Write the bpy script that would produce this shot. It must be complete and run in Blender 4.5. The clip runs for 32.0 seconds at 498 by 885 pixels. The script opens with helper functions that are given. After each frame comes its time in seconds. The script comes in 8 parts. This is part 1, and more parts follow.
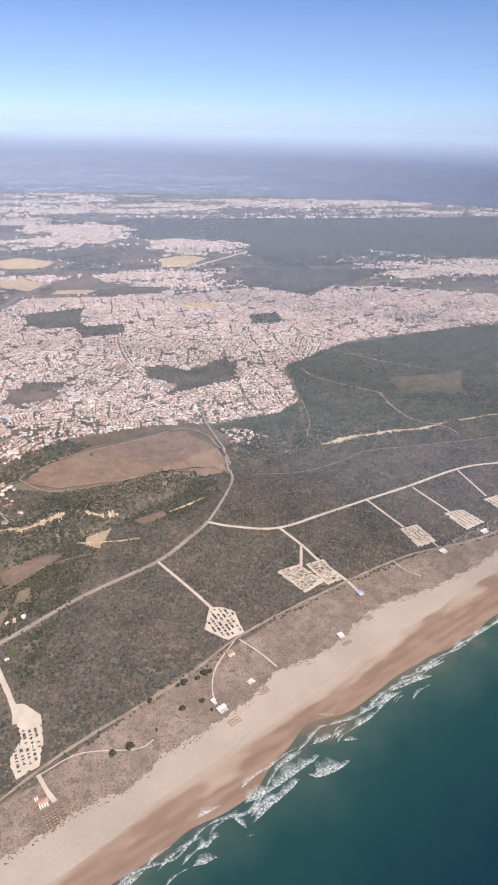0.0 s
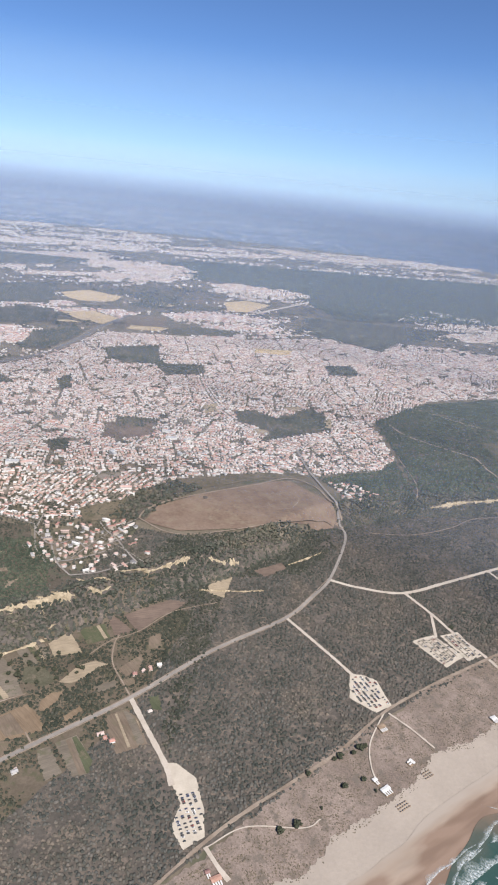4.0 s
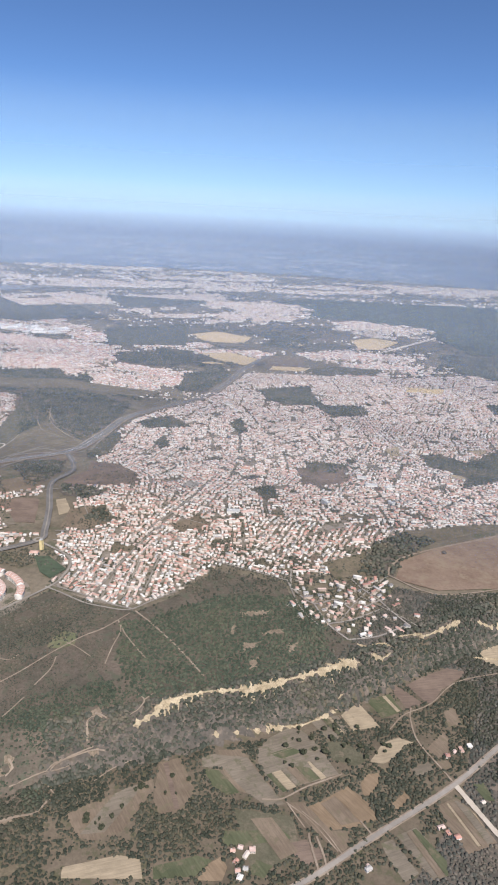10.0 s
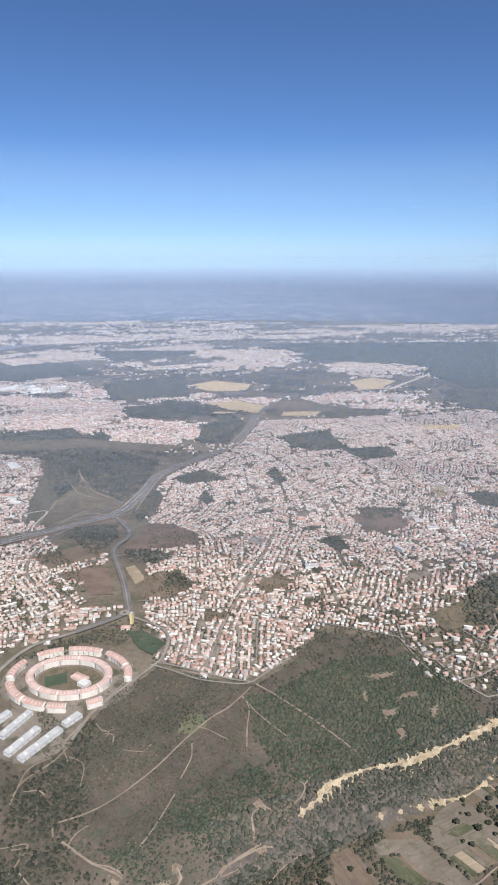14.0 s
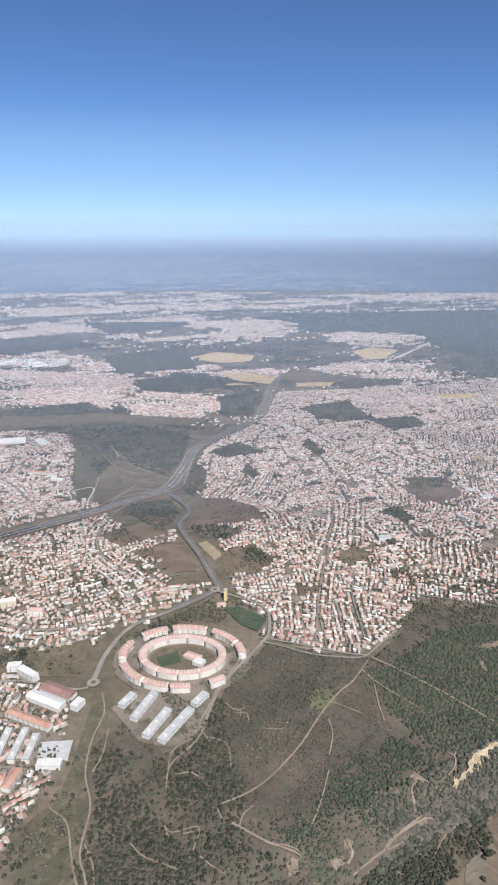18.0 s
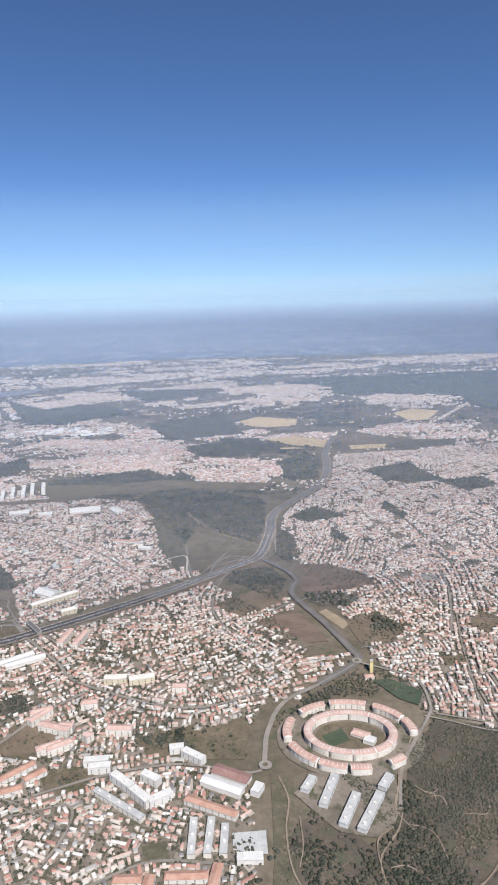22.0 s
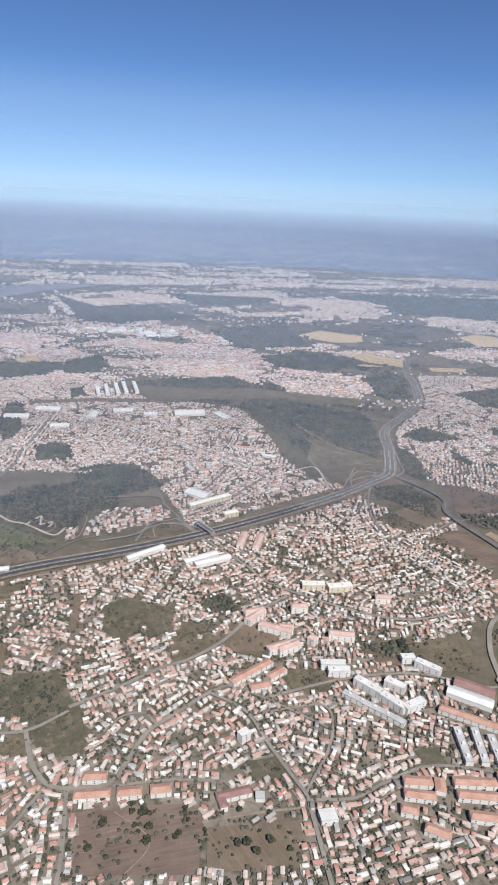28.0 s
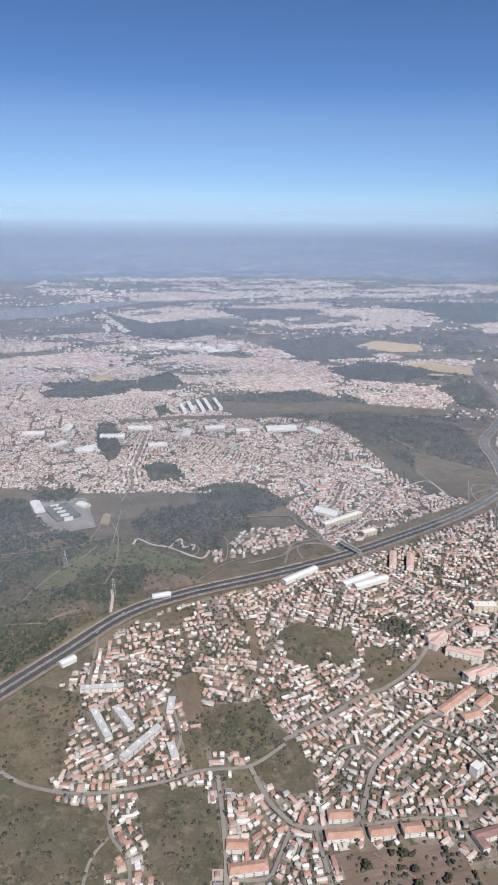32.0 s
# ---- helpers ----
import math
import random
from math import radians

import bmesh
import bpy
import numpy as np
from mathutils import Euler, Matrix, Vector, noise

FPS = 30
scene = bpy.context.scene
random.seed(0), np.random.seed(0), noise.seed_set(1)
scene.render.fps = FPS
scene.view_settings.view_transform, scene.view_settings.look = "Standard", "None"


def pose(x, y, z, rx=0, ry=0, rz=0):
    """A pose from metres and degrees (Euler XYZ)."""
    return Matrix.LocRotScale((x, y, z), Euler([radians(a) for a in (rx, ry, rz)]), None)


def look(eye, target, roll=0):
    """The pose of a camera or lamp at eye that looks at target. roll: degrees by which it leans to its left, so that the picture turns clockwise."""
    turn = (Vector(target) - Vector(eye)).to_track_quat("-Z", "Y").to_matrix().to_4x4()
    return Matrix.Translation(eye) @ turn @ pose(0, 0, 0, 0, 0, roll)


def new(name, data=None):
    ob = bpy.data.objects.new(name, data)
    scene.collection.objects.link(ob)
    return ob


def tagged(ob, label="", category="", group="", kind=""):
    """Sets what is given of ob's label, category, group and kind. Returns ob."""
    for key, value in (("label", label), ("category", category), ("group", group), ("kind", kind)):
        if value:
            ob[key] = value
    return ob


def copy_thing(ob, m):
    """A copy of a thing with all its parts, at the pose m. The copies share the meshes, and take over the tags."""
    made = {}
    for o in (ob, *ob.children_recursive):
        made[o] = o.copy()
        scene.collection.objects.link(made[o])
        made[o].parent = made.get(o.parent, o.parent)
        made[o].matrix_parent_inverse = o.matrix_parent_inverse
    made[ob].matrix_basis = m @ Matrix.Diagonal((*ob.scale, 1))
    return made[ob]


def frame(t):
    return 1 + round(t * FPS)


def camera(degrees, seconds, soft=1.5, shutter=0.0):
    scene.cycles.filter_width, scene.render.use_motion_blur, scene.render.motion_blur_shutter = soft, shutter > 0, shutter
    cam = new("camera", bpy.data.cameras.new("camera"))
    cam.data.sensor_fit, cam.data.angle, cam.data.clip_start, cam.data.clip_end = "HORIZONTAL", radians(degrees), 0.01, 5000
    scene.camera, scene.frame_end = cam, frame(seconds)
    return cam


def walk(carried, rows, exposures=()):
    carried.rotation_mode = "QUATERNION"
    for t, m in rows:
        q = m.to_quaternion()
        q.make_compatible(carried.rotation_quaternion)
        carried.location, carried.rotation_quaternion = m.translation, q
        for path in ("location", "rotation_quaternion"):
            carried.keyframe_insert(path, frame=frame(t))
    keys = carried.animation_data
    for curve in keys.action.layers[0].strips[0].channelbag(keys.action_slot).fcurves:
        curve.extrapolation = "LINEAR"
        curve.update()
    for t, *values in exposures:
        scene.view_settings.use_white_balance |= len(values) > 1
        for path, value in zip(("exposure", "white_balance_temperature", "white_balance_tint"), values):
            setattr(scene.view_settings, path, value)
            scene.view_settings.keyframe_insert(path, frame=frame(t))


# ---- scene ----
cam = camera(42.3, 32.0, soft=2.0)
PATH = [
    (0, (4.857, -0.114, 361.034), (4.871, 1.682, 360.155), 1.4),
    (0.5, (-10.352, 1.672, 360.178), (-10.381, 3.477, 359.317), 1.5),
    (1, (-25.532, 3.591, 358.46), (-25.559, 5.398, 357.603), 2.7),
    (1.5, (-39.479, 4.741, 358.708), (-39.525, 6.554, 357.865), 3.0),
    (2, (-53.586, 6.014, 357.847), (-53.611, 7.838, 357.027), 3.5),
    (2.5, (-68.662, 7.35, 356.919), (-68.691, 9.179, 356.109), 4.4),
    (4.5, (-121.996, 12.68, 355.48), (-122.042, 14.542, 354.75), 6.2),
    (5, (-135.986, 12.761, 355.839), (-136.056, 14.637, 355.15), 6.0),
    (5.5, (-148.781, 14.871, 355.464), (-148.857, 16.769, 354.838), 6.1),
    (6, (-161.804, 15.568, 355.556), (-161.946, 17.462, 354.929), 5.9),
    (6.5, (-178.354, 15.627, 354.76), (-178.627, 17.524, 354.187), 6.9),
    (7, (-191.303, 16.575, 354.88), (-191.586, 18.469, 354.303), 5.6),
    (7.5, (-204.891, 16.101, 355.714), (-205.299, 17.949, 355.067), 3.8),
    (8, (-220.459, 19.46, 352.023), (-220.91, 21.328, 351.469), 3.9),
    (8.5, (-234.09, 19.94, 352.06), (-234.536, 21.788, 351.439), 4.2),
    (9, (-247.771, 21.328, 351.483), (-248.163, 23.182, 350.843), 4.5),
    (9.5, (-261.094, 24.265, 349.171), (-261.431, 26.117, 348.497), 3.6),
    (10, (-273.837, 23.749, 349.444), (-274.131, 25.609, 348.769), 3.1),
    (10.5, (-287.891, 24.893, 348.95), (-288.178, 26.748, 348.261), 2.5),
    (11, (-301.596, 24.674, 349.518), (-301.893, 26.516, 348.799), 2.3),
    (11.5, (-316.949, 25.006, 349.547), (-317.236, 26.852, 348.833), 2.6),
    (12, (-331.538, 24.475, 349.591), (-331.836, 26.32, 348.878), 2.5),
    (12.5, (-345.358, 25.31, 349.208), (-345.628, 27.178, 348.545), 1.6),
    (13, (-359.008, 26.164, 349.286), (-359.279, 28.052, 348.686), 1.1),
    (13.5, (-372.635, 28.268, 349.576), (-372.892, 30.176, 349.033), 0.7),
    (15.5, (-423.53, 30.411, 349.184), (-423.61, 32.33, 348.626), -0.7),
    (16, (-436.76, 29.161, 350.334), (-436.87, 31.071, 349.753), -0.7),
    (16.5, (-451.579, 30.254, 349.753), (-451.68, 32.165, 349.171), -0.2),
    (17, (-465.392, 31.044, 349.044), (-465.504, 32.944, 348.432), 0.1),
    (17.5, (-479.5, 31.407, 348.195), (-479.613, 33.306, 347.578), 0.2),
    (18, (-493.536, 31.403, 347.856), (-493.661, 33.298, 347.229), -0.1),
    (18.5, (-508.519, 33.361, 345.922), (-508.579, 35.268, 345.323), 0.9),
    (19, (-522.348, 31.992, 346.177), (-522.413, 33.907, 345.603), 0.5),
    (19.5, (-535.922, 31.971, 346.514), (-535.99, 33.897, 345.978), 0.5),
    (20, (-549.452, 33.062, 346.471), (-549.556, 34.989, 345.943), -0.1),
    (20.5, (-563.855, 32.082, 347.4), (-563.956, 34.0, 346.844), 0.8),
    (21, (-578.187, 31.339, 347.487), (-578.319, 33.257, 346.937), 0.4),
    (21.5, (-591.919, 32.606, 345.91), (-592.051, 34.529, 345.377), 0.9),
    (22, (-606.002, 31.346, 346.968), (-606.157, 33.292, 346.534), -1.6),
    (22.5, (-623.07, 32.675, 344.781), (-623.24, 34.621, 344.353), -1.7),
    (23, (-637.799, 33.344, 343.559), (-637.918, 35.288, 343.102), -1.0),
    (23.5, (-651.409, 33.517, 342.923), (-651.512, 35.443, 342.393), 1.0),
    (24, (-668.148, 34.702, 340.877), (-668.269, 36.618, 340.316), 1.2),
    (24.5, (-680.155, 33.786, 342.104), (-680.293, 35.706, 341.56), 1.3),
    (25, (-695.84, 35.688, 339.604), (-696.017, 37.58, 338.981), 2.1),
    (25.5, (-708.737, 34.282, 341.445), (-708.868, 36.177, 340.819), 2.2),
    (26, (-724.645, 34.781, 339.716), (-724.812, 36.675, 339.096), 2.2),
    (26.5, (-740.647, 35.124, 338.277), (-740.857, 37.001, 337.617), 1.9),
    (28.5, (-794.634, 37.106, 333.835), (-794.778, 38.978, 333.145), 2.9),
    (29, (-808.323, 37.111, 334.017), (-808.484, 38.99, 333.35), 2.3),
    (29.5, (-823.541, 36.668, 334.169), (-823.702, 38.556, 333.529), 2.4),
    (30, (-839.175, 36.211, 334.152), (-839.326, 38.104, 333.526), 2.0),
    (30.5, (-852.924, 35.967, 334.474), (-853.12, 37.857, 333.851), 0.9),
    (31, (-868.932, 36.213, 335.147), (-869.117, 38.099, 334.509), 1.5),
    (31.5, (-882.754, 35.93, 334.579), (-882.963, 37.812, 333.936), 1.0),
    (32, (-896.491, 36.085, 334.2), (-896.721, 37.959, 333.541), 0.6),
]
walk(cam, [(t, look(eye, target, roll)) for t, eye, target, roll in PATH], [(0.0, 0.72, 6750, 18), (1.0, 0.7, 6680, 17), (2.5, 0.65, 6450, 13), (6.0, 0.58, 6230, 11), (8.0, 0.58, 6320, 11), (12.0, 0.57, 6320, 11), (13.5, 0.56, 6230, 10), (16.0, 0.54, 6200, 10), (26.0, 0.45, 6250, 10), (29.0, 0.4, 6220, 10), (32.0, 0.37, 6220, 10)])

# ---- world, sun, exposure ----
SUN_ELEVATION, SUN_AZIMUTH = 50.0, 155.0   # degrees; azimuth clockwise from +y
world = bpy.data.worlds.new("sky")
scene.world = world
world.use_nodes = True
wn = world.node_tree.nodes
sky = wn.new("ShaderNodeTexSky")
sky.sky_type = "NISHITA"
sky.sun_disc = False
sky.sun_elevation, sky.sun_rotation = radians(SUN_ELEVATION), radians(SUN_AZIMUTH)
sky.altitude, sky.air_density, sky.dust_density, sky.ozone_density = 900.0, 0.58, 0.0, 4.5
wn["Background"].inputs["Strength"].default_value = 0.079
tone = wn.new("ShaderNodeMix")
tone.data_type, tone.blend_type = "RGBA", "MULTIPLY"
tone.inputs[0].default_value = 1.0
tone.inputs[7].default_value = (0.885, 1.0, 1.1, 1)
world.node_tree.links.new(sky.outputs["Color"], tone.inputs[6])
world.node_tree.links.new(tone.outputs[2], wn["Background"].inputs["Color"])
sun_data = bpy.data.lights.new("sun", "SUN")
sun_data.energy, sun_data.angle, sun_data.color = 4.8, radians(0.55), (1.0, 0.94, 0.86)
sun = new("sun", sun_data)
_a, _e = radians(SUN_AZIMUTH), radians(SUN_ELEVATION)
_d = Vector((math.sin(_a) * math.cos(_e), math.cos(_a) * math.cos(_e), math.sin(_e)))
sun.matrix_world = Matrix.Translation((0, 0, 900)) @ _d.to_track_quat("Z", "Y").to_matrix().to_4x4()

# ---- materials ----
def mat(name, rough=0.9):
    m = bpy.data.materials.new(name)
    m.use_nodes = True
    b = m.node_tree.nodes["Principled BSDF"]
    b.inputs["Roughness"].default_value = rough
    b.inputs["Specular IOR Level"].default_value = 0.25
    return m, m.node_tree, b


def ramp(nt, fac, stops, mode="LINEAR"):
    r = nt.nodes.new("ShaderNodeValToRGB")
    r.color_ramp.interpolation = mode
    el = r.color_ramp.elements
    while len(el) < len(stops):
        el.new(0.5)
    for e, (p, c) in zip(el, stops):
        e.position, e.color = p, (*c, 1)
    nt.links.new(fac, r.inputs["Fac"])
    return r.outputs["Color"]


def grain(nt, scale, detail=4.0, rough=0.6, stretch=None, turn=0.0):
    """Noise over the place, in metres."""
    g = nt.nodes.new("ShaderNodeNewGeometry")
    out = g.outputs["Position"]
    if stretch:
        mp = nt.nodes.new("ShaderNodeMapping")
        mp.vector_type = "TEXTURE"
        mp.inputs["Scale"].default_value = [1.0 / k for k in stretch]
        mp.inputs["Rotation"].default_value = (0, 0, radians(turn))
        nt.links.new(out, mp.inputs["Vector"])
        out = mp.outputs["Vector"]
    n = nt.nodes.new("ShaderNodeTexNoise")
    n.inputs["Scale"].default_value = 1.0 / scale
    n.inputs["Detail"].default_value = detail
    n.inputs["Roughness"].default_value = rough
    nt.links.new(out, n.inputs["Vector"])
    return n.outputs["Fac"]


def blend(nt, fac, a, b, kind="MIX"):
    x = nt.nodes.new("ShaderNodeMix")
    x.data_type, x.blend_type = "RGBA", kind
    for sock, v in ((x.inputs[0], fac), (x.inputs[6], a), (x.inputs[7], b)):
        if isinstance(v, bpy.types.NodeSocket):
            nt.links.new(v, sock)
        elif isinstance(v, tuple):
            sock.default_value = (*v, 1)
        else:
            sock.default_value = v
    return x.outputs[2]


def bump(nt, bsdf, height, strength=0.4, distance=0.3):
    b = nt.nodes.new("ShaderNodeBump")
    b.inputs["Strength"].default_value, b.inputs["Distance"].default_value = strength, distance
    nt.links.new(height, b.inputs["Height"])
    nt.links.new(b.outputs["Normal"], bsdf.inputs["Normal"])


def earth(name, dark, light, big=30.0, small=2.5, third=None, rough=0.95, stretch=None, turn=0.0, amount=0.45):
    """Ground of two tones, broken up at two scales."""
    m, nt, b = mat(name, rough)
    one = ramp(nt, grain(nt, big, 5.0), [(0.35, dark), (0.65, light)])
    two = ramp(nt, grain(nt, small, 6.0, 0.7, stretch, turn), [(0.3, (0.45, 0.45, 0.45)), (0.7, (1.25, 1.25, 1.25))])
    c = blend(nt, amount, one, two, "MULTIPLY")
    if third:
        f = ramp(nt, grain(nt, big * 0.33, 6.0, 0.7), [(0.52, (0, 0, 0)), (0.62, (1, 1, 1))])
        c = blend(nt, f, c, third)
    nt.links.new(c, b.inputs["Base Color"])
    bump(nt, b, grain(nt, small, 5.0), 0.5, 0.4)
    return m


def by_island(name, stops, rough=0.85, mode="CONSTANT", dirt=0.35, single=False, broad=0.0):
    """One tone for each house (joined) or object; broad: drift of the tone over tens of metres."""
    m, nt, b = mat(name, rough)
    if single:
        o = nt.nodes.new("ShaderNodeObjectInfo")
        f = o.outputs["Random"]
    else:
        g = nt.nodes.new("ShaderNodeNewGeometry")
        f = g.outputs["Random Per Island"]
    c = ramp(nt, f, stops, mode)
    two = ramp(nt, grain(nt, 0.9, 5.0, 0.7), [(0.3, (0.55, 0.53, 0.5)), (0.6, (1, 1, 1))])
    c = blend(nt, dirt, c, two, "MULTIPLY")
    if broad:
        c = blend(nt, broad, c, ramp(nt, grain(nt, 38, 4.0, 0.6), [(0.36, (0.6, 0.66, 0.6)), (0.5, (1.0, 1.0, 1.0)), (0.66, (1.5, 1.3, 1.15))]), "MULTIPLY")
    nt.links.new(c, b.inputs["Base Color"])
    return m


ROOFS = [(0.0, (0.43, 0.235, 0.19)), (0.14, (0.47, 0.31, 0.262)), (0.32, (0.53, 0.4, 0.355)), (0.48, (0.33, 0.185, 0.155)), (0.57, (0.55, 0.475, 0.425)),
         (0.68, (0.36, 0.345, 0.335)), (0.77, (0.63, 0.605, 0.575)), (0.94, (0.2, 0.19, 0.19))]
WALLS = [(0.0, (0.58, 0.553, 0.516)), (0.34, (0.485, 0.425, 0.37)), (0.52, (0.67, 0.65, 0.62)), (0.72, (0.48, 0.38, 0.315)), (0.88, (0.4, 0.32, 0.27))]
M_ROOF, M_WALL = by_island("roof_tiles", ROOFS), by_island("render_walls", WALLS)
M_ROOF_ONE, M_WALL_ONE = by_island("roof_tiles_single", ROOFS, single=True), by_island("render_walls_single", WALLS, single=True)
M_LEAF = by_island("pine_leaves", [(0.0, (0.04, 0.046, 0.036)), (0.35, (0.06, 0.065, 0.051)), (0.7, (0.082, 0.083, 0.066)), (1.0, (0.118, 0.106, 0.086))], 0.8, "LINEAR", 0.5, broad=0.8)
M_LEAF_ONE = by_island("tree_leaves", [(0.0, (0.03, 0.036, 0.021)), (0.6, (0.045, 0.05, 0.03)), (1.0, (0.066, 0.066, 0.042))], 0.8, "LINEAR", 0.5)
M_PINE = by_island("green_pine_leaves", [(0.0, (0.036, 0.048, 0.034)), (0.5, (0.054, 0.067, 0.047)), (1.0, (0.088, 0.098, 0.068))], 0.8, "LINEAR", 0.5, broad=0.5)
M_DARKTREE = by_island("dark_tree_leaves", [(0.0, (0.026, 0.032, 0.023)), (0.5, (0.042, 0.047, 0.034)), (1.0, (0.075, 0.072, 0.054))], 0.8, "LINEAR", 0.5, broad=0.4)
M_COAST = by_island("grey_scrub_leaves", [(0.0, (0.042, 0.047, 0.042)), (0.4, (0.064, 0.066, 0.059)), (1.0, (0.12, 0.111, 0.098))], 0.85, "LINEAR", 0.5, broad=0.8)
M_BUSH = by_island("dune_bush_leaves", [(0.0, (0.085, 0.073, 0.052)), (1.0, (0.17, 0.138, 0.1))], 0.9, "LINEAR", 0.4)
M_GROUND = earth("dry_ground", (0.105, 0.088, 0.064), (0.18, 0.15, 0.113), 60, 4.0, (0.088, 0.088, 0.058))
M_TOWN = earth("town_ground", (0.14, 0.12, 0.097), (0.235, 0.2, 0.167), 40, 3.0, (0.075, 0.075, 0.05))
M_SCRUB = earth("scrub_floor", (0.072, 0.065, 0.056), (0.12, 0.103, 0.088), 22, 2.0, (0.155, 0.125, 0.102), amount=0.6)
M_HEATH = earth("heath_floor", (0.082, 0.072, 0.057), (0.135, 0.108, 0.086), 28, 2.0, (0.082, 0.084, 0.06), amount=0.65)
M_DUNE = earth("dune_grass", (0.182, 0.143, 0.118), (0.275, 0.218, 0.182), 22, 1.1, (0.14, 0.117, 0.096), amount=0.75)
M_SAND = earth("dry_sand", (0.3, 0.256, 0.214), (0.35, 0.3, 0.25), 50, 2.0, amount=0.15)
M_WET, nt, b = mat("wet_sand", 0.6)      # dry at its upper edge, darker in long pools and bars towards the water
down = nt.nodes.new("ShaderNodeAttribute")
down.attribute_name = "across"
pools = grain(nt, 24, 3.0, 0.45, (0.42, 1.25, 1), 37)
shift = nt.nodes.new("ShaderNodeMath")
shift.operation = "MULTIPLY_ADD"
shift.inputs[1].default_value = 1.5
nt.links.new(pools, shift.inputs[0])
nt.links.new(down.outputs["Fac"], shift.inputs[2])
wet = ramp(nt, shift.outputs[0], [(0.6, (0.325, 0.277, 0.23)), (0.86, (0.285, 0.226, 0.176)), (1.0, (0.21, 0.15, 0.112))])
bars = ramp(nt, grain(nt, 9, 2.0, 0.4, (0.3, 1.4, 1), 37), [(0.38, (0.86, 0.83, 0.81)), (0.6, (1.12, 1.1, 1.09))])
nt.links.new(blend(nt, ramp(nt, down.outputs["Fac"], [(0.05, (0, 0, 0)), (0.35, (1, 1, 1))]), wet, blend(nt, 1.0, wet, bars, "MULTIPLY")), b.inputs["Base Color"])
bump(nt, b, grain(nt, 2.0, 4.0), 0.25, 0.2)
M_BARE = earth("bare_brown_field", (0.165, 0.115, 0.085), (0.225, 0.165, 0.125), 30, 3.0, (0.205, 0.158, 0.115))
M_TRAIL = earth("worn_trail", (0.2, 0.155, 0.118), (0.29, 0.235, 0.185), 12, 1.2, amount=0.3)
M_CLEAR = earth("bare_sandy_soil", (0.16, 0.125, 0.093), (0.27, 0.212, 0.158), 5, 1.0, (0.1, 0.085, 0.06), amount=0.5)
M_TRACK = earth("sandy_track", (0.4, 0.345, 0.285), (0.48, 0.422, 0.355), 12, 1.2, amount=0.25)
M_CLIFF = earth("sand_cliff", (0.29, 0.232, 0.15), (0.46, 0.378, 0.262), 6, 0.9, (0.2, 0.158, 0.105), amount=0.6)
M_ASPHALT = earth("asphalt", (0.056, 0.054, 0.056), (0.08, 0.077, 0.078), 20, 2.0, rough=0.95, amount=0.25)
M_MIDGREY = earth("mid_grey_asphalt", (0.12, 0.112, 0.108), (0.165, 0.155, 0.148), 20, 2.0, rough=0.95, amount=0.25)
M_ROAD = earth("pale_old_asphalt", (0.215, 0.193, 0.172), (0.285, 0.256, 0.228), 20, 2.0, amount=0.25)
M_STREET = earth("street_asphalt", (0.19, 0.17, 0.15), (0.26, 0.235, 0.205), 20, 2.0, amount=0.25)
M_WHITE = earth("white_plaster", (0.56, 0.54, 0.51), (0.64, 0.62, 0.59), 6, 1.0, amount=0.15)

sea_m, nt, b = mat("sea_water", 0.22)
b.inputs["Specular IOR Level"].default_value = 0.5
g = nt.nodes.new("ShaderNodeNewGeometry")
dot = nt.nodes.new("ShaderNodeVectorMath")
dot.operation = "DOT_PRODUCT"
dot.inputs[1].default_value = (0.605 / 150, -0.796 / 150, 0)     # seaward distance from the shore
nt.links.new(g.outputs["Position"], dot.inputs[0])
add = nt.nodes.new("ShaderNodeMath")
add.inputs[1].default_value = 200.0 / 150
nt.links.new(dot.outputs["Value"], add.inputs[0])
wob = nt.nodes.new("ShaderNodeMath")
wob.operation = "MULTIPLY_ADD"
wob.inputs[1].default_value = 0.35
nt.links.new(grain(nt, 40, 4.0), wob.inputs[0])
nt.links.new(add.outputs[0], wob.inputs[2])
nt.links.new(ramp(nt, wob.outputs[0], [(0.05, (0.17, 0.125, 0.09)), (0.26, (0.035, 0.07, 0.06)), (0.5, (0.01, 0.042, 0.042)), (0.95, (0.004, 0.023, 0.034))]), b.inputs["Base Color"])
bump(nt, b, grain(nt, 3.0, 6.0), 0.35, 0.5)
M_SEA = sea_m
foam_m, nt, b = mat("foam", 0.9)
nt.links.new(ramp(nt, grain(nt, 2.5, 5.0, 0.7), [(0.35, (0.5, 0.57, 0.56)), (0.65, (0.82, 0.84, 0.84))]), b.inputs["Base Color"])
tr = nt.nodes.new("ShaderNodeBsdfTransparent")
mx = nt.nodes.new("ShaderNodeMixShader")
hole = ramp(nt, grain(nt, 1.3, 7.0, 0.72), [(0.4, (0.06, 0.06, 0.06)), (0.66, (0.9, 0.9, 0.9))])
across = nt.nodes.new("ShaderNodeAttribute")
across.attribute_name = "across"
soft_edge = ramp(nt, across.outputs["Fac"], [(0.0, (0.08,) * 3), (0.35, (0.4,) * 3), (0.8, (0.95,) * 3), (1.0, (0.9,) * 3)])
nt.links.new(blend(nt, 1.0, hole, soft_edge, "MULTIPLY"), mx.inputs["Fac"])
nt.links.new(tr.outputs[0], mx.inputs[1])
nt.links.new(b.outputs[0], mx.inputs[2])
nt.links.new(mx.outputs[0], nt.nodes["Material Output"].inputs["Surface"])
M_FOAM = foam_m


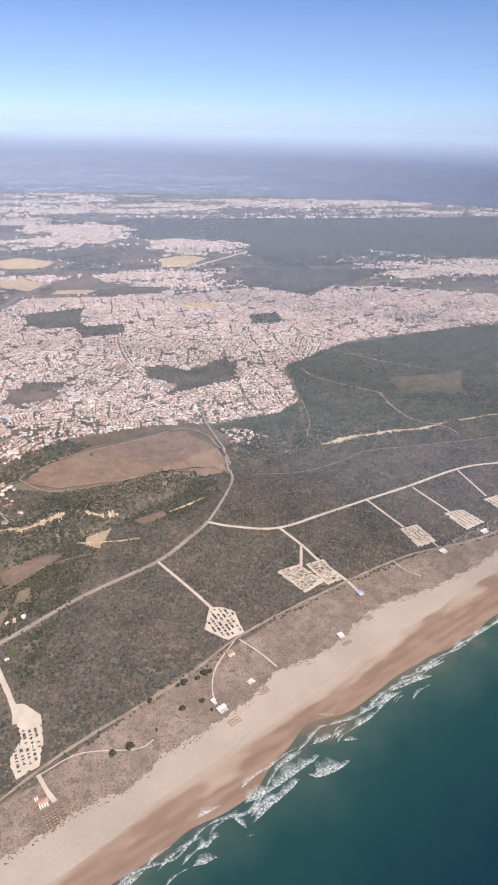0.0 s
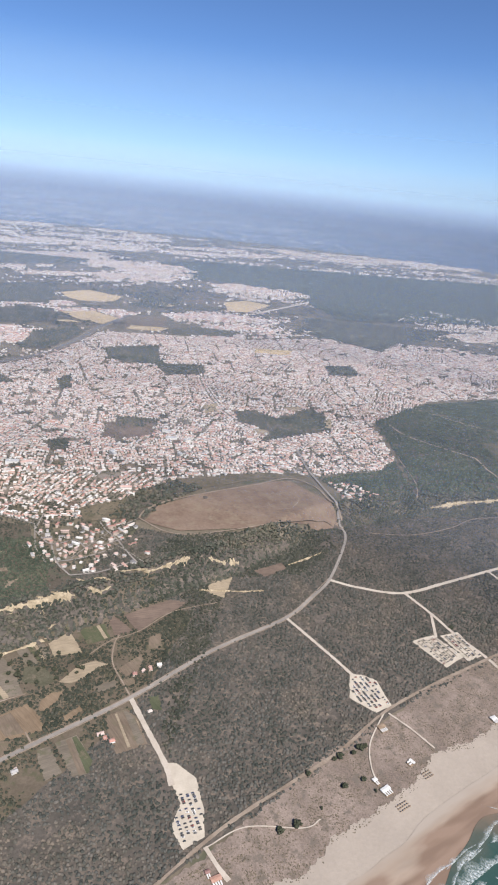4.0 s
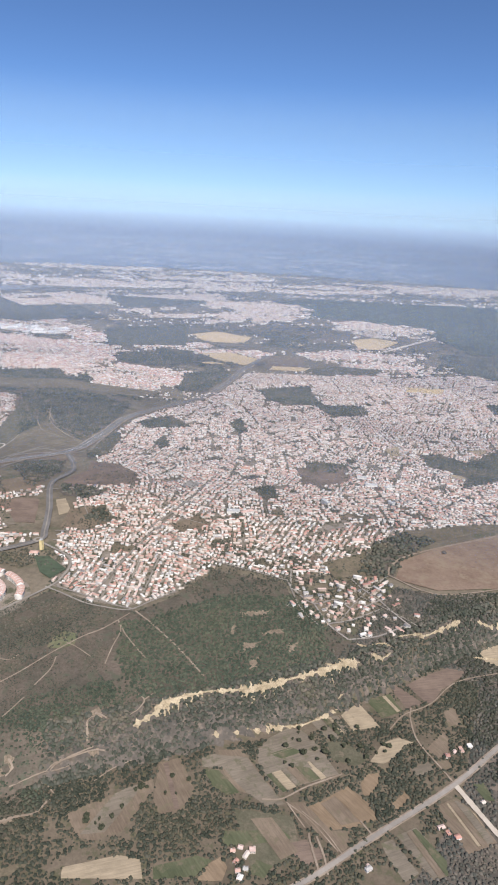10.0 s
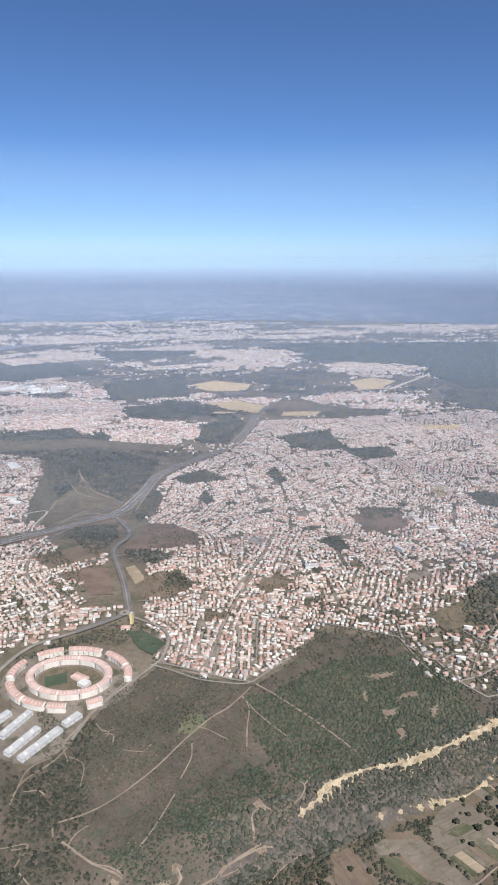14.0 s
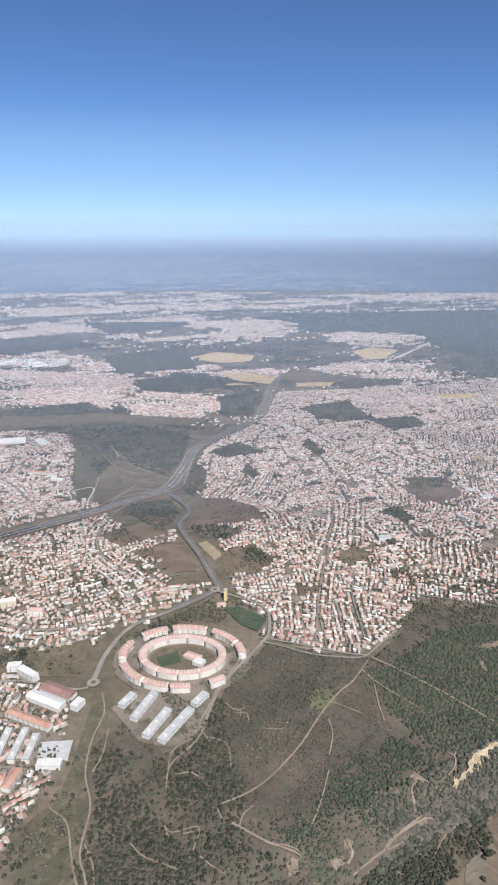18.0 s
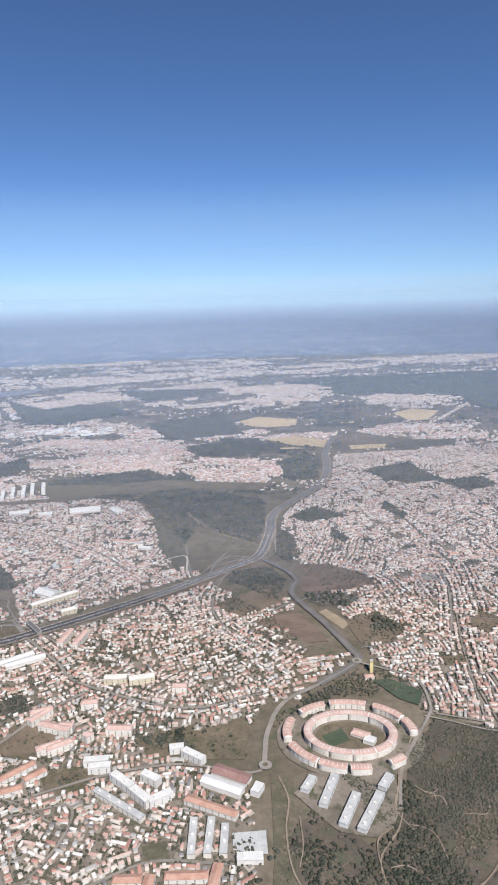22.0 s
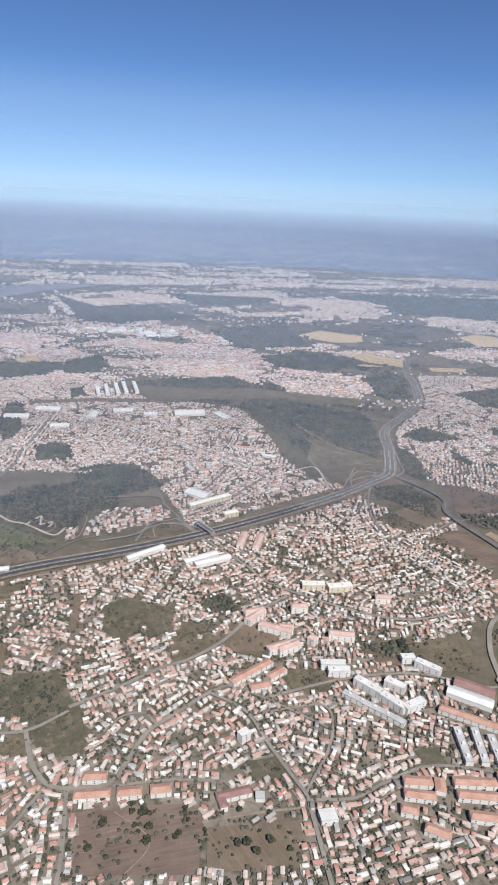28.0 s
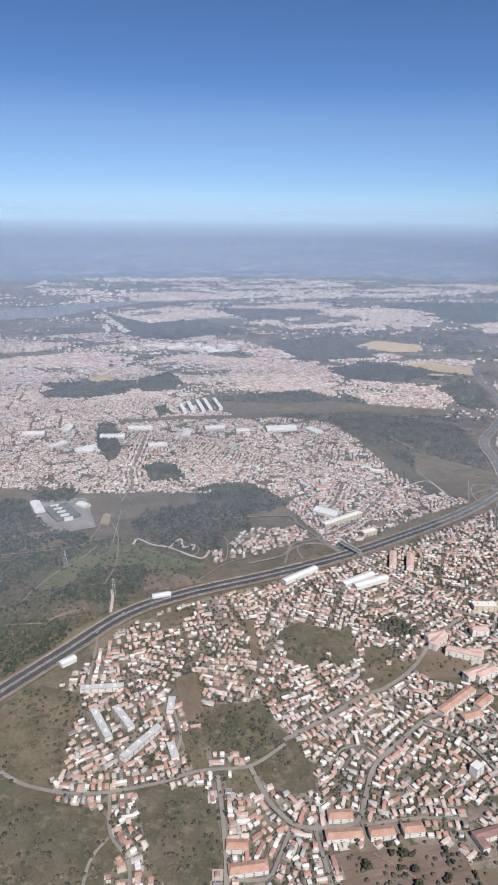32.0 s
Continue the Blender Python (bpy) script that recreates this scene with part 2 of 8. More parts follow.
# ---- land form ----
def ground_z(x, y):
    """Height of the land: low coastal plain, an old sea cliff, the plateau behind it that sinks inland."""
    x, y = np.asarray(x, float), np.asarray(y, float)
    edge = np.interp(x, [-1500, -700, -470, -356, -256, -190, -120, -40, 60, 160, 400, 900], [-300, 140, 300, 366, 428, 490, 545, 640, 700, 730, 790, 900])
    plat = np.interp(y, [0, 550, 720, 860, 1100, 1200, 2000, 2600, 5200], [37, 37, 28, 9, 3, -5, -38, -40, -40])
    s = np.clip((y - edge + 16) / 22, 0, 1)
    s = s * s * (3 - 2 * s)
    k = np.clip((y - 850) / 150, 0, 1)
    return (8 * (1 - k) + plat * k) * (1 - s) + plat * s


def mesh_from(name, verts, faces, material, smooth=False):
    """A mesh from arrays; all faces have the same number of corners."""
    verts, faces = np.asarray(verts, np.float32), np.asarray(faces, np.int32)
    me = bpy.data.meshes.new(name)
    n, k = faces.shape
    me.vertices.add(len(verts))
    me.vertices.foreach_set("co", verts.ravel())
    me.loops.add(n * k)
    me.loops.foreach_set("vertex_index", faces.ravel())
    me.polygons.add(n)
    me.polygons.foreach_set("loop_start", np.arange(0, n * k, k, dtype=np.int32))
    if smooth:
        me.polygons.foreach_set("use_smooth", np.ones(n, bool))
    me.update(calc_edges=True)
    me.materials.append(material)
    return me


def lumps(points, k):
    """Smooth wavy values for an outline, about -1 to 1."""
    p = np.asarray(points, float)
    return (np.sin(p[:, 0] * k + 1.7 * np.sin(p[:, 1] * k * 0.7)) + np.sin(p[:, 1] * k * 1.9 + 2.1 * np.sin(p[:, 0] * k * 1.3)) + 0.6 * np.sin((p[:, 0] - p[:, 1]) * k * 3.7)) / 2.6


def inside(px, py, poly):
    """Which points lie inside a polygon."""
    hit = np.zeros(len(px), bool)
    x0, y0 = poly[-1]
    for x1, y1 in poly:
        if y0 != y1:
            hit ^= ((y0 > py) != (y1 > py)) & (px < (x1 - x0) * (py - y0) / (y1 - y0) + x0)
        x0, y0 = x1, y1
    return hit


def outline(poly, step, rough):
    """A polygon's outline, cut finer and made uneven."""
    out = []
    for (x0, y0), (x1, y1) in zip(poly, poly[1:] + poly[:1]):
        n = max(1, int(math.hypot(x1 - x0, y1 - y0) / step))
        out += [(x0 + (x1 - x0) * i / n, y0 + (y1 - y0) * i / n) for i in range(n)]
    if rough:
        c = np.mean(out, axis=0)
        p = np.array(out)
        d = p - c
        d /= np.maximum(np.linalg.norm(d, axis=1), 1e-6)[:, None]
        p = p + d * (lumps(p, 0.9 / max(step * 2, 1)) * rough)[:, None]
        out = [tuple(q) for q in p]
    return out


from mathutils.geometry import delaunay_2d_cdt


LAYER = [0]      # each piece of ground cover lies a little above the last


def patch(name, poly, material, lift=0.3, step=5.0, rough=1.5, cell=14.0, label="", category="ground", kind="structure", group=""):
    """A piece of ground cover, draped on the land."""
    LAYER[0] += 1
    lift += 0.0006 * LAYER[0]
    edge = outline(poly, step, rough)
    ex, ey = np.array(edge).T
    gx, gy = np.meshgrid(np.arange(ex.min() + cell * 0.5, ex.max(), cell), np.arange(ey.min() + cell * 0.5, ey.max(), cell))
    gx, gy = gx.ravel(), gy.ravel()
    keep = inside(gx, gy, edge)
    pts = [Vector(p) for p in edge] + [Vector(p) for p in zip(gx[keep], gy[keep])]
    vs, _, fs, *_ = delaunay_2d_cdt(pts, [], [list(range(len(edge)))], 1, 1e-4)
    vs = np.array(vs)
    tri = [f for f in fs if len(f) == 3]
    v3 = np.column_stack([vs, ground_z(vs[:, 0], vs[:, 1]) + lift])
    ob = new(name, mesh_from(name, v3, np.array([tri[i] for i in range(len(tri))]), material))
    for p in ob.data.polygons:
        if p.normal.z < 0:
            p.flip()
    return tagged(ob, label, category, group, kind)


def smooth_line(points, step=4.0):
    """A flowing line through the given places."""
    p = np.array(points, float)
    q = np.vstack([2 * p[0] - p[1], p, 2 * p[-1] - p[-2]])
    out = []
    for i in range(1, len(q) - 2):
        n = max(2, int(np.linalg.norm(q[i + 1] - q[i]) / step))
        for t in np.arange(n) / n:
            out.append(0.5 * (2 * q[i] + (q[i + 1] - q[i - 1]) * t + (2 * q[i - 1] - 5 * q[i] + 4 * q[i + 1] - q[i + 2]) * t * t + (3 * q[i] - q[i - 1] - 3 * q[i + 1] + q[i + 2]) * t ** 3))
    out.append(p[-1])
    return np.array(out)


LINES = []     # middle lines and half widths of what houses and trees keep clear of


def ribbon(name, points, width, material, lift=0.6, label="", category="road", shift=0.0, clear=True, step=4.0, ragged=0.0, kind="structure"):
    """A road or track along a line."""
    LAYER[0] += 1
    lift += 0.1 + 0.0006 * LAYER[0]
    c = smooth_line(points, step)
    d = np.gradient(c, axis=0)
    d /= np.linalg.norm(d, axis=1)[:, None]
    nrm = np.column_stack([-d[:, 1], d[:, 0]])
    c = c + nrm * shift
    w = np.full(len(c), width / 2) * (1 + ragged * lumps(c, 0.35))
    a, b_ = c + nrm * w[:, None], c - nrm * w[:, None]
    z = np.maximum(ground_z(a[:, 0], a[:, 1]), ground_z(b_[:, 0], b_[:, 1])) + lift
    v = np.vstack([np.column_stack([a, z]), np.column_stack([b_, z])])
    n = len(c)
    i = np.arange(n - 1)
    ob = new(name, mesh_from(name, v, np.column_stack([i + n, i + n + 1, i + 1, i]), material))
    if clear:
        LINES.append((c, width / 2))
    return tagged(ob, label, category, kind=kind)


def clear_of_lines(x, y, margin):
    ok = np.ones(len(x), bool)
    for c, w in LINES:
        r = w + margin
        near = np.flatnonzero(ok & (x > c[:, 0].min() - r) & (x < c[:, 0].max() + r) & (y > c[:, 1].min() - r) & (y < c[:, 1].max() + r))
        for part_ in np.array_split(near, max(1, len(near) // 4000)):
            if len(part_):
                d = (x[part_][:, None] - c[None, :, 0]) ** 2 + (y[part_][:, None] - c[None, :, 1]) ** 2
                ok[part_[d.min(axis=1) < r * r]] = False
    return ok


# ground sheet to the horizon
gx = np.unique(np.concatenate([np.arange(-7000, -1400, 200), np.arange(-1400, -650, 25), np.arange(-650, 420, 8), np.arange(420, 1200, 40), np.arange(1200, 7001, 200)]))
gy = np.unique(np.concatenate([np.arange(-1600, 160, 80), np.arange(160, 820, 8), np.arange(820, 2700, 40), np.arange(2700, 5401, 150)]))
XX, YY = np.meshgrid(gx, gy)
CREST = np.interp(XX, [-1500, -700, -470, -356, -256, -190, -120, -40, 60, 160, 400, 900], [-300, 140, 300, 366, 428, 490, 545, 640, 700, 730, 790, 900])
SUNK = 1.5 * np.exp(-((YY - CREST + 5) / 20) ** 2) * ((XX > -640) & (XX < 500))      # the ground cover lies clear of it on the steep face
nx_, ny_ = len(gx), len(gy)
idx = (np.arange(ny_ - 1)[:, None] * nx_ + np.arange(nx_ - 1)[None, :]).ravel()
tagged(new("ground", mesh_from("ground", np.column_stack([XX.ravel(), YY.ravel(), ground_z(XX.ravel(), YY.ravel()) - SUNK.ravel()]), np.column_stack([idx, idx + 1, idx + nx_ + 1, idx + nx_]), M_GROUND, True)),
       "dry brown land with scrub and open soil", "ground", kind="structure")

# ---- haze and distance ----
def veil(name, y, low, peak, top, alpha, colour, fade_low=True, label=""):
    """A tinted translucent sheet that stands in for summer haze across the land, thicker in the middle of its height;
    with fade_low off, an opaque sheet painted with far land.
    """
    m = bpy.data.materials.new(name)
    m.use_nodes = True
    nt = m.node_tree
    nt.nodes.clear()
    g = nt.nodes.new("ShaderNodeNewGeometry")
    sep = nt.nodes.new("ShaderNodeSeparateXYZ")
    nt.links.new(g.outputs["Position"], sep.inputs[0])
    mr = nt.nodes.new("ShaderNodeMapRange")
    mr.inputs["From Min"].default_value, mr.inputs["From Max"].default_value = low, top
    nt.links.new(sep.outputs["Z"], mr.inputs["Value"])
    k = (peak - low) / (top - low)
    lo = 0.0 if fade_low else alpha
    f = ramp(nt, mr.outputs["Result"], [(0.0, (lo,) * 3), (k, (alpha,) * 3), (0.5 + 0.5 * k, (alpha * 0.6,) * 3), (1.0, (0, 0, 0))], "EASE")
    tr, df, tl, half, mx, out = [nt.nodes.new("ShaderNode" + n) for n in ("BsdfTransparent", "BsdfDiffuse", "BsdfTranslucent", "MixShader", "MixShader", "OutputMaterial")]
    if not fade_low:
        # far land painted on the sheet, laid out as a plain seen at a grazing angle: woods, fields and pale towns, with
        # the haze over them mixed into the colour
        def calc(op, a, b_=0.0, c_=0.0):
            n_ = nt.nodes.new("ShaderNodeMath")
            n_.operation = op
            for sock, v in zip(n_.inputs, (a, b_, c_)):
                if isinstance(v, bpy.types.NodeSocket):
                    nt.links.new(v, sock)
                else:
                    sock.default_value = v
            return n_.outputs[0]

        def spread(scale, wide, detail, rough_):
            """Noise over the far plain, in kilometres."""
            cx = nt.nodes.new("ShaderNodeCombineXYZ")
            nt.links.new(calc("MULTIPLY", calc("MULTIPLY", turn_, dist), 1.0 / wide), cx.inputs[0])
            nt.links.new(dist, cx.inputs[1])
            nz = nt.nodes.new("ShaderNodeTexNoise")
            nz.inputs["Scale"].default_value, nz.inputs["Detail"].default_value, nz.inputs["Roughness"].default_value = 1.0 / scale, detail, rough_
            nt.links.new(cx.outputs[0], nz.inputs["Vector"])
            return nz.outputs["Fac"]

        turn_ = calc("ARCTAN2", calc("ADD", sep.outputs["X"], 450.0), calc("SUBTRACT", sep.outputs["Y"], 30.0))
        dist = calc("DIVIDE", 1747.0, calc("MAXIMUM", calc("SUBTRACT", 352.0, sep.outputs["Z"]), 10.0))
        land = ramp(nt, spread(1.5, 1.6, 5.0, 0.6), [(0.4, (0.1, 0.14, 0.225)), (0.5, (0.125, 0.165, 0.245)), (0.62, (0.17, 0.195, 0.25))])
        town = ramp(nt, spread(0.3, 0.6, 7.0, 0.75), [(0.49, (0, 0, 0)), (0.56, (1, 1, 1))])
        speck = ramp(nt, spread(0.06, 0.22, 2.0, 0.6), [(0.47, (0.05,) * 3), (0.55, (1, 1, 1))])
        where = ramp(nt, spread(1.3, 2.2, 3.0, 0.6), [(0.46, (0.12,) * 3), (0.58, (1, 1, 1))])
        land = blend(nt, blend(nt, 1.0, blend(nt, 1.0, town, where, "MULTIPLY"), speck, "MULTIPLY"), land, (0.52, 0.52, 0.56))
        # painted haze: the colour turns pale blue with distance, sky pale at the top
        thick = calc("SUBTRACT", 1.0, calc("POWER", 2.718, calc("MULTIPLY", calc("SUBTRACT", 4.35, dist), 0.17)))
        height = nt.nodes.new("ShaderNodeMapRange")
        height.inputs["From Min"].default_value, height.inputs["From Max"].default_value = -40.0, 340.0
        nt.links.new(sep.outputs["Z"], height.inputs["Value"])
        haze_tint = ramp(nt, height.outputs["Result"], [(0.0, (0.37, 0.47, 0.66)), (0.6, (0.455, 0.575, 0.775)), (0.86, (0.515, 0.655, 0.83)), (0.95, colour)])
        nt.links.new(blend(nt, thick, land, haze_tint), df.inputs["Color"])
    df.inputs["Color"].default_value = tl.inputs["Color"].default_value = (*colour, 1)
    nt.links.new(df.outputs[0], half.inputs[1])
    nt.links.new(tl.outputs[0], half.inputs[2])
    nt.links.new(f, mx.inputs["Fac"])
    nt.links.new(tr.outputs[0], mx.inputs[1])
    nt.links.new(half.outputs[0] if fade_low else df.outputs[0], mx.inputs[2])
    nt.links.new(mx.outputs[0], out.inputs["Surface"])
    t = np.radians(np.linspace(-80, 80, 41))
    back, y = (430, y + 430) if y < 4000 else (0, y)
    ring = np.column_stack([-450 + y * np.sin(t), 30 - back + y * np.cos(t)])
    k = np.arange(40)
    me = mesh_from(name, np.vstack([np.column_stack([ring, np.full(41, low)]), np.column_stack([ring, np.full(41, top)])]), np.column_stack([k, k + 1, k + 42, k + 41]), m)
    return tagged(new(name, me), label or "tinted translucent sheet standing in for thin blue summer haze over the plain", "haze", kind="structure")


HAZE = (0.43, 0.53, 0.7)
# upright sheets, each tinting what lies behind it pale blue in place of haze
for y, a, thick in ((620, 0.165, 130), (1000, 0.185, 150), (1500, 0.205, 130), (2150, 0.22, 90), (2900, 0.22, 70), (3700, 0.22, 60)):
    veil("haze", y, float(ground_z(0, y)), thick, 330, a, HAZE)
# sheet added above the horizon to dim the bright low sky
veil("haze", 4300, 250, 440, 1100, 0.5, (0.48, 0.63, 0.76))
# distance, haze and pale low sky are all in this sheet's colour
veil("backdrop", 4480, -60, 365, 520, 1.0, (0.54, 0.72, 0.88), False, "backdrop painted with far land and blue haze under the horizon")


# ---- coast ----
def shore(s, d):
    """A place s metres along the shore and d metres seaward of the middle of the beach."""
    s, d = np.asarray(s, float), np.asarray(d, float)
    return np.stack([-10 + 0.796 * s + 0.605 * d, 277 + 0.605 * s - 0.796 * d], axis=-1)


def band(name, upper, lower, material, lift, wave, label, category):
    """A strip along the shore between two uneven edges, given as (s, d) places."""
    s = np.concatenate([np.arange(-1500, -460, 12.0), np.arange(-460, 1500, 1.5)])
    rows = []
    for pts in (upper, lower):
        d = np.interp(s, [p[0] for p in pts], [p[1] for p in pts])
        d = np.convolve(np.pad(d, 8, "edge"), np.ones(17) / 17, "valid")
        if wave > 1.0:
            d = d + wave * (0.5 * np.sin(s * 0.11) + 0.6 * np.sin(s * 0.31 + 1) + 0.4 * np.sin(s * 0.83 + 2) + 0.25 * np.sin(s * 2.1) + 0.5 * rng.normal(0, 0.5, len(s)))
        else:
            d = d + wave * (3 * np.sin(s * 0.06 + 1) + 1.6 * np.sin(s * 0.14 + 2 * np.sin(s * 0.03)))
        rows.append(d)
    n = len(s)
    v = np.vstack([shore(s, rows[0] + (rows[1] - rows[0]) * f) for f in (0, 0.2, 0.4, 0.6, 0.8, 1)])
    i = np.arange(n - 1)
    f = np.vstack([np.column_stack([i + k * n + n, i + k * n + n + 1, i + k * n + 1, i + k * n]) for k in range(5)])
    me = mesh_from(name, np.column_stack([v, ground_z(v[:, 0], v[:, 1]) + lift]), f, material)
    me.attributes.new("across", "FLOAT", "POINT").data.foreach_set("value", np.repeat(np.linspace(0, 1, 6), n).astype(np.float32))
    return tagged(new(name, me), label, category, kind="structure")


rng = np.random.default_rng(7)
DUNE_TOP = [(-460, -42), (-148, -42), (-116, -43), (-79, -48), (-36, -57), (14, -67), (76, -67), (131, -76), (195, -74), (257, -64), (315, -58), (395, -58), (1500, -58)]
SAND_TOP = [(-460, -11), (-140, -11), (-112, -13), (-84, -15), (-61, -10), (-43, -9), (-35, -19), (-11, -16), (15, -19), (47, -19), (73, -32), (103, -22), (143, -27), (183, -36), (213, -29), (264, -22), (344, -22), (1500, -22)]
WET_TOP = [(-460, 14), (-104, 14), (-87, 13), (-62, 11), (-35, 8), (-1, 6), (42, -1), (59, 2), (93, -1), (131, -4), (181, -3), (239, -4), (319, -4), (1500, -4)]
WATER_TOP = [(-460, 33), (-75, 33), (-53, 37), (-33, 34), (-5, 39), (15, 30), (36, 26), (63, 19), (85, 28), (103, 26), (145, 26), (190, 30), (270, 30), (1500, 30)]
band("dune", DUNE_TOP, [(s, d + 6) for s, d in SAND_TOP], M_DUNE, 0.45, 1.2, "pinkish dune land with dry grass and paths", "dune")
band("beach", SAND_TOP, [(s, d + 8) for s, d in WET_TOP], M_SAND, 0.65, 1.5, "pale dry sand beach", "beach")
band("wet_sand", WET_TOP, [(s, d + 8) for s, d in WATER_TOP], M_WET, 0.85, 0.35, "smooth reddish wet sand at low tide", "beach")
band("sea", WATER_TOP, [(-1500, 1700), (1500, 1700)], M_SEA, 1.05, 0.45, "dark teal sea", "water")


def surf(pts, width, lift):
    """A broken strip of foam on the water, ragged towards the land."""
    c = smooth_line([tuple(shore(s, d)) for s, d in pts], 1.0)
    d = np.gradient(c, axis=0)
    d /= np.linalg.norm(d, axis=1)[:, None]
    nrm = np.column_stack([-d[:, 1], d[:, 0]])
    if nrm[0] @ np.array([0.605, -0.796]) > 0:
        nrm = -nrm
    s = np.arange(len(c))
    k = np.clip(np.minimum(s, len(c) - 1 - s) / 6, 0, 1)
    inner = width * k * (0.6 + 0.3 * np.sin(s * 0.23 + width) + 0.2 * np.sin(s * 0.61 + 1) + 0.15 * rng.random(len(c)))
    outer = -0.12 * width * k * (0.6 + 0.5 * rng.random(len(c)))
    a, b_ = c + nrm * inner[:, None], c + nrm * outer[:, None]
    n = len(c)
    v = np.vstack([a, b_])
    z = np.interp(np.arange(2 * n), [0, n - 1, n, 2 * n - 1], [0, 0, 0.25, 0.25]) + ground_z(v[:, 0], v[:, 1]) + 1.05 + lift
    i = np.arange(n - 1)
    me = mesh_from("surf", np.column_stack([v, z]), np.column_stack([i, i + n, i + n + 1, i + 1]), M_FOAM)
    me.attributes.new("across", "FLOAT", "POINT").data.foreach_set("value", np.repeat([0.0, 1.0], n).astype(np.float32))
    ob = new("surf", me)
    return tagged(ob, "broken white foam of small breakers", "surf", "breakers along the shore")


rng = np.random.default_rng(7)
for k, (pts, w) in enumerate([([(65, 55), (52, 54), (41, 51), (37, 46)], 9),
                              ([(31, 46), (17, 48), (3, 49), (-9, 51)], 7),
                              ([(52, 41), (41, 41), (14, 41), (-5, 39)], 8),
                              ([(69, 35), (61, 34), (52, 32)], 7),
                              ([(77, 36), (68, 38)], 5),
                              ([(80, 47), (71, 42)], 5),
                              ([(134, 37), (119, 37), (97, 40), (82, 39)], 4),
                              ([(163, 41), (149, 37), (125, 32)], 4.5),
                              ([(131, 37), (110, 35), (94, 34)], 5),
                              ([(182, 37), (159, 34)], 4),
                              ([(-27, 44), (-36, 46), (-43, 45)], 8),
                              ([(-35, 55), (-43, 53), (-49, 51)], 6),
                              ([(-13, 52), (-16, 41)], 5),
                              ([(-11, 57), (-18, 55)], 3),
                              ([(-16, 32), (-24, 31), (-34, 30)], 4),
                              ([(83, 26), (75, 20), (69, 13)], 1.6),
                              ([(45, 29), (35, 28), (15, 30)], 2.0),
                              ([(-10, 40), (-17, 39)], 3),
                              ([(46, 32), (30, 33)], 4),
                              ([(187, 34), (167, 34), (151, 32)], 2.5),
                              ([(-45, 39), (-54, 38)], 3),
                              ([(330, 36), (290, 34), (240, 35), (195, 33)], 3.5),
                              ([(420, 38), (380, 36), (345, 37)], 3.5),
                              ([(-70, 38), (-95, 41), (-130, 38)], 5)]):
    surf(pts, w * 1.15, 0.1 + 0.02 * k)

WASH = [(s_, float(np.interp(s_, *zip(*WATER_TOP)))) for s_ in range(330, -140, -12)]
for k, (a_, b_, off_, w_) in enumerate(((0, 17, 4, 2.5), (14, 30, 6, 3.0), (27, 39, 4, 2.5))):
    surf([(p, q + off_ + 1.5 * math.sin(p * 0.13 + k)) for p, q in WASH[a_:b_]], w_, 0.04 + 0.01 * k)
for k in range(16):
    s0, d0 = float(rng.uniform(-140, 190)), float(rng.uniform(25, 50))
    n_ = float(rng.uniform(5, 16))
    surf([(s0 + n_, d0 + 1), (s0, d0), (s0 - n_, d0 + 2.5)], float(rng.uniform(1.0, 3.2)), 0.45 + 0.01 * k)

# ---- open ground, fields and woods ----
KEEP_OUT = []       # where no town houses stand
GROVES = []         # where trees stand: polygon, spacing, thinning, size


def soil(name, dark, light, angle=None, third=None):
    """Field soil, with furrows along an angle."""
    return earth(name, dark, light, 18, 1.6, third, stretch=(0.12, 1.6, 1) if angle is not None else None, turn=angle or 0.0, amount=0.55)


M_STRAW = soil("straw_stubble", (0.255, 0.205, 0.145), (0.335, 0.272, 0.192), 25)
# straw colour brightened and yellowed to offset the haze sheets in front
M_FARSTRAW = soil("far_bright_stubble", (0.43, 0.325, 0.19), (0.52, 0.405, 0.25), 25)
M_TAN = soil("tan_soil", (0.138, 0.105, 0.077), (0.195, 0.152, 0.114), -50, (0.135, 0.112, 0.076))
M_OCHRE = soil("ochre_soil", (0.178, 0.129, 0.086), (0.228, 0.168, 0.114), -40)
M_RED = soil("red_soil", (0.135, 0.1, 0.081), (0.19, 0.142, 0.113), 20)
M_GREY = soil("grey_stubble", (0.142, 0.119, 0.093), (0.196, 0.165, 0.13), 30, (0.115, 0.106, 0.07))
M_CROP = soil("green_crop", (0.065, 0.075, 0.042), (0.1, 0.105, 0.062), -45, (0.13, 0.11, 0.075))
M_GRASS = soil("dry_grass", (0.115, 0.095, 0.066), (0.17, 0.138, 0.098), None, (0.078, 0.077, 0.048))
M_OLIVE = soil("olive_grass", (0.078, 0.077, 0.05), (0.122, 0.11, 0.078), None, (0.15, 0.122, 0.09))
M_MEADOW = soil("green_meadow", (0.1, 0.112, 0.062), (0.152, 0.152, 0.09), None, (0.15, 0.125, 0.082))
M_GREYCON = earth("grey_concrete", (0.2, 0.185, 0.165), (0.29, 0.27, 0.245), 14, 1.5, amount=0.3)
M_PITCH = soil("green_pitch", (0.055, 0.075, 0.05), (0.075, 0.095, 0.062), 10)


PAVED = []


def field(poly, material, label, name="field", lift=0.55, rough=0.5, step=3.0, houses=False, category="field", cell=10.0):
    if not houses:
        KEEP_OUT.append(poly)
    if category == "yard":
        PAVED.append(poly)
    return patch(name, poly, material, lift, step, rough, cell, label, category, "", "fields on the plain" if name == "field" else "")


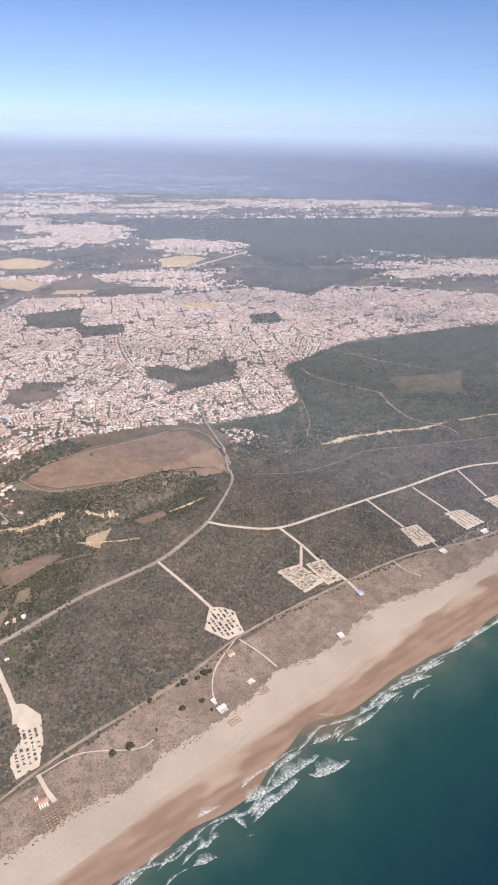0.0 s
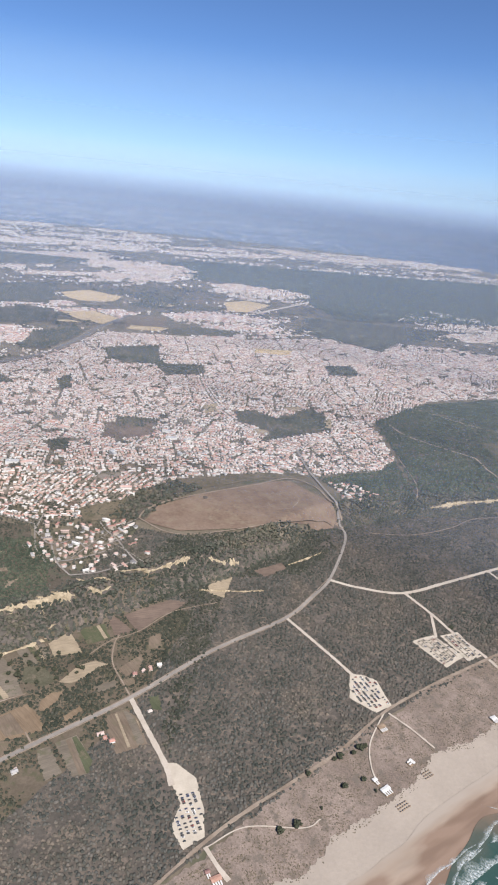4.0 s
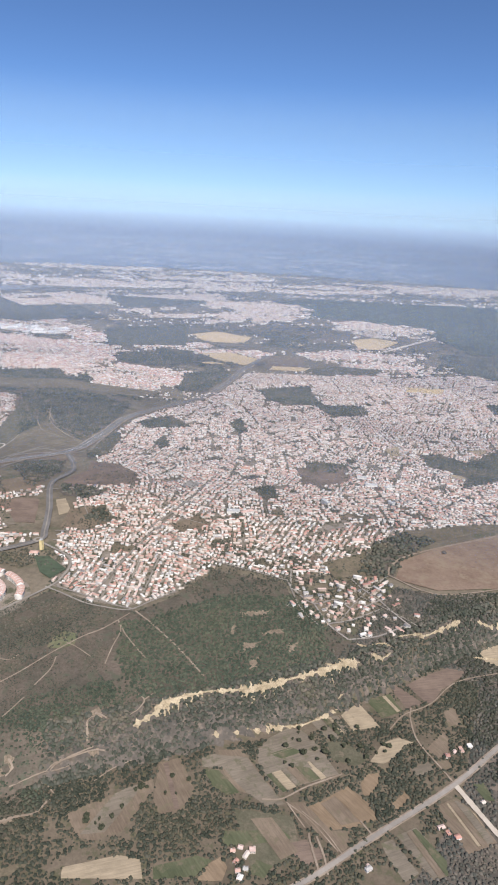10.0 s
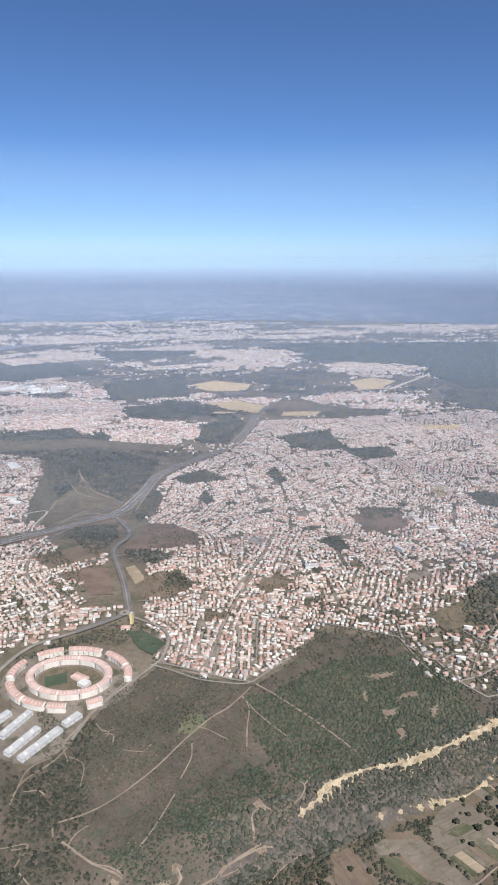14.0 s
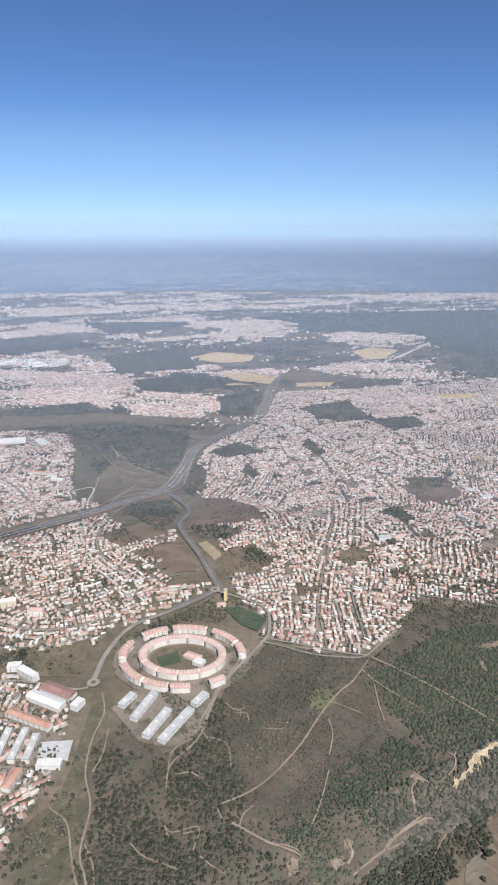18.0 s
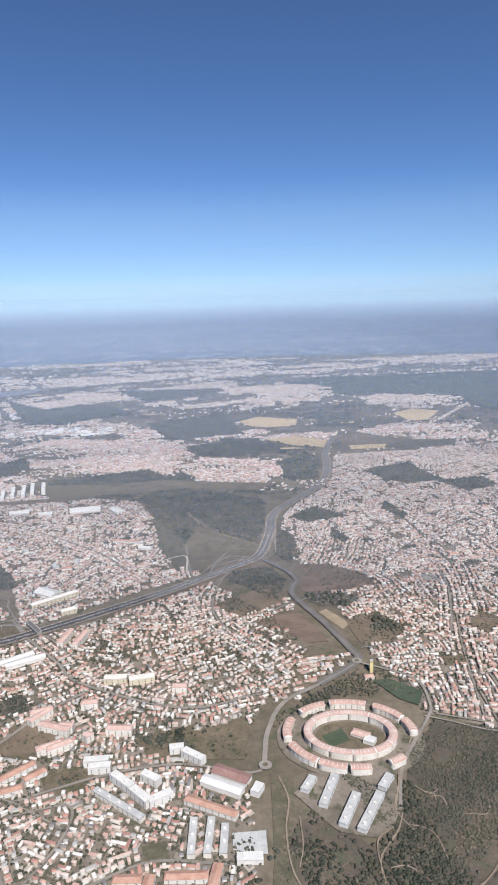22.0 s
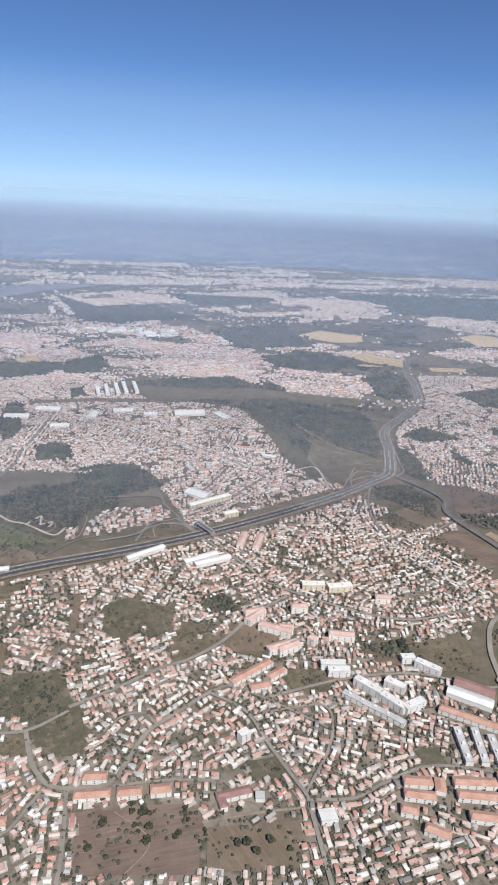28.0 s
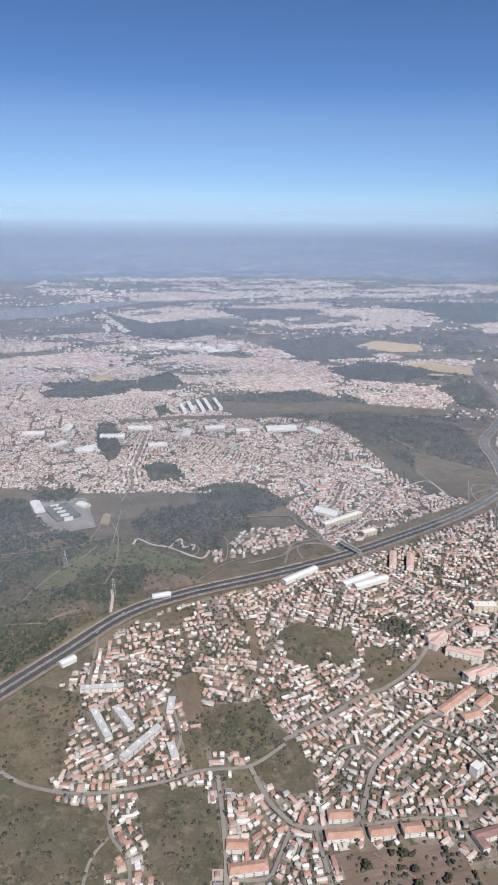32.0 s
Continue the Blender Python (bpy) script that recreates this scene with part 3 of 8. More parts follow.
def wood(poly, gap=3.2, size=(1.4, 2.3), thin=0.0, material=None, lift=0.3, label="dark green pine wood", floor=True, cell=18.0, step=5.0):
    KEEP_OUT.append(poly)
    GROVES.append((poly, gap, thin, size, label))
    if floor:
        patch("wood_floor", poly, material or M_SCRUB, lift, step, gap * 1.2, cell, "dark needle strewn floor of a wood", "ground")


M_PLAIN = earth("plain_soil", (0.102, 0.082, 0.06), (0.15, 0.12, 0.089), 25, 2.0, (0.085, 0.08, 0.05))
BROWN = [(-215, 559), (-208, 598), (-165, 644), (-105, 690), (-72, 706), (-39, 671), (-18, 648), (-14, 641), (-50, 622), (-107, 573), (-177, 548)]
COAST = [(-430, 170), (-340, 160), (-160, 212), (-105, 268), (-37, 330), (6, 376), (89, 440), (182, 498), (256, 525), (420, 650), (900, 910), (348, 812), (240, 754), (100, 706), (30, 668), (-10, 660), (-30, 625), (-107, 565), (-177, 540), (-215, 545), (-260, 440), (-345, 380), (-400, 350), (-440, 315)]
PINE_NE = [(82, 712), (87, 878), (71, 1016), (176, 1164), (414, 1313), (900, 1500), (900, 905), (348, 810), (240, 756), (150, 728)]
PINE_W = [(-36, 724), (48, 786), (78, 850), (79, 705), (30, 668), (0, 672), (-14, 688)]
HEATH = [(-640, 200), (-608, 285), (-618, 345), (-600, 372), (-565, 345), (-545, 372), (-530, 430), (-508, 462), (-449, 452), (-428, 452), (-405, 478), (-378, 530), (-314, 526), (-294, 475), (-246, 462), (-258, 434), (-352, 378), (-400, 345), (-426, 312), (-442, 262), (-440, 165), (-640, 165)]
patch("scrub_floor", COAST, M_SCRUB, 0.25, 6, 1.5, 6.5, "grey brown scrub floor of the coastal plain", "ground")
patch("heath_floor", HEATH, M_HEATH, 0.4, 5, 1.5, 5, "reddish brown heath on the plateau", "ground")
patch("plain_floor", [(-440, 170), (-290, 160), (-181, 340), (-150, 460), (-190, 488), (-256, 420), (-345, 358), (-440, 305)], M_PLAIN, 0.46, 5, 1.5, 5, "dry brown ground between the fields", "ground")
KEEP_OUT += [HEATH, COAST, BROWN]
wood(PINE_NE, 3.6, (1.5, 2.5), label="dense dark green pine wood on the plateau", cell=30, step=8)
wood(PINE_W, 3.2, label="dark pine wood at the edge of the plateau")
patch("bare_field", BROWN, M_BARE, 0.7, 5, 0.7, 4, "large dry reddish brown field with faint tracks", "field", "")
for poly, m, label in [
        ([(-308, 351), (-310, 362), (-304, 373), (-292, 385), (-282, 385), (-270, 375), (-261, 361), (-255, 353), (-279, 339), (-289, 331), (-301, 340)], M_GREY, "rounded greyish stubble field with plots"),
        ([(-336, 355), (-321, 359), (-310, 348), (-293, 330), (-299, 323), (-320, 327), (-329, 339)], M_TAN, "pinkish brown fallow field"),
        ([(-277, 395), (-270, 399), (-255, 384), (-264, 381)], M_GREY, "grey fallow plot"),
        ([(-256, 406), (-245, 424), (-228, 401), (-247, 393)], M_STRAW, "pale straw coloured field"),
        ([(-239, 427), (-220, 437), (-211, 421), (-226, 410)], M_CROP, "small green crop field"),
        ([(-220, 446), (-215, 449), (-195, 432), (-208, 424)], M_RED, "ploughed reddish brown field"),
        ([(-207, 450), (-195, 462), (-173, 479), (-159, 478), (-163, 470), (-180, 451), (-190, 432), (-195, 436)], M_RED, "long ploughed reddish brown field"),
        ([(-265, 379), (-251, 381), (-236, 370), (-244, 362), (-260, 364)], M_OLIVE, "olive green fallow field"),
        ([(-235, 368), (-226, 387), (-215, 394), (-205, 392), (-213, 385), (-217, 377), (-225, 368)], M_STRAW, "curved pale straw coloured field"),
        ([(-230, 366), (-221, 372), (-224, 360)], M_TAN, "small tan plot"),
        ([(-241, 349), (-237, 357), (-229, 360), (-229, 353), (-234, 342), (-239, 340)], M_OCHRE, "small rounded ochre field"),
        ([(-265, 330), (-249, 345), (-236, 335), (-230, 325), (-245, 316), (-256, 312), (-264, 312), (-273, 324)], M_OCHRE, "wide ochre brown field"),
        ([(-286, 324), (-275, 327), (-258, 311), (-247, 313), (-249, 297), (-258, 301)], M_TAN, "tan bare field"),
        ([(-317, 313), (-281, 316), (-274, 294), (-290, 280), (-299, 276)], M_OLIVE, "patchy green and brown field"),
        ([(-229, 309), (-222, 313), (-208, 295), (-216, 288), (-225, 300)], M_GREY, "grey green strip field"),
        ([(-220, 316), (-208, 324), (-192, 306), (-192, 297), (-201, 293), (-211, 305)], M_GREY, "grey green field with pale strips"),
        ([(-193, 343), (-181, 351), (-171, 343), (-161, 324), (-179, 313), (-189, 330)], M_TAN, "brown field with pale strips beside the track"),
        ([(-197, 387), (-183, 407), (-180, 399), (-182, 386), (-190, 381)], M_TAN, "tan field beside a farm"),
        ([(-181, 427), (-173, 434), (-169, 418), (-179, 412)], M_TAN, "narrow brown field"),
        ([(-191, 377), (-182, 382), (-181, 375), (-186, 372)], M_TAN, "small tan plot"),
        ([(-209, 368), (-195, 377), (-193, 370), (-204, 363)], M_GREY, "grey plot beside the road"),
        ([(-169, 364), (-162, 367), (-157, 353), (-164, 354)], M_CROP, "green garden plot beside the junction"),
        ([(-223, 336), (-213, 349), (-210, 345), (-217, 334)], M_OCHRE, "small ochre plot"),
        ([(-146, 514), (-121, 530), (-127, 491), (-140, 494)], M_STRAW, "pale sandy clearing"),
        ([(-104, 539), (-77, 558), (-70, 550), (-92, 531)], M_RED, "reddish bare clearing"),
        ([(-413, 288), (-403, 296), (-383, 314), (-371, 323), (-368, 316), (-377, 284), (-391, 275), (-401, 276)], M_TAN, "wide pinkish brown field"),
        ([(-342, 338), (-332, 339), (-315, 325), (-322, 322), (-333, 326)], M_CROP, "dark green crop field"),
        ([(-345, 347), (-338, 351), (-316, 353), (-287, 323), (-297, 319), (-311, 326), (-329, 341), (-343, 339)], M_GREY, "pinkish grey stubble field"),
        ([(-401, 257), (-374, 270), (-361, 270), (-356, 260), (-399, 251)], M_STRAW, "pale bare field"),
        ([(-454, 243), (-432, 250), (-418, 256), (-428, 245), (-449, 240)], M_GRASS, "pale dry grass field"),
        ([(-320, 297), (-288, 303), (-285, 299), (-312, 290)], M_CROP, "green crop field"),
        ([(-353, 268), (-331, 279), (-322, 278), (-330, 267), (-351, 261)], M_CROP, "dark green crop field"),
        ([(-285, 296), (-272, 302), (-258, 295), (-270, 286)], M_RED, "brown ploughed field"),
        ([(-371, 336), (-359, 343), (-343, 321), (-347, 305), (-359, 299), (-366, 308)], M_TAN, "brown furrowed field")]:
    field(poly, m, label)
for poly, m, label in [
        ([(-700, 652), (-660, 694), (-640, 700), (-622, 672), (-637, 650), (-668, 626)], M_TAN, "bare brown ground beside the motorway junction"),
        ([(-607, 696), (-597, 750), (-612, 795), (-572, 796), (-533, 759), (-519, 726), (-540, 700), (-589, 686)], M_RED, "dark reddish open ground"),
        ([(-658, 612), (-625, 636), (-606, 636), (-580, 576), (-600, 572), (-624, 600)], M_RED, "reddish bare lot beside the link road"),
        ([(-588, 640), (-580, 648), (-557, 614), (-566, 602)], M_STRAW, "pale straw coloured lot"),
        ([(-337, 877), (-273, 902), (-263, 831), (-323, 800)], M_RED, "brown open ground inside the town"),
        ([(-448, 611), (-424, 646), (-406, 630), (-428, 597)], M_TAN, "bare lot inside the town"),
        ([(-120, 919), (-88, 948), (-89, 909), (-125, 894)], M_STRAW, "pale lot inside the town"),
        ([(-170, 655), (-105, 702), (-50, 722), (-60, 738), (-140, 705), (-200, 662)], M_GRASS, "dry grass strip behind the bare field"),
        ([(-884, 276), (-836, 285), (-816, 285), (-813, 250), (-871, 240)], M_RED, "bare dark brown ground with round bushes"),
        ([(-813, 274), (-765, 288), (-764, 260), (-810, 250)], M_TAN, "dry waste ground"),
        ([(-966, 357), (-949, 370), (-917, 364), (-911, 341), (-931, 327), (-957, 334)], M_OLIVE, "olive green waste ground with bushes"),
        ([(-974, 297), (-951, 306), (-943, 281), (-934, 240), (-960, 236)], M_OLIVE, "green gardens beside the street"),
        ([(-1060, 285), (-1005, 283), (-985, 262), (-990, 230), (-1080, 230)], M_OLIVE, "olive waste ground with tracks"),
        ([(-1120, 300), (-1075, 370), (-1048, 366), (-1040, 330), (-1030, 300), (-1080, 290)], M_GRASS, "dry grass slope below the motorway"),
        ([(-810, 434), (-789, 448), (-782, 423), (-798, 414)], M_TAN, "bare brown lot"),
        ([(-796, 319), (-780, 325), (-774, 311), (-793, 307)], M_OLIVE, "green lot"),
        ([(-779, 392), (-753, 398), (-751, 380), (-773, 377)], M_GRASS, "dry grass lot"),
        ([(-942, 311), (-930, 319), (-920, 304), (-938, 300)], M_GRASS, "small grass lot"),
        ([(-919, 318), (-897, 325), (-889, 308), (-914, 305)], M_OLIVE, "dark grass lot"),
        ([(-733, 439), (-702, 434), (-691, 441), (-646, 463), (-645, 415), (-714, 416)], M_GRASS, "dry grass ground behind the flats"),
        ([(-827, 430), (-796, 437), (-779, 425), (-788, 408), (-819, 412)], M_GRASS, "dry grass lot"),
        ([(-782, 392), (-755, 398), (-748, 383), (-772, 377)], M_OLIVE, "green lot"),
        ([(-700, 340), (-686, 346), (-680, 328), (-695, 326)], M_OLIVE, "green lot between rows of houses"),
        ([(-637, 323), (-630, 318), (-623, 320), (-617, 308), (-610, 297), (-617, 298), (-626, 305), (-634, 294), (-638, 296), (-632, 308)], M_TAN, "pale sandy ground"),
        ([(-627, 400), (-616, 400), (-614, 348), (-606, 310), (-592, 250), (-628, 250), (-622, 331)], M_OLIVE, "green strip beside the woods"),
        ([(-1127, 641), (-1118, 639), (-1111, 610), (-1122, 611)], M_STRAW, "small sandy lot"),
        ([(-862, 396), (-838, 429), (-815, 426), (-843, 398)], M_GRASS, "dry grass lot beside the main street"),
        ([(-1250, 540), (-1142, 545), (-1095, 586), (-991, 554), (-1000, 500), (-1055, 462), (-1100, 400), (-1140, 340), (-1350, 340)], M_OLIVE, "olive green meadows and scrub beside the motorway"),
        ([(-925, 560), (-915, 598), (-885, 600), (-870, 582), (-890, 570)], M_GRASS, "grass inside the motorway slip road"),
        ([(-729, 704), (-713, 781), (-683, 842), (-652, 838), (-627, 792), (-650, 780), (-684, 769), (-716, 703)], M_TAN, "bare ground of the motorway junction"),
        ([(-563, 621), (-533, 641), (-504, 610), (-520, 575), (-551, 574)], M_TAN, "brown open ground beside the link road"),
        ([(-635, 594), (-624, 597), (-595, 567), (-608, 563)], M_GREY, "grey lot beside the houses"),
        ([(-852, 1035), (-785, 984), (-733, 935), (-706, 855), (-758, 765), (-800, 860)], M_OLIVE, "olive slope beside the motorway junction"),
        ([(-795, 1050), (-772, 1006), (-745, 964), (-716, 940), (-664, 918), (-662, 895), (-720, 918), (-760, 950), (-790, 1000)], M_GRASS, "dry grass clearing along the wood"),
        ([(-534, 1778), (-413, 1833), (-398, 1637), (-477, 1573)], M_TAN, "far bare ground"),
        ([(-398, 1637), (-315, 1721), (-198, 1721), (-215, 1621), (-352, 1566)], M_OLIVE, "far green meadow"),
        ([(-1110, 1100), (-1029, 1125), (-910, 1172), (-823, 1144), (-716, 1146), (-716, 1128), (-823, 1118), (-912, 1145), (-1029, 1095)], M_GRASS, "dry grass strip"),
        ([(-1140, 1240), (-960, 1290), (-960, 1230), (-1100, 1180)], M_GRASS, "dry grass slope"),
        ([(-965, 365), (-931, 375), (-913, 352), (-897, 336), (-899, 311), (-922, 316), (-937, 331), (-952, 327)], M_OLIVE, "dark wooded ground among houses"),
        ([(-925, 319), (-893, 332), (-889, 312), (-915, 307)], M_OLIVE, "olive waste ground beside the street"),
        ([(-991, 300), (-976, 302), (-944, 295), (-933, 255), (-968, 251)], M_OLIVE, "olive waste ground with faint tracks"),
        ([(-989, 389), (-976, 397), (-960, 351), (-974, 349)], M_TAN, "brown lot among houses"),
        ([(-825, 443), (-799, 450), (-783, 438), (-785, 419), (-817, 412)], M_TAN, "brown sloping lot behind the flats"),
        ([(-777, 398), (-747, 410), (-746, 393), (-766, 378), (-778, 384)], M_GRASS, "brown open ground among houses"),
        ([(-714, 441), (-684, 452), (-692, 423), (-715, 420)], M_GRASS, "brown open ground behind the flats"),
        ([(-924, 450), (-901, 472), (-884, 448), (-892, 411), (-913, 418)], M_OLIVE, "green lot among houses"),
        ([(-951, 461), (-943, 462), (-933, 418), (-939, 417)], M_TAN, "narrow brown lot"),
        ([(-797, 319), (-779, 325), (-775, 310), (-793, 304)], M_OLIVE, "green lot beside the curved street"),
        ([(-863, 444), (-841, 440), (-848, 405), (-861, 406)], M_GRASS, "dry lot among houses"),
        ([(-892, 454), (-869, 465), (-865, 424), (-881, 419)], M_OLIVE, "dark gardens"),
        ([(-1019, 455), (-993, 475), (-995, 451), (-1013, 441)], M_GRASS, "dry lot below the motorway"),
        ([(-976, 344), (-962, 346), (-952, 317), (-960, 312)], M_GRASS, "dry lot beside the main street")]:
    field(poly, m, label, "open_ground", 0.5, 1.0, 4.0, category="open ground", cell=14)
for poly, label in [([(-805, 2058), (-740, 2151), (-612, 2093), (-617, 1988), (-698, 1948), (-747, 1972)], "far straw coloured field"), ([(-290, 2189), (-214, 2273), (-133, 2219), (-202, 2055), (-262, 2050)], "far straw coloured field"),
                    ([(-692, 1735), (-616, 1790), (-525, 1717), (-524, 1607), (-620, 1649)], "far straw coloured field"),
                    ([(-480, 1640), (-380, 1660), (-400, 1600), (-480, 1590)], "far pale field"), ([(-150, 1520), (-60, 1540), (-70, 1480), (-150, 1470)], "far pale field"), ([(-520, 2060), (-440, 2080), (-430, 2020), (-500, 2000)], "far pale field")]:
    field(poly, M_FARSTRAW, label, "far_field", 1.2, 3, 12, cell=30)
for poly, gap, lab in [
        ([(-887, 1109), (-774, 1180), (-671, 1119), (-660, 1000), (-668, 860), (-743, 799), (-779, 900), (-808, 960)], 4.0, "dark pine wood beside the motorway"),
        ([(-1091, 616), (-1085, 650), (-1022, 692), (-975, 674), (-991, 618), (-992, 559), (-1062, 579)], 3.4, "dark wood on a slope"),
        ([(-1034, 754), (-987, 777), (-930, 700), (-975, 660), (-1013, 676)], 3.6, "dark wood"),
        ([(-1252, 653), (-1217, 650), (-1162, 590), (-1208, 569), (-1300, 580)], 3.6, "dark wood"),
        ([(-1222, 690), (-1185, 706), (-1172, 670), (-1205, 655)], 3.6, "dark grove"),
        ([(-901, 1646), (-762, 1700), (-731, 1583), (-846, 1523)], 6.5, "far dark wood"), ([(-473, 1351), (-365, 1440), (-339, 1285), (-431, 1255)], 5.5, "far dark wood"),
        ([(-342, 1261), (-247, 1292), (-234, 1224), (-302, 1173)], 5.5, "dark grove in the town"), ([(-895, 1123), (-833, 1247), (-749, 1159), (-839, 1105)], 5.0, "dark wood"),
        ([(-379, 759), (-358, 777), (-351, 743), (-371, 726)], 3.6, "grove inside the town"), ([(-330, 907), (-264, 913), (-277, 875), (-317, 865)], 4.0, "grove inside the town"),
        ([(-100, 975), (-11, 1041), (-9, 967), (-77, 922)], 4.2, "grove inside the town"), ([(8, 1400), (71, 1435), (80, 1353), (20, 1322)], 5.5, "grove inside the town"),
        ([(-428, 1279), (-351, 1337), (-322, 1265), (-403, 1234)], 5.5, "grove inside the town"), ([(-1119, 1273), (-931, 1373), (-881, 1303), (-900, 1203), (-1061, 1135)], 5.5, "dark wood"),
        ([(-1134, 820), (-1096, 844), (-1070, 775), (-1108, 752)], 4.0, "grove among houses"), ([(-1515, 1330), (-1321, 1400), (-1299, 1286), (-1434, 1259)], 6.0, "far dark wood"),
        ([(-1321, 1400), (-1272, 1514), (-1210, 1391), (-1280, 1346)], 6.0, "far dark wood"), ([(-12, 2023), (150, 2087), (266, 1863), (166, 1643), (7, 1785)], 8.0, "far dark wood"),
        ([(-835, 1764), (-716, 1759), (-690, 1640), (-767, 1630)], 6.5, "far dark wood"), ([(-250, 560), (-216, 560), (-208, 600), (-170, 655), (-205, 668), (-235, 625)], 3.6, "dark pines beside the bare field"),
        ([(-590, 660), (-600, 690), (-560, 690), (-540, 680), (-560, 650)], 4.5, "bushes beside the link road"), ([(-690, 722), (-684, 764), (-640, 776), (-624, 724), (-628, 672), (-650, 676), (-662, 704)], 3.2, "dark grove beside the junction"), ([(-637, 960), (-615, 921), (-607, 836), (-622, 805), (-640, 850)], 3.6, "trees beside the motorway"),
        ([(-533, 641), (-504, 610), (-512, 592), (-540, 605)], 4.0, "bushes beside the link road"), ([(-625, 1010), (-584, 1067), (-526, 1016), (-593, 985)], 4.4, "dark grove beside the motorway"),
        ([(-658, 1441), (-627, 1272), (-572, 1293), (-556, 1487), (-584, 1543)], 6.0, "far dark wood"), ([(-941, 1206), (-847, 1332), (-786, 1211), (-855, 1152)], 5.5, "far dark wood"), ([(-912, 1607), (-841, 1577), (-694, 1642), (-679, 1581), (-747, 1513), (-834, 1515)], 7.0, "far dark wood"),
        ([(-862, 2245), (-1092, 2029), (-960, 1732), (-756, 1828), (-820, 2042)], 11.0, "far dark wood"), ([(-557, 1945), (-541, 2090), (-627, 2163), (-560, 2230), (-440, 2200), (-420, 1980)], 11.0, "far dark wood"), ([(-1398, 2823), (-1214, 2532), (-918, 2760), (-946, 2881)], 14.0, "far dark wood"), ([(-1822, 2610), (-1494, 2037), (-1379, 2050), (-1174, 2243), (-1386, 2485), (-1565, 2366)], 14.0, "far dark wood"),
        ([(-727, 434), (-699, 443), (-680, 430), (-700, 418)], 4.0, "trees behind the flats"), ([(-850, 470), (-830, 482), (-815, 462), (-838, 452)], 3.4, "grove among houses")]:
    wood(poly, gap, (gap * 0.42, gap * 0.72), label=lab, cell=20 if gap < 5 else 40, lift=0.45)
field([(-326, 828), (-262, 874), (-264, 829), (-305, 798)], M_RED, "brown open ground inside the town", "open_ground", 0.8, 1.0, 4.0, category="open ground", cell=14)
field([(-211, 1004), (-190, 1028), (-187, 984), (-203, 963)], M_STRAW, "pale yellow lot inside the town", "open_ground", 0.8, 1.0, 4.0, category="open ground", cell=14)
field([(-86, 1041), (-47, 1057), (-59, 1022)], M_STRAW, "pale yellow lot inside the town", "open_ground", 0.8, 1.0, 4.0, category="open ground", cell=14)
field([(-15, 997), (0, 1008), (-3, 962), (-19, 955)], M_STRAW, "pale lot inside the town", "open_ground", 0.8, 1.0, 4.0, category="open ground", cell=14)
field([(32, 2005), (111, 2096), (105, 1955), (36, 1936)], M_RED, "far reddish field", "open_ground", 0.8, 1.0, 4.0, category="open ground", cell=14)
field([(-1246, 1051), (-1167, 1090), (-1032, 1131), (-1028, 1099), (-1161, 1065), (-1234, 1028)], M_TAN, "long brown strip of open land", "open_ground", 0.8, 1.0, 4.0, category="open ground", cell=14)
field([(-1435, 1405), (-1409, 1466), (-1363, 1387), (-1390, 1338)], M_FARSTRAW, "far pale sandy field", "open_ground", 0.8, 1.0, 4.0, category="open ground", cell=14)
field([(-1130, 476), (-1130, 510), (-1115, 553), (-1078, 575), (-1033, 551), (-994, 541), (-1027, 526), (-1069, 530), (-1102, 492)], M_MEADOW, "green meadow below the wood", "open_ground", 0.8, 1.0, 4.0, category="open ground", cell=14)
field([(-1049, 513), (-1027, 526), (-993, 512), (-1019, 495), (-1040, 492)], M_TAN, "dry tan ground beside the motorway", "open_ground", 0.8, 1.0, 4.0, category="open ground", cell=14)
field([(-1105, 453), (-1084, 471), (-1074, 458), (-1096, 443)], M_TAN, "dry tan clearing", "open_ground", 0.8, 1.0, 4.0, category="open ground", cell=14)
field([(-475, 393), (-477, 404), (-471, 414), (-460, 413), (-457, 400), (-466, 393)], M_MEADOW, "pale green grass patch on the heath", "open_ground", 0.8, 1.0, 4.0, category="open ground", cell=14)
OPEN_WEST = [[(-771, 871), (-761, 962), (-706, 918), (-656, 877), (-665, 840), (-695, 812), (-716, 753), (-737, 761)], [(-1110, 1234), (-965, 1243), (-882, 1281), (-806, 1266), (-638, 1242), (-693, 1188), (-813, 1201), (-938, 1157), (-1054, 1107)]]
for poly in OPEN_WEST:
    field(poly, M_GRASS, "dry open land with tracks beside the wood", "open_ground", 0.9, 2.0, 5.0, category="open ground", cell=14)
field([(-283, 571), (-242, 607), (-235, 563), (-269, 544)], M_GRASS, "bare walled lots between villas", "open_ground", 0.8, 0.6, 4.0, category="open ground", cell=8)
wood([(-160, 995), (-124, 1010), (-88, 968), (-28, 1065), (-18, 969), (-3, 949), (-74, 898), (-115, 860), (-98, 913), (-150, 944)], 3.8, (1.6, 2.7), label="dark green park inside the town", cell=20, lift=0.5)
wood([(-562, 913), (-560, 961), (-534, 910), (-544, 891)], 3.4, (1.4, 2.4), label="grove inside the town", cell=20, lift=0.5)
wood([(-473, 1056), (-461, 1101), (-433, 1020), (-447, 1003)], 3.6, (1.5, 2.6), label="grove inside the town", cell=20, lift=0.5)
wood([(-369, 730), (-358, 770), (-344, 730), (-357, 713)], 3.4, (1.4, 2.4), label="grove inside the town", cell=20, lift=0.5)
wood([(-1314, 1335), (-1308, 1444), (-1275, 1472), (-1209, 1386), (-1222, 1313), (-1264, 1288)], 6, (2.5, 4.3), label="far dark wood", cell=40, lift=0.5)
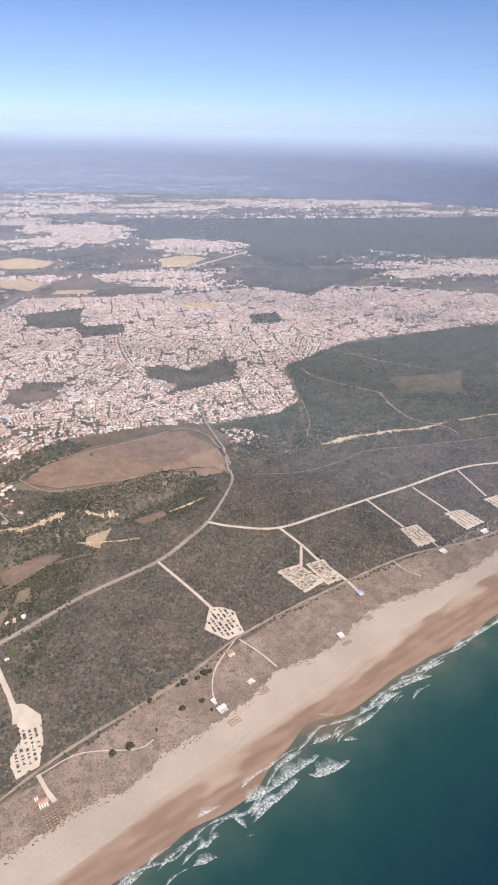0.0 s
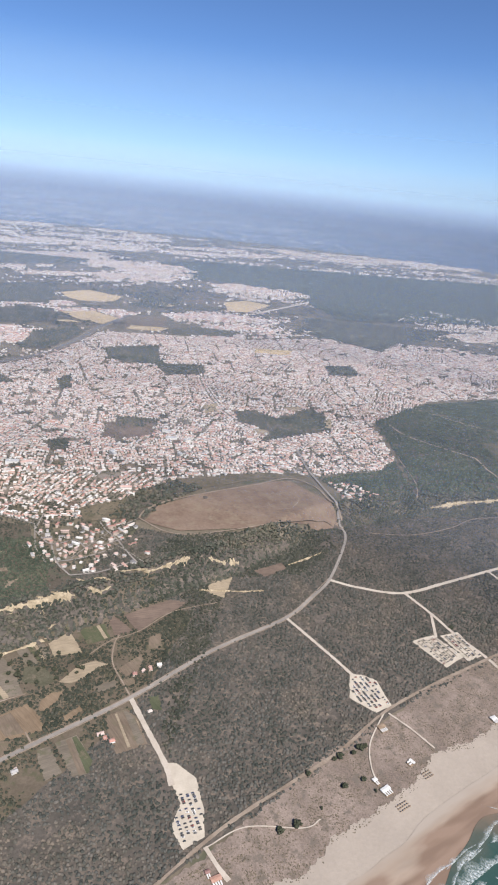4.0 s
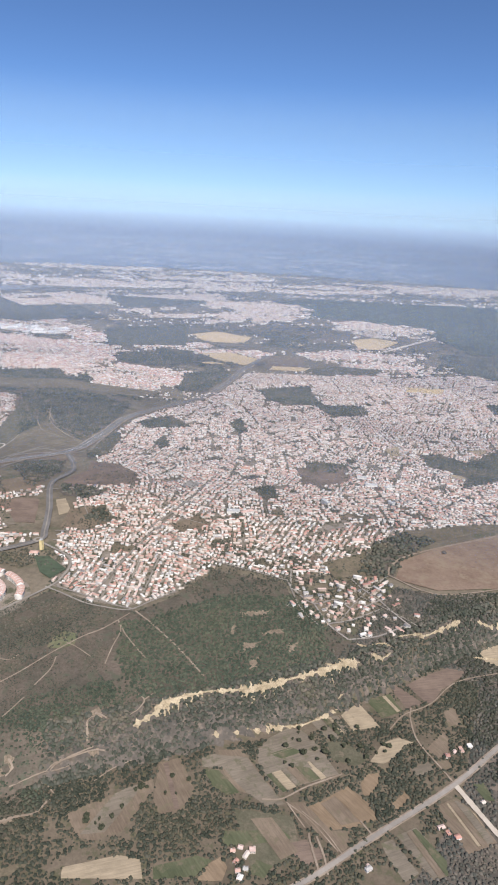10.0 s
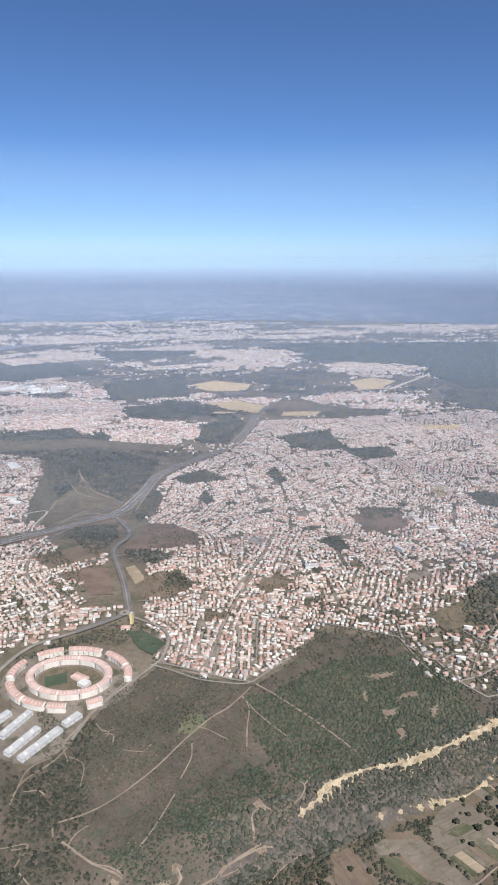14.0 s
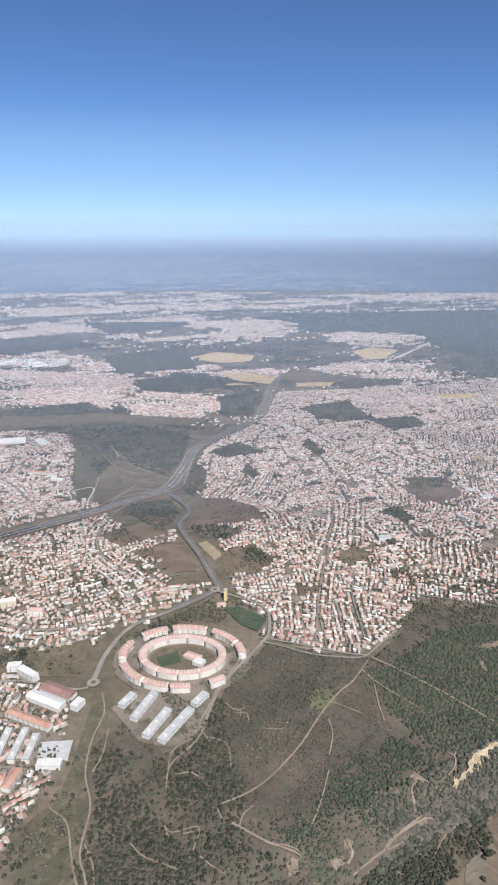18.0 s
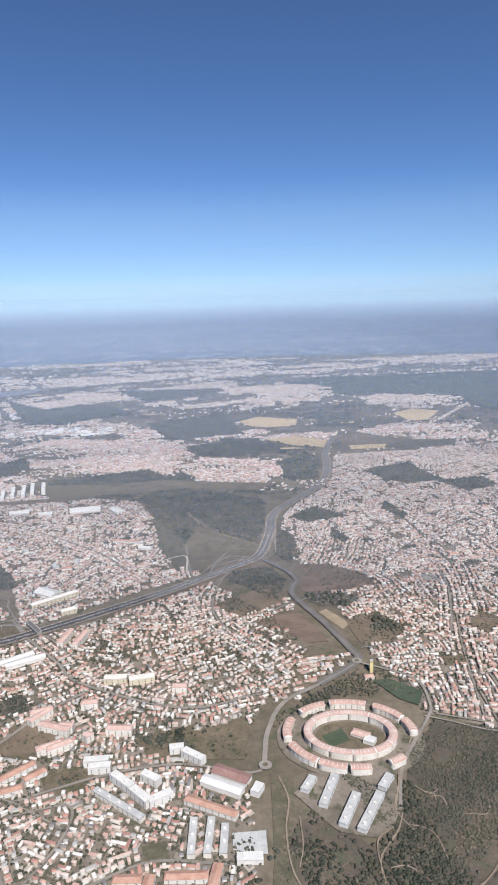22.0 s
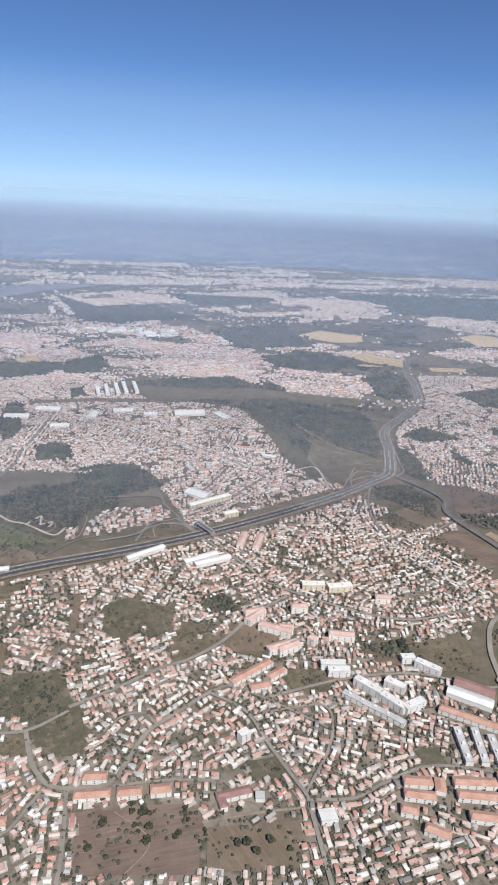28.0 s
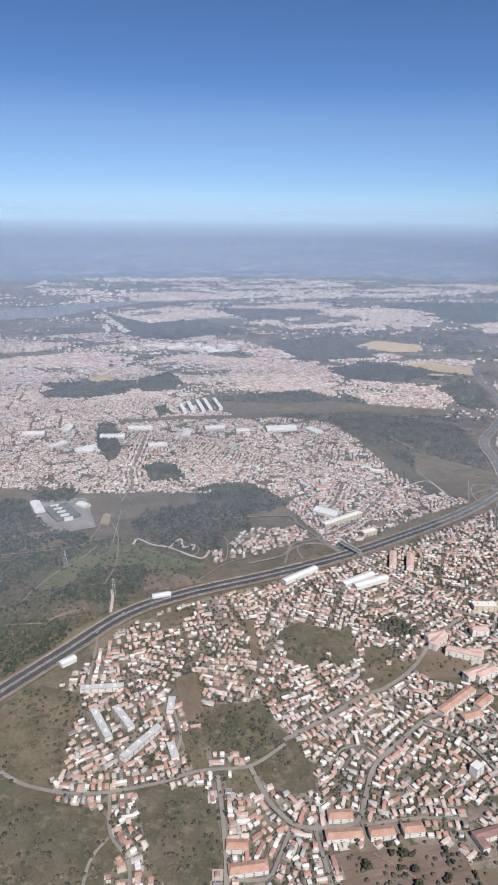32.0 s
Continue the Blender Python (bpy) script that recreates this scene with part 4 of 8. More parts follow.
wood([(-1471, 1247), (-1442, 1340), (-1344, 1312), (-1294, 1271), (-1369, 1215), (-1444, 1200)], 6, (2.5, 4.3), label="far dark wood", cell=40, lift=0.5)
wood([(-1094, 1194), (-1049, 1261), (-958, 1244), (-871, 1228), (-912, 1133), (-1032, 1131)], 5.5, (2.3, 4.0), label="dark wood", cell=40, lift=0.5)
wood([(-1214, 1157), (-1202, 1187), (-1173, 1125), (-1184, 1079)], 5, (2.1, 3.6), label="dark grove", cell=40, lift=0.5)
wood([(-1273, 1028), (-1245, 1033), (-1190, 892), (-1187, 834), (-1235, 911)], 4, (1.7, 2.9), label="green park among halls", cell=20, lift=0.5)
wood([(-1138, 829), (-1121, 857), (-1082, 810), (-1096, 777), (-1121, 786)], 3.8, (1.6, 2.7), label="dark grove among houses", cell=20, lift=0.5)
wood([(-18, 2065), (452, 2100), (311, 1863), (163, 1732), (-2, 1748)], 8, (3.4, 5.8), label="far dark wood", cell=40, lift=0.5)
FAR_FOREST = [(-659, 3021), (-517, 3198), (345, 3356), (1300, 3600), (1200, 2500), (126, 2105), (91, 2092), (14, 2309), (3, 2384), (-273, 2668), (-473, 2627), (-554, 2752)]
patch("far_forest", FAR_FOREST, M_SCRUB, 2.5, 40, 12, 90, "dark pine forest in the haze", "woods")
ESTUARY = [(-3600, 2700), (-2194, 2654), (-1905, 2951), (-1710, 3014), (-1898, 2652), (-1948, 2431), (-2300, 2250), (-3600, 2000)]
KEEP_OUT.append(ESTUARY)
patch("estuary", ESTUARY, M_SEA, 2.0, 40, 12, 90, "blue arm of water in the distance", "water")

CLEARING = [(231, 971), (361, 1005), (330, 905), (238, 898)]
patch("clearing", CLEARING, M_OLIVE, 0.9, 6, 1, 14, "grassy clearing in the pine wood", "clearing")


def clip_line(poly, px, py, nx, ny):
    """The part of a polygon on one side of a line."""
    out = []
    for (x0, y0), (x1, y1) in zip(poly, poly[1:] + poly[:1]):
        a, b_ = (x0 - px) * nx + (y0 - py) * ny, (x1 - px) * nx + (y1 - py) * ny
        if a >= 0:
            out.append((x0, y0))
        if a * b_ < 0:
            t = a / (a - b_)
            out.append((x0 + (x1 - x0) * t, y0 + (y1 - y0) * t))
    return out


def strips(poly, angle, width, soils, lift=0.75):
    """A field split into parallel plots of different crops."""
    nx, ny = -math.sin(radians(angle)), math.cos(radians(angle))
    d = [x * nx + y * ny for x, y in poly]
    v, k = min(d), 0
    while v < max(d):
        w = width * float(rng.uniform(0.6, 1.5))
        q = clip_line(clip_line(poly, v * nx, v * ny, nx, ny), (v + w - 0.5) * nx, (v + w - 0.5) * ny, -nx, -ny)
        if len(q) > 2 and rng.random() < 0.8:
            patch("field_plot", q, soils[k % len(soils)][0], lift, 3, 0.3, 6, soils[k % len(soils)][1], "field", "", "plots on the plain")
        v, k = v + w, k + 1


for poly, m, label in [([(-320, 293), (-317, 298), (-286, 305), (-280, 301), (-299, 293), (-317, 288)], M_CROP, "green field beside a farm"),
                       ([(-352, 267), (-343, 272), (-323, 279), (-329, 267), (-350, 261)], M_CROP, "green field among trees"),
                       ([(-328, 265), (-323, 276), (-318, 281), (-313, 276), (-314, 268)], M_OCHRE, "tan plot beside a farm"),
                       ([(-302, 275), (-298, 284), (-288, 282), (-292, 274)], M_CROP, "green garden plot of a farm")]:
    field(poly, m, label, lift=0.6)
PLOTS = [(M_CROP, "narrow plot of dull green crop"), (M_STRAW, "narrow plot of pale stubble"), (M_GREY, "narrow greyish fallow plot"), (M_TAN, "narrow tan ploughed plot")]
BROWNS = [(M_TAN, "strip of tan soil"), (M_RED, "strip of dark red soil"), (M_GREY, "strip of grey stubble"), (M_OCHRE, "strip of ochre soil")]
strips([(-269, 399), (-257, 406), (-248, 393), (-255, 385)], -51, 3.6, PLOTS)
strips([(-301, 342), (-285, 353), (-255, 354), (-279, 339), (-289, 331)], -43, 5, PLOTS)
strips([(-302, 359), (-288, 368), (-280, 366), (-293, 357)], 33, 9, PLOTS[:1])
strips([(-276, 358), (-268, 363), (-258, 352), (-266, 346)], -43, 5, PLOTS[1:] + PLOTS[:1])
strips([(-238, 427), (-220, 436), (-212, 421), (-225, 411)], -53, 5, [PLOTS[0], PLOTS[0], PLOTS[1]])
strips([(-254, 405), (-245, 423), (-229, 402), (-247, 394)], -51, 7, [PLOTS[1], PLOTS[1], PLOTS[2]])
strips([(-307, 308), (-282, 315), (-275, 294), (-291, 281)], -46, 9, [PLOTS[0], PLOTS[3], PLOTS[3]])
strips([(-219, 315), (-208, 323), (-192, 306), (-192, 297), (-201, 294)], -56, 4.5, [PLOTS[2], PLOTS[3], PLOTS[0]])
strips([(-188, 345), (-181, 349), (-171, 341), (-163, 324), (-173, 319)], -59, 4, [PLOTS[1], PLOTS[3], PLOTS[2]])
strips([(-271, 323), (-248, 343), (-232, 325), (-255, 314)], -43, 11, BROWNS[3:] + BROWNS[:1])
strips([(-412, 288), (-383, 314), (-371, 322), (-369, 316), (-378, 284), (-400, 277)], -107, 11, BROWNS[:1] + BROWNS[2:3])
strips([(-369, 335), (-359, 342), (-344, 321), (-348, 306), (-359, 300)], -62, 6, BROWNS[:2] + BROWNS[2:3])

# ---- roads and tracks ----
for pts_ in ([(154, 1126), (250, 1050), (360, 999)], [(205, 898), (225, 772), (280, 750)], [(205, 898), (120, 960), (95, 1010)]):
    ribbon("forest_track", pts_, 3.0, M_TRAIL, 0.9, "pale track through the pine wood", "track", ragged=0.2)

ribbon("road", [(-330, 222), (-290, 260), (-264, 282), (-235, 310), (-181, 361), (-128, 421), (-72, 471), (-47, 508), (-30, 538), (-12, 600), (-8, 633), (-18, 655), (-38, 715), (-48, 760), (-60, 850)], 2.7, M_ROAD, 1.0, "pale grey country road through the pine scrub")
for off in (-1.8, 1.8):
    ribbon("verge", [(-330, 222), (-290, 260), (-264, 282), (-235, 310), (-181, 361), (-128, 421), (-72, 471), (-47, 508), (-30, 538)], 0.9, M_TRAIL, 0.9, "sandy verge along the country road", "verge", shift=off, ragged=0.3)
ribbon("track", [(-30, 538), (-4, 531), (39, 530), (88, 558), (137, 588), (187, 618), (262, 665), (340, 690), (480, 760), (700, 860)], 3.5, M_TRACK, 0.9, "wide pale sandy road behind the beach", ragged=0.12)
for cx_, cy_ in ((-558, 540), (-631, 409)):
    ring_ = np.linspace(0, 6.2, 22)
    patch("roundabout", [(cx_ + 4.6 * math.cos(a), cy_ + 4.6 * math.sin(a)) for a in ring_], M_ROAD, 1.75, 2, 0.1, 3, "small roundabout of pale asphalt", "roundabout")
    patch("traffic_island", [(cx_ + 1.8 * math.cos(a), cy_ + 1.8 * math.sin(a)) for a in ring_], M_GRASS, 2.2, 1, 0.1, 2, "grassy island of the roundabout", "traffic island")
for pts_, w_ in (([(-221, 565), (-218, 585), (-201, 611), (-161, 645), (-112, 681), (-71, 713), (-40, 694), (-26, 661), (-12, 650), (-9, 639)], 2.2), ([(-221, 565), (-193, 545), (-167, 544), (-124, 565), (-79, 596), (-38, 634), (-15, 640)], 1.5), ([(-93, 650), (-74, 671), (-61, 656), (-71, 628), (-90, 626), (-95, 638)], 1.0)):
    ribbon("field_track", pts_, w_, M_TRAIL, 0.6, "worn track on the bare field", "track", ragged=0.3)
patch("pit", [(-163 + 2.6 * math.cos(a), 630 + 4.2 * math.sin(a)) for a in np.linspace(0, 6.2, 14)], M_SCRUB, 1.2, 2, 0.3, 4, "dark bushy pit in the bare field", "pit")
for pts, w in [([(-450, 274), (-440, 280), (-431, 284), (-427, 295)], 2.28), ([(-467, 279), (-461, 284), (-456, 282)], 2.28), ([(-498, 262), (-484, 258)], 2.28), ([(-435, 309), (-429, 315), (-412, 327)], 2.28), ([(-418, 332), (-416, 327)], 2.28), ([(-415, 338), (-407, 338)], 2.28), ([(-457, 303), (-454, 302), (-457, 298)], 2.28), ([(-521, 301), (-497, 289), (-483, 289)], 2.28), ([(-475, 274), (-462, 269), (-448, 271)], 2.28), ([(-794, 1000), (-781, 1013), (-754, 963), (-705, 913), (-656, 882)], 2.2), ([(-790, 983), (-748, 921), (-710, 900)], 2.2), ([(-1051, 1150), (-951, 1197), (-861, 1239), (-762, 1254), (-637, 1233)], 2.2), ([(-181, 361), (-165, 337), (-147, 310), (-140, 295)], 4.0), ([(-71, 472), (-37, 433), (-19, 411)], 3.0), ([(41, 530), (62, 500), (75, 478), (95, 452), (105, 434)], 3.2), ([(60, 500), (58, 470)], 2.6), ([(136, 586), (164, 536)], 2.8), ([(191, 615), (218, 566)], 2.8), ([(253, 657), (267, 600)], 2.4),
               ([(179, 525), (192, 500)], 2.2), ([(-115, 259), (-106, 248), (-100, 242)], 3.0), ([(-114, 259), (-93, 274), (-59, 278), (-49, 285)], 1.2), ([(2, 378), (-12, 348), (-14, 328), (-11, 314)], 1.6), ([(4, 376), (18, 364), (32, 349)], 2.2), ([(143, 479), (150, 468), (163, 458)], 1.5),
               ([(-182, 363), (-188, 372), (-202, 393), (-206, 413), (-205, 425)], 1.8), 
               ([(-221, 400), (-210, 417), (-190, 433), (-168, 462), (-132, 482)], 1.5), ([(-431, 448), (-444, 424), (-455, 411), (-469, 388), (-483, 360), (-500, 335), (-513, 322), (-528, 313)], 1.8), 
               ([(-517, 299), (-499, 290), (-483, 290)], 1.6),
               ([(-517, 299), (-515, 307), (-510, 313)], 1.3),
               ([(-466, 341), (-469, 328), (-473, 314), (-477, 303)], 1.5),
               ([(-464, 384), (-462, 371), (-465, 353)], 1.4),
               ([(-464, 401), (-455, 398), (-440, 390)], 1.3),
               ([(-437, 437), (-430, 424), (-429, 404), (-427, 385)], 1.4),
               ([(-437, 437), (-425, 421), (-413, 409), (-400, 397)], 1.6),
               ([(-436, 309), (-432, 313), (-423, 319), (-412, 326), (-405, 329)], 2.2),
               ([(-436, 309), (-430, 312), (-424, 316)], 1.8),
               ([(-454, 296), (-446, 302), (-436, 309)], 2.0),
               ([(-482, 270), (-477, 274), (-473, 278)], 2.0),
               ([(-454, 266), (-449, 273), (-441, 279), (-431, 284)], 2.0),
               ([(-497, 262), (-488, 259), (-484, 262)], 1.5),
               ([(-490, 277), (-484, 275)], 1.5),
               ([(-477, 286), (-473, 287)], 1.5),
               ([(-397, 363), (-388, 357), (-389, 350), (-394, 345)], 1.4),
               ([(-388, 357), (-384, 364)], 1.3),
               ([(-416, 329), (-418, 332), (-416, 335), (-410, 338)], 1.3),
               ([(-433, 304), (-426, 299)], 1.4),
               ([(-546, 390), (-540, 409), (-533, 429), (-525, 450)], 1.5),
               ([(-508, 373), (-495, 373), (-491, 380)], 1.1),
               ([(-529, 390), (-523, 388), (-523, 382)], 1.1),
               ([(-546, 364), (-530, 358), (-525, 340)], 1.1),
               ([(-301, 323), (-289, 326), (-275, 338), (-253, 353)], 1.8),
               ([(-262, 281), (-270, 303), (-270, 306)], 2.0),
               ([(-285, 323), (-273, 309)], 1.4),
               ([(-241, 321), (-233, 312)], 1.6),
               ([(-286, 324), (-271, 315), (-253, 298)], 1.2),
               ([(-266, 305), (-261, 294), (-258, 283)], 2.0),
               ([(-276, 320), (-262, 310), (-250, 296)], 1.2),
               ([(-1073, 569), (-1072, 582), (-1055, 572), (-1037, 568), (-1012, 554), (-1001, 552), (-998, 569)], 2.6),
               ([(-1037, 568), (-1031, 589), (-1024, 571), (-1015, 578), (-1014, 566)], 2.4),
               ([(-1131, 429), (-1104, 435)], 2.0),
               ([(-1100, 439), (-1094, 449), (-1079, 459)], 2.0),
               ([(-1133, 462), (-1131, 479), (-1124, 507), (-1110, 540), (-1105, 564)], 1.6),
               ([(-1057, 456), (-1062, 476), (-1067, 488)], 2.4),
               ([(-989, 542), (-980, 553), (-985, 590), (-991, 602)], 1.8),
               ([(-1076, 496), (-1077, 529), (-1093, 585), (-1107, 611)], 1.6),
               ([(-562, 324), (-563, 349), (-552, 361)], 1.3),
               ([(-558, 332), (-549, 334), (-544, 331)], 1.3),
               ([(-549, 375), (-545, 391), (-540, 410)], 1.3),
               ([(-526, 386), (-519, 386), (-517, 379)], 1.3),
               ([(-549, 292), (-542, 294), (-538, 296)], 1.3),
               ([(-558, 297), (-554, 289)], 1.3),
               ([(-406, 313), (-398, 325), (-387, 334)], 1.3),
               ([(-530, 309), (-527, 303)], 1.3),
               ([(-574, 285), (-565, 278), (-546, 272)], 1.2), ([(-558, 297), (-553, 293), (-539, 297), (-540, 283)], 1.2), ([(-541, 414), (-545, 392), (-549, 374), (-540, 358)], 1.2), ([(-536, 280), (-529, 275), (-522, 271)], 1.2), 
               ([(-625, 304), (-612, 295), (-603, 276), (-596, 262), (-585, 245)], 1.5), ([(-598, 283), (-590, 271), (-587, 262), (-575, 240)], 1.3),
               ([(-428, 452), (-410, 439), (-393, 425), (-377, 411), (-355, 389)], 2.25), ([(-545, 372), (-550, 358), (-562, 339), (-562, 322)], 1.8), ([(-534, 395), (-526, 388), (-520, 392)], 1.0), ([(-622, 400), (-615, 380), (-616, 356), (-612, 329), (-602, 306), (-599, 278), (-591, 262), (-584, 240)], 1.7), ([(-608, 366), (-606, 345), (-608, 330)], 1.2),
               ([(13, 637), (68, 645), (117, 672), (155, 703), (229, 722), (333, 752)], 1.5), ([(81, 706), (88, 760), (86, 860)], 2.2), ([(-1080, 583), (-1050, 575), (-1013, 556), (-1011, 575), (-1035, 584)], 1.8), ([(-1093, 568), (-1111, 651)], 1.6), ([(-1188, 530), (-1141, 548), (-1119, 564), (-1119, 611)], 1.8),
               ([(-1102, 440), (-1079, 459)], 2.0), ([(-998, 513), (-979, 545), (-960, 559)], 1.6), ([(-795, 1047), (-774, 1002), (-745, 960), (-716, 934), (-664, 909)], 2.2), ([(-790, 800), (-760, 830), (-745, 760)], 2.4), ([(-816, 276), (-790, 285), (-764, 292)], 2.2), ([(-850, 240), (-840, 262), (-862, 276)], 1.0), ([(275, 2954), (28, 2429), (-203, 2000)], 14)]:
    ribbon("sandy_track", pts, w * (0.6 if w < 2.3 else 0.95), M_TRAIL if w < 2.3 and np.mean(pts, axis=0) @ np.array([0.605, -0.796]) < -300 else M_TRACK, 0.95, "pale sandy track", "track", ragged=0.22, step=2.0 if w < 10 else 20.0)
ribbon("dune_track", [(-190, 180), (-154, 216), (-105, 273), (-37, 334), (6, 381), (75, 434), (157, 488), (256, 532), (420, 655)], 2.2, M_TRAIL, 0.95, "pale sand track along the top of the dunes", "track", ragged=0.3)

MOTORWAY = [(-1180, 200), (-1120, 320), (-1076, 400), (-1045, 455), (-1005, 490), (-935, 532), (-887, 565), (-834, 611), (-772, 671), (-726, 722), (-692, 775), (-662, 830), (-651, 933), (-647, 1030), (-605, 1132), (-560, 1265), (-544, 1431), (-541, 1563), (-500, 1900)]
LINES.append((smooth_line(MOTORWAY), 11))
for off, name in ((-3.4, "carriageway"), (3.4, "carriageway")):
    # dark asphalt up to the ninth point, a paler grey copy beyond
    ribbon(name, MOTORWAY[:9], 5.2, M_ASPHALT, 1.3, "dark asphalt carriageway of the motorway", "motorway", shift=off, clear=False)
    ribbon(name, MOTORWAY[8:], 5.2, M_MIDGREY, 1.3, "paler grey asphalt carriageway of the motorway", "motorway", shift=off, clear=False)
ribbon("central_reserve", MOTORWAY, 0.9, M_GREYCON, 1.35, "pale concrete strip between the carriageways", "motorway", clear=False)
for off in (-7.2, 7.2):
    ribbon("verge", MOTORWAY, 2.2, M_TRAIL, 1.1, "dry pale verge of the motorway", "verge", shift=off, clear=False, ragged=0.2)
M_LINE, nt, b = mat("road_paint", 0.7)
b.inputs["Base Color"].default_value = (0.72, 0.72, 0.7, 1)
for off in (-5.8, -1.0, 1.0, 5.8):
    ribbon("edge_line", MOTORWAY[1:13], 0.16, M_LINE, 1.5, "white edge line on the motorway", "road marking", shift=off, clear=False)
STREETS = [
    ([(-655, 815), (-622, 762), (-611, 725), (-615, 685), (-582, 612), (-562, 562), (-558, 540), (-592, 505), (-620, 480), (-631, 445), (-632, 412)], 5.0), ([(-632, 412), (-640, 402), (-690, 408), (-740, 395), (-790, 370)], 3.0),
    ([(-616, 664), (-637, 639), (-665, 625), (-691, 605), (-731, 580)], 2.6), ([(-612, 663), (-589, 678), (-552, 684), (-526, 700)], 2.0), ([(-713, 781), (-690, 808), (-664, 812), (-640, 800), (-622, 762)], 2.8), ([(-705, 850), (-717, 790), (-731, 735), (-748, 793), (-768, 885)], 2.0), ([(-655, 815), (-640, 850), (-642, 900), (-643, 960)], 2.4),
    ([(-1068, 298), (-1048, 291), (-1015, 290), (-979, 302), (-956, 314), (-929, 321), (-910, 340)], 3.2), ([(-1002, 292), (-994, 269), (-980, 255), (-973, 230)], 2.4), ([(-994, 267), (-999, 253), (-996, 230)], 2.2), ([(-1044, 366), (-1049, 394), (-1058, 432)], 2.4),
    ([(-946, 312), (-938, 282), (-932, 255), (-930, 230)], 3.2), ([(-988, 368), (-974, 340), (-972, 319), (-962, 308)], 2.6), ([(-929, 321), (-918, 302), (-910, 293), (-899, 286), (-879, 288), (-868, 295), (-864, 310), (-858, 331), (-843, 350), (-827, 369), (-816, 378)], 3.6),
    ([(-911, 343), (-888, 363), (-862, 388), (-847, 398), (-826, 422), (-806, 459), (-780, 490)], 3.8), ([(-903, 285), (-908, 267), (-913, 256), (-931, 253)], 2.6), ([(-891, 286), (-881, 253), (-876, 230)], 2.8), ([(-827, 369), (-802, 356), (-786, 332), (-771, 311), (-763, 300), (-760, 289), (-750, 250)], 3.0),
    ([(-867, 291), (-838, 299), (-814, 302)], 2.4), ([(-763, 302), (-749, 341), (-753, 368), (-788, 358)], 2.4), ([(-884, 327), (-876, 341), (-863, 345), (-857, 339)], 2.0), ([(-816, 377), (-788, 368), (-751, 350)], 2.2), ([(-761, 297), (-737, 302), (-719, 315), (-690, 330), (-645, 330)], 2.8),
    ([(-899, 612), (-872, 579), (-847, 554), (-820, 529), (-790, 500), (-700, 470), (-640, 490)], 3.6), ([(-926, 553), (-922, 583), (-904, 598), (-877, 596), (-866, 586)], 2.6), ([(-958, 548), (-929, 569), (-920, 596), (-899, 612), (-860, 660), (-820, 760)], 3.0),
    ([(-558, 540), (-514, 516), (-507, 483), (-512, 465), (-527, 437), (-540, 409), (-546, 375)], 3.2), ([(-505, 470), (-480, 464), (-449, 456), (-430, 454)], 2.4), ([(-470, 468), (-462, 560), (-450, 640)], 1.8),
    ([(-312, 530), (-380, 545), (-460, 560), (-545, 545)], 2.0), ([(-60, 850), (-160, 960), (-220, 1100), (-260, 1300)], 2.2),
    ([(-1119, 675), (-1124, 734), (-1149, 814), (-1180, 1000)], 3.0), ([(-820, 760), (-900, 860), (-1060, 960), (-1300, 1020)], 3.4), ([(-680, 830), (-700, 700), (-690, 620), (-640, 560)], 2.4),
    ([(-222, 562), (-246, 520), (-262, 480)], 1.8), ([(-246, 520), (-215, 500), (-200, 488)], 1.6), ([(-312, 530), (-296, 490), (-280, 470)], 1.8), ([(-12, 668), (4, 690), (20, 674)], 1.8)]
STREETS += [([(-770, 729), (-720, 723), (-714, 790), (-698, 829), (-652, 818)], 2.4), ([(-716, 661), (-705, 710), (-689, 755), (-661, 780)], 2.0), ([(-910, 565), (-916, 583), (-911, 596), (-894, 601), (-880, 589), (-871, 574)], 2.0), ([(-1011, 642), (-935, 664), (-918, 643), (-895, 612), (-872, 584), (-848, 576), (-816, 543)], 2.6), ([(-904, 661), (-882, 706), (-870, 791)], 2.0)]
STREETS += [([(-467, 528), (-464, 492), (-461, 458)], 1.6), ([(-450, 525), (-445, 470)], 1.6), ([(-435, 547), (-434, 524), (-430, 476)], 1.9), ([(-481, 520), (-479, 484)], 1.5), ([(-514, 467), (-498, 462), (-473, 453), (-454, 451), (-434, 452), (-421, 467), (-404, 488)], 2.2), ([(-438, 782), (-443, 707), (-454, 644), (-464, 600)], 3.2), ([(-464, 600), (-431, 588), (-396, 584)], 2.5), ([(-430, 582), (-434, 547)], 1.9), ([(-552, 564), (-526, 572), (-507, 587)], 2.0), ([(-569, 802), (-540, 783), (-512, 745), (-497, 695)], 2.2), ([(-591, 663), (-560, 671), (-533, 684)], 2.2), ([(-565, 656), (-535, 608)], 1.5), ([(-453, 640), (-420, 627), (-396, 626)], 1.5), ([(-409, 787), (-419, 700), (-424, 649)], 2.0)]
LANES = [([(-307, 518), (-286, 499), (-267, 510), (-251, 499), (-230, 518)], 1.9), ([(-285, 498), (-272, 473), (-255, 456)], 1.9), ([(-272, 473), (-253, 483), (-228, 506)], 1.9), ([(-230, 518), (-217, 500), (-205, 486)], 1.9), ([(-255, 547), (-245, 533), (-230, 518)], 1.9), ([(-311, 551), (-308, 521), (-307, 518)], 1.9), ([(-255, 456), (-232, 466), (-208, 488)], 1.9)]
for pts, w in STREETS:
    ribbon("street", pts, w * 0.72, M_STREET, 0.9, "grey asphalt street", "street")
for pts, w in LANES:
    ribbon("lane", pts, 1.5, M_ROAD, 0.9, "pale lane between villas", "street")
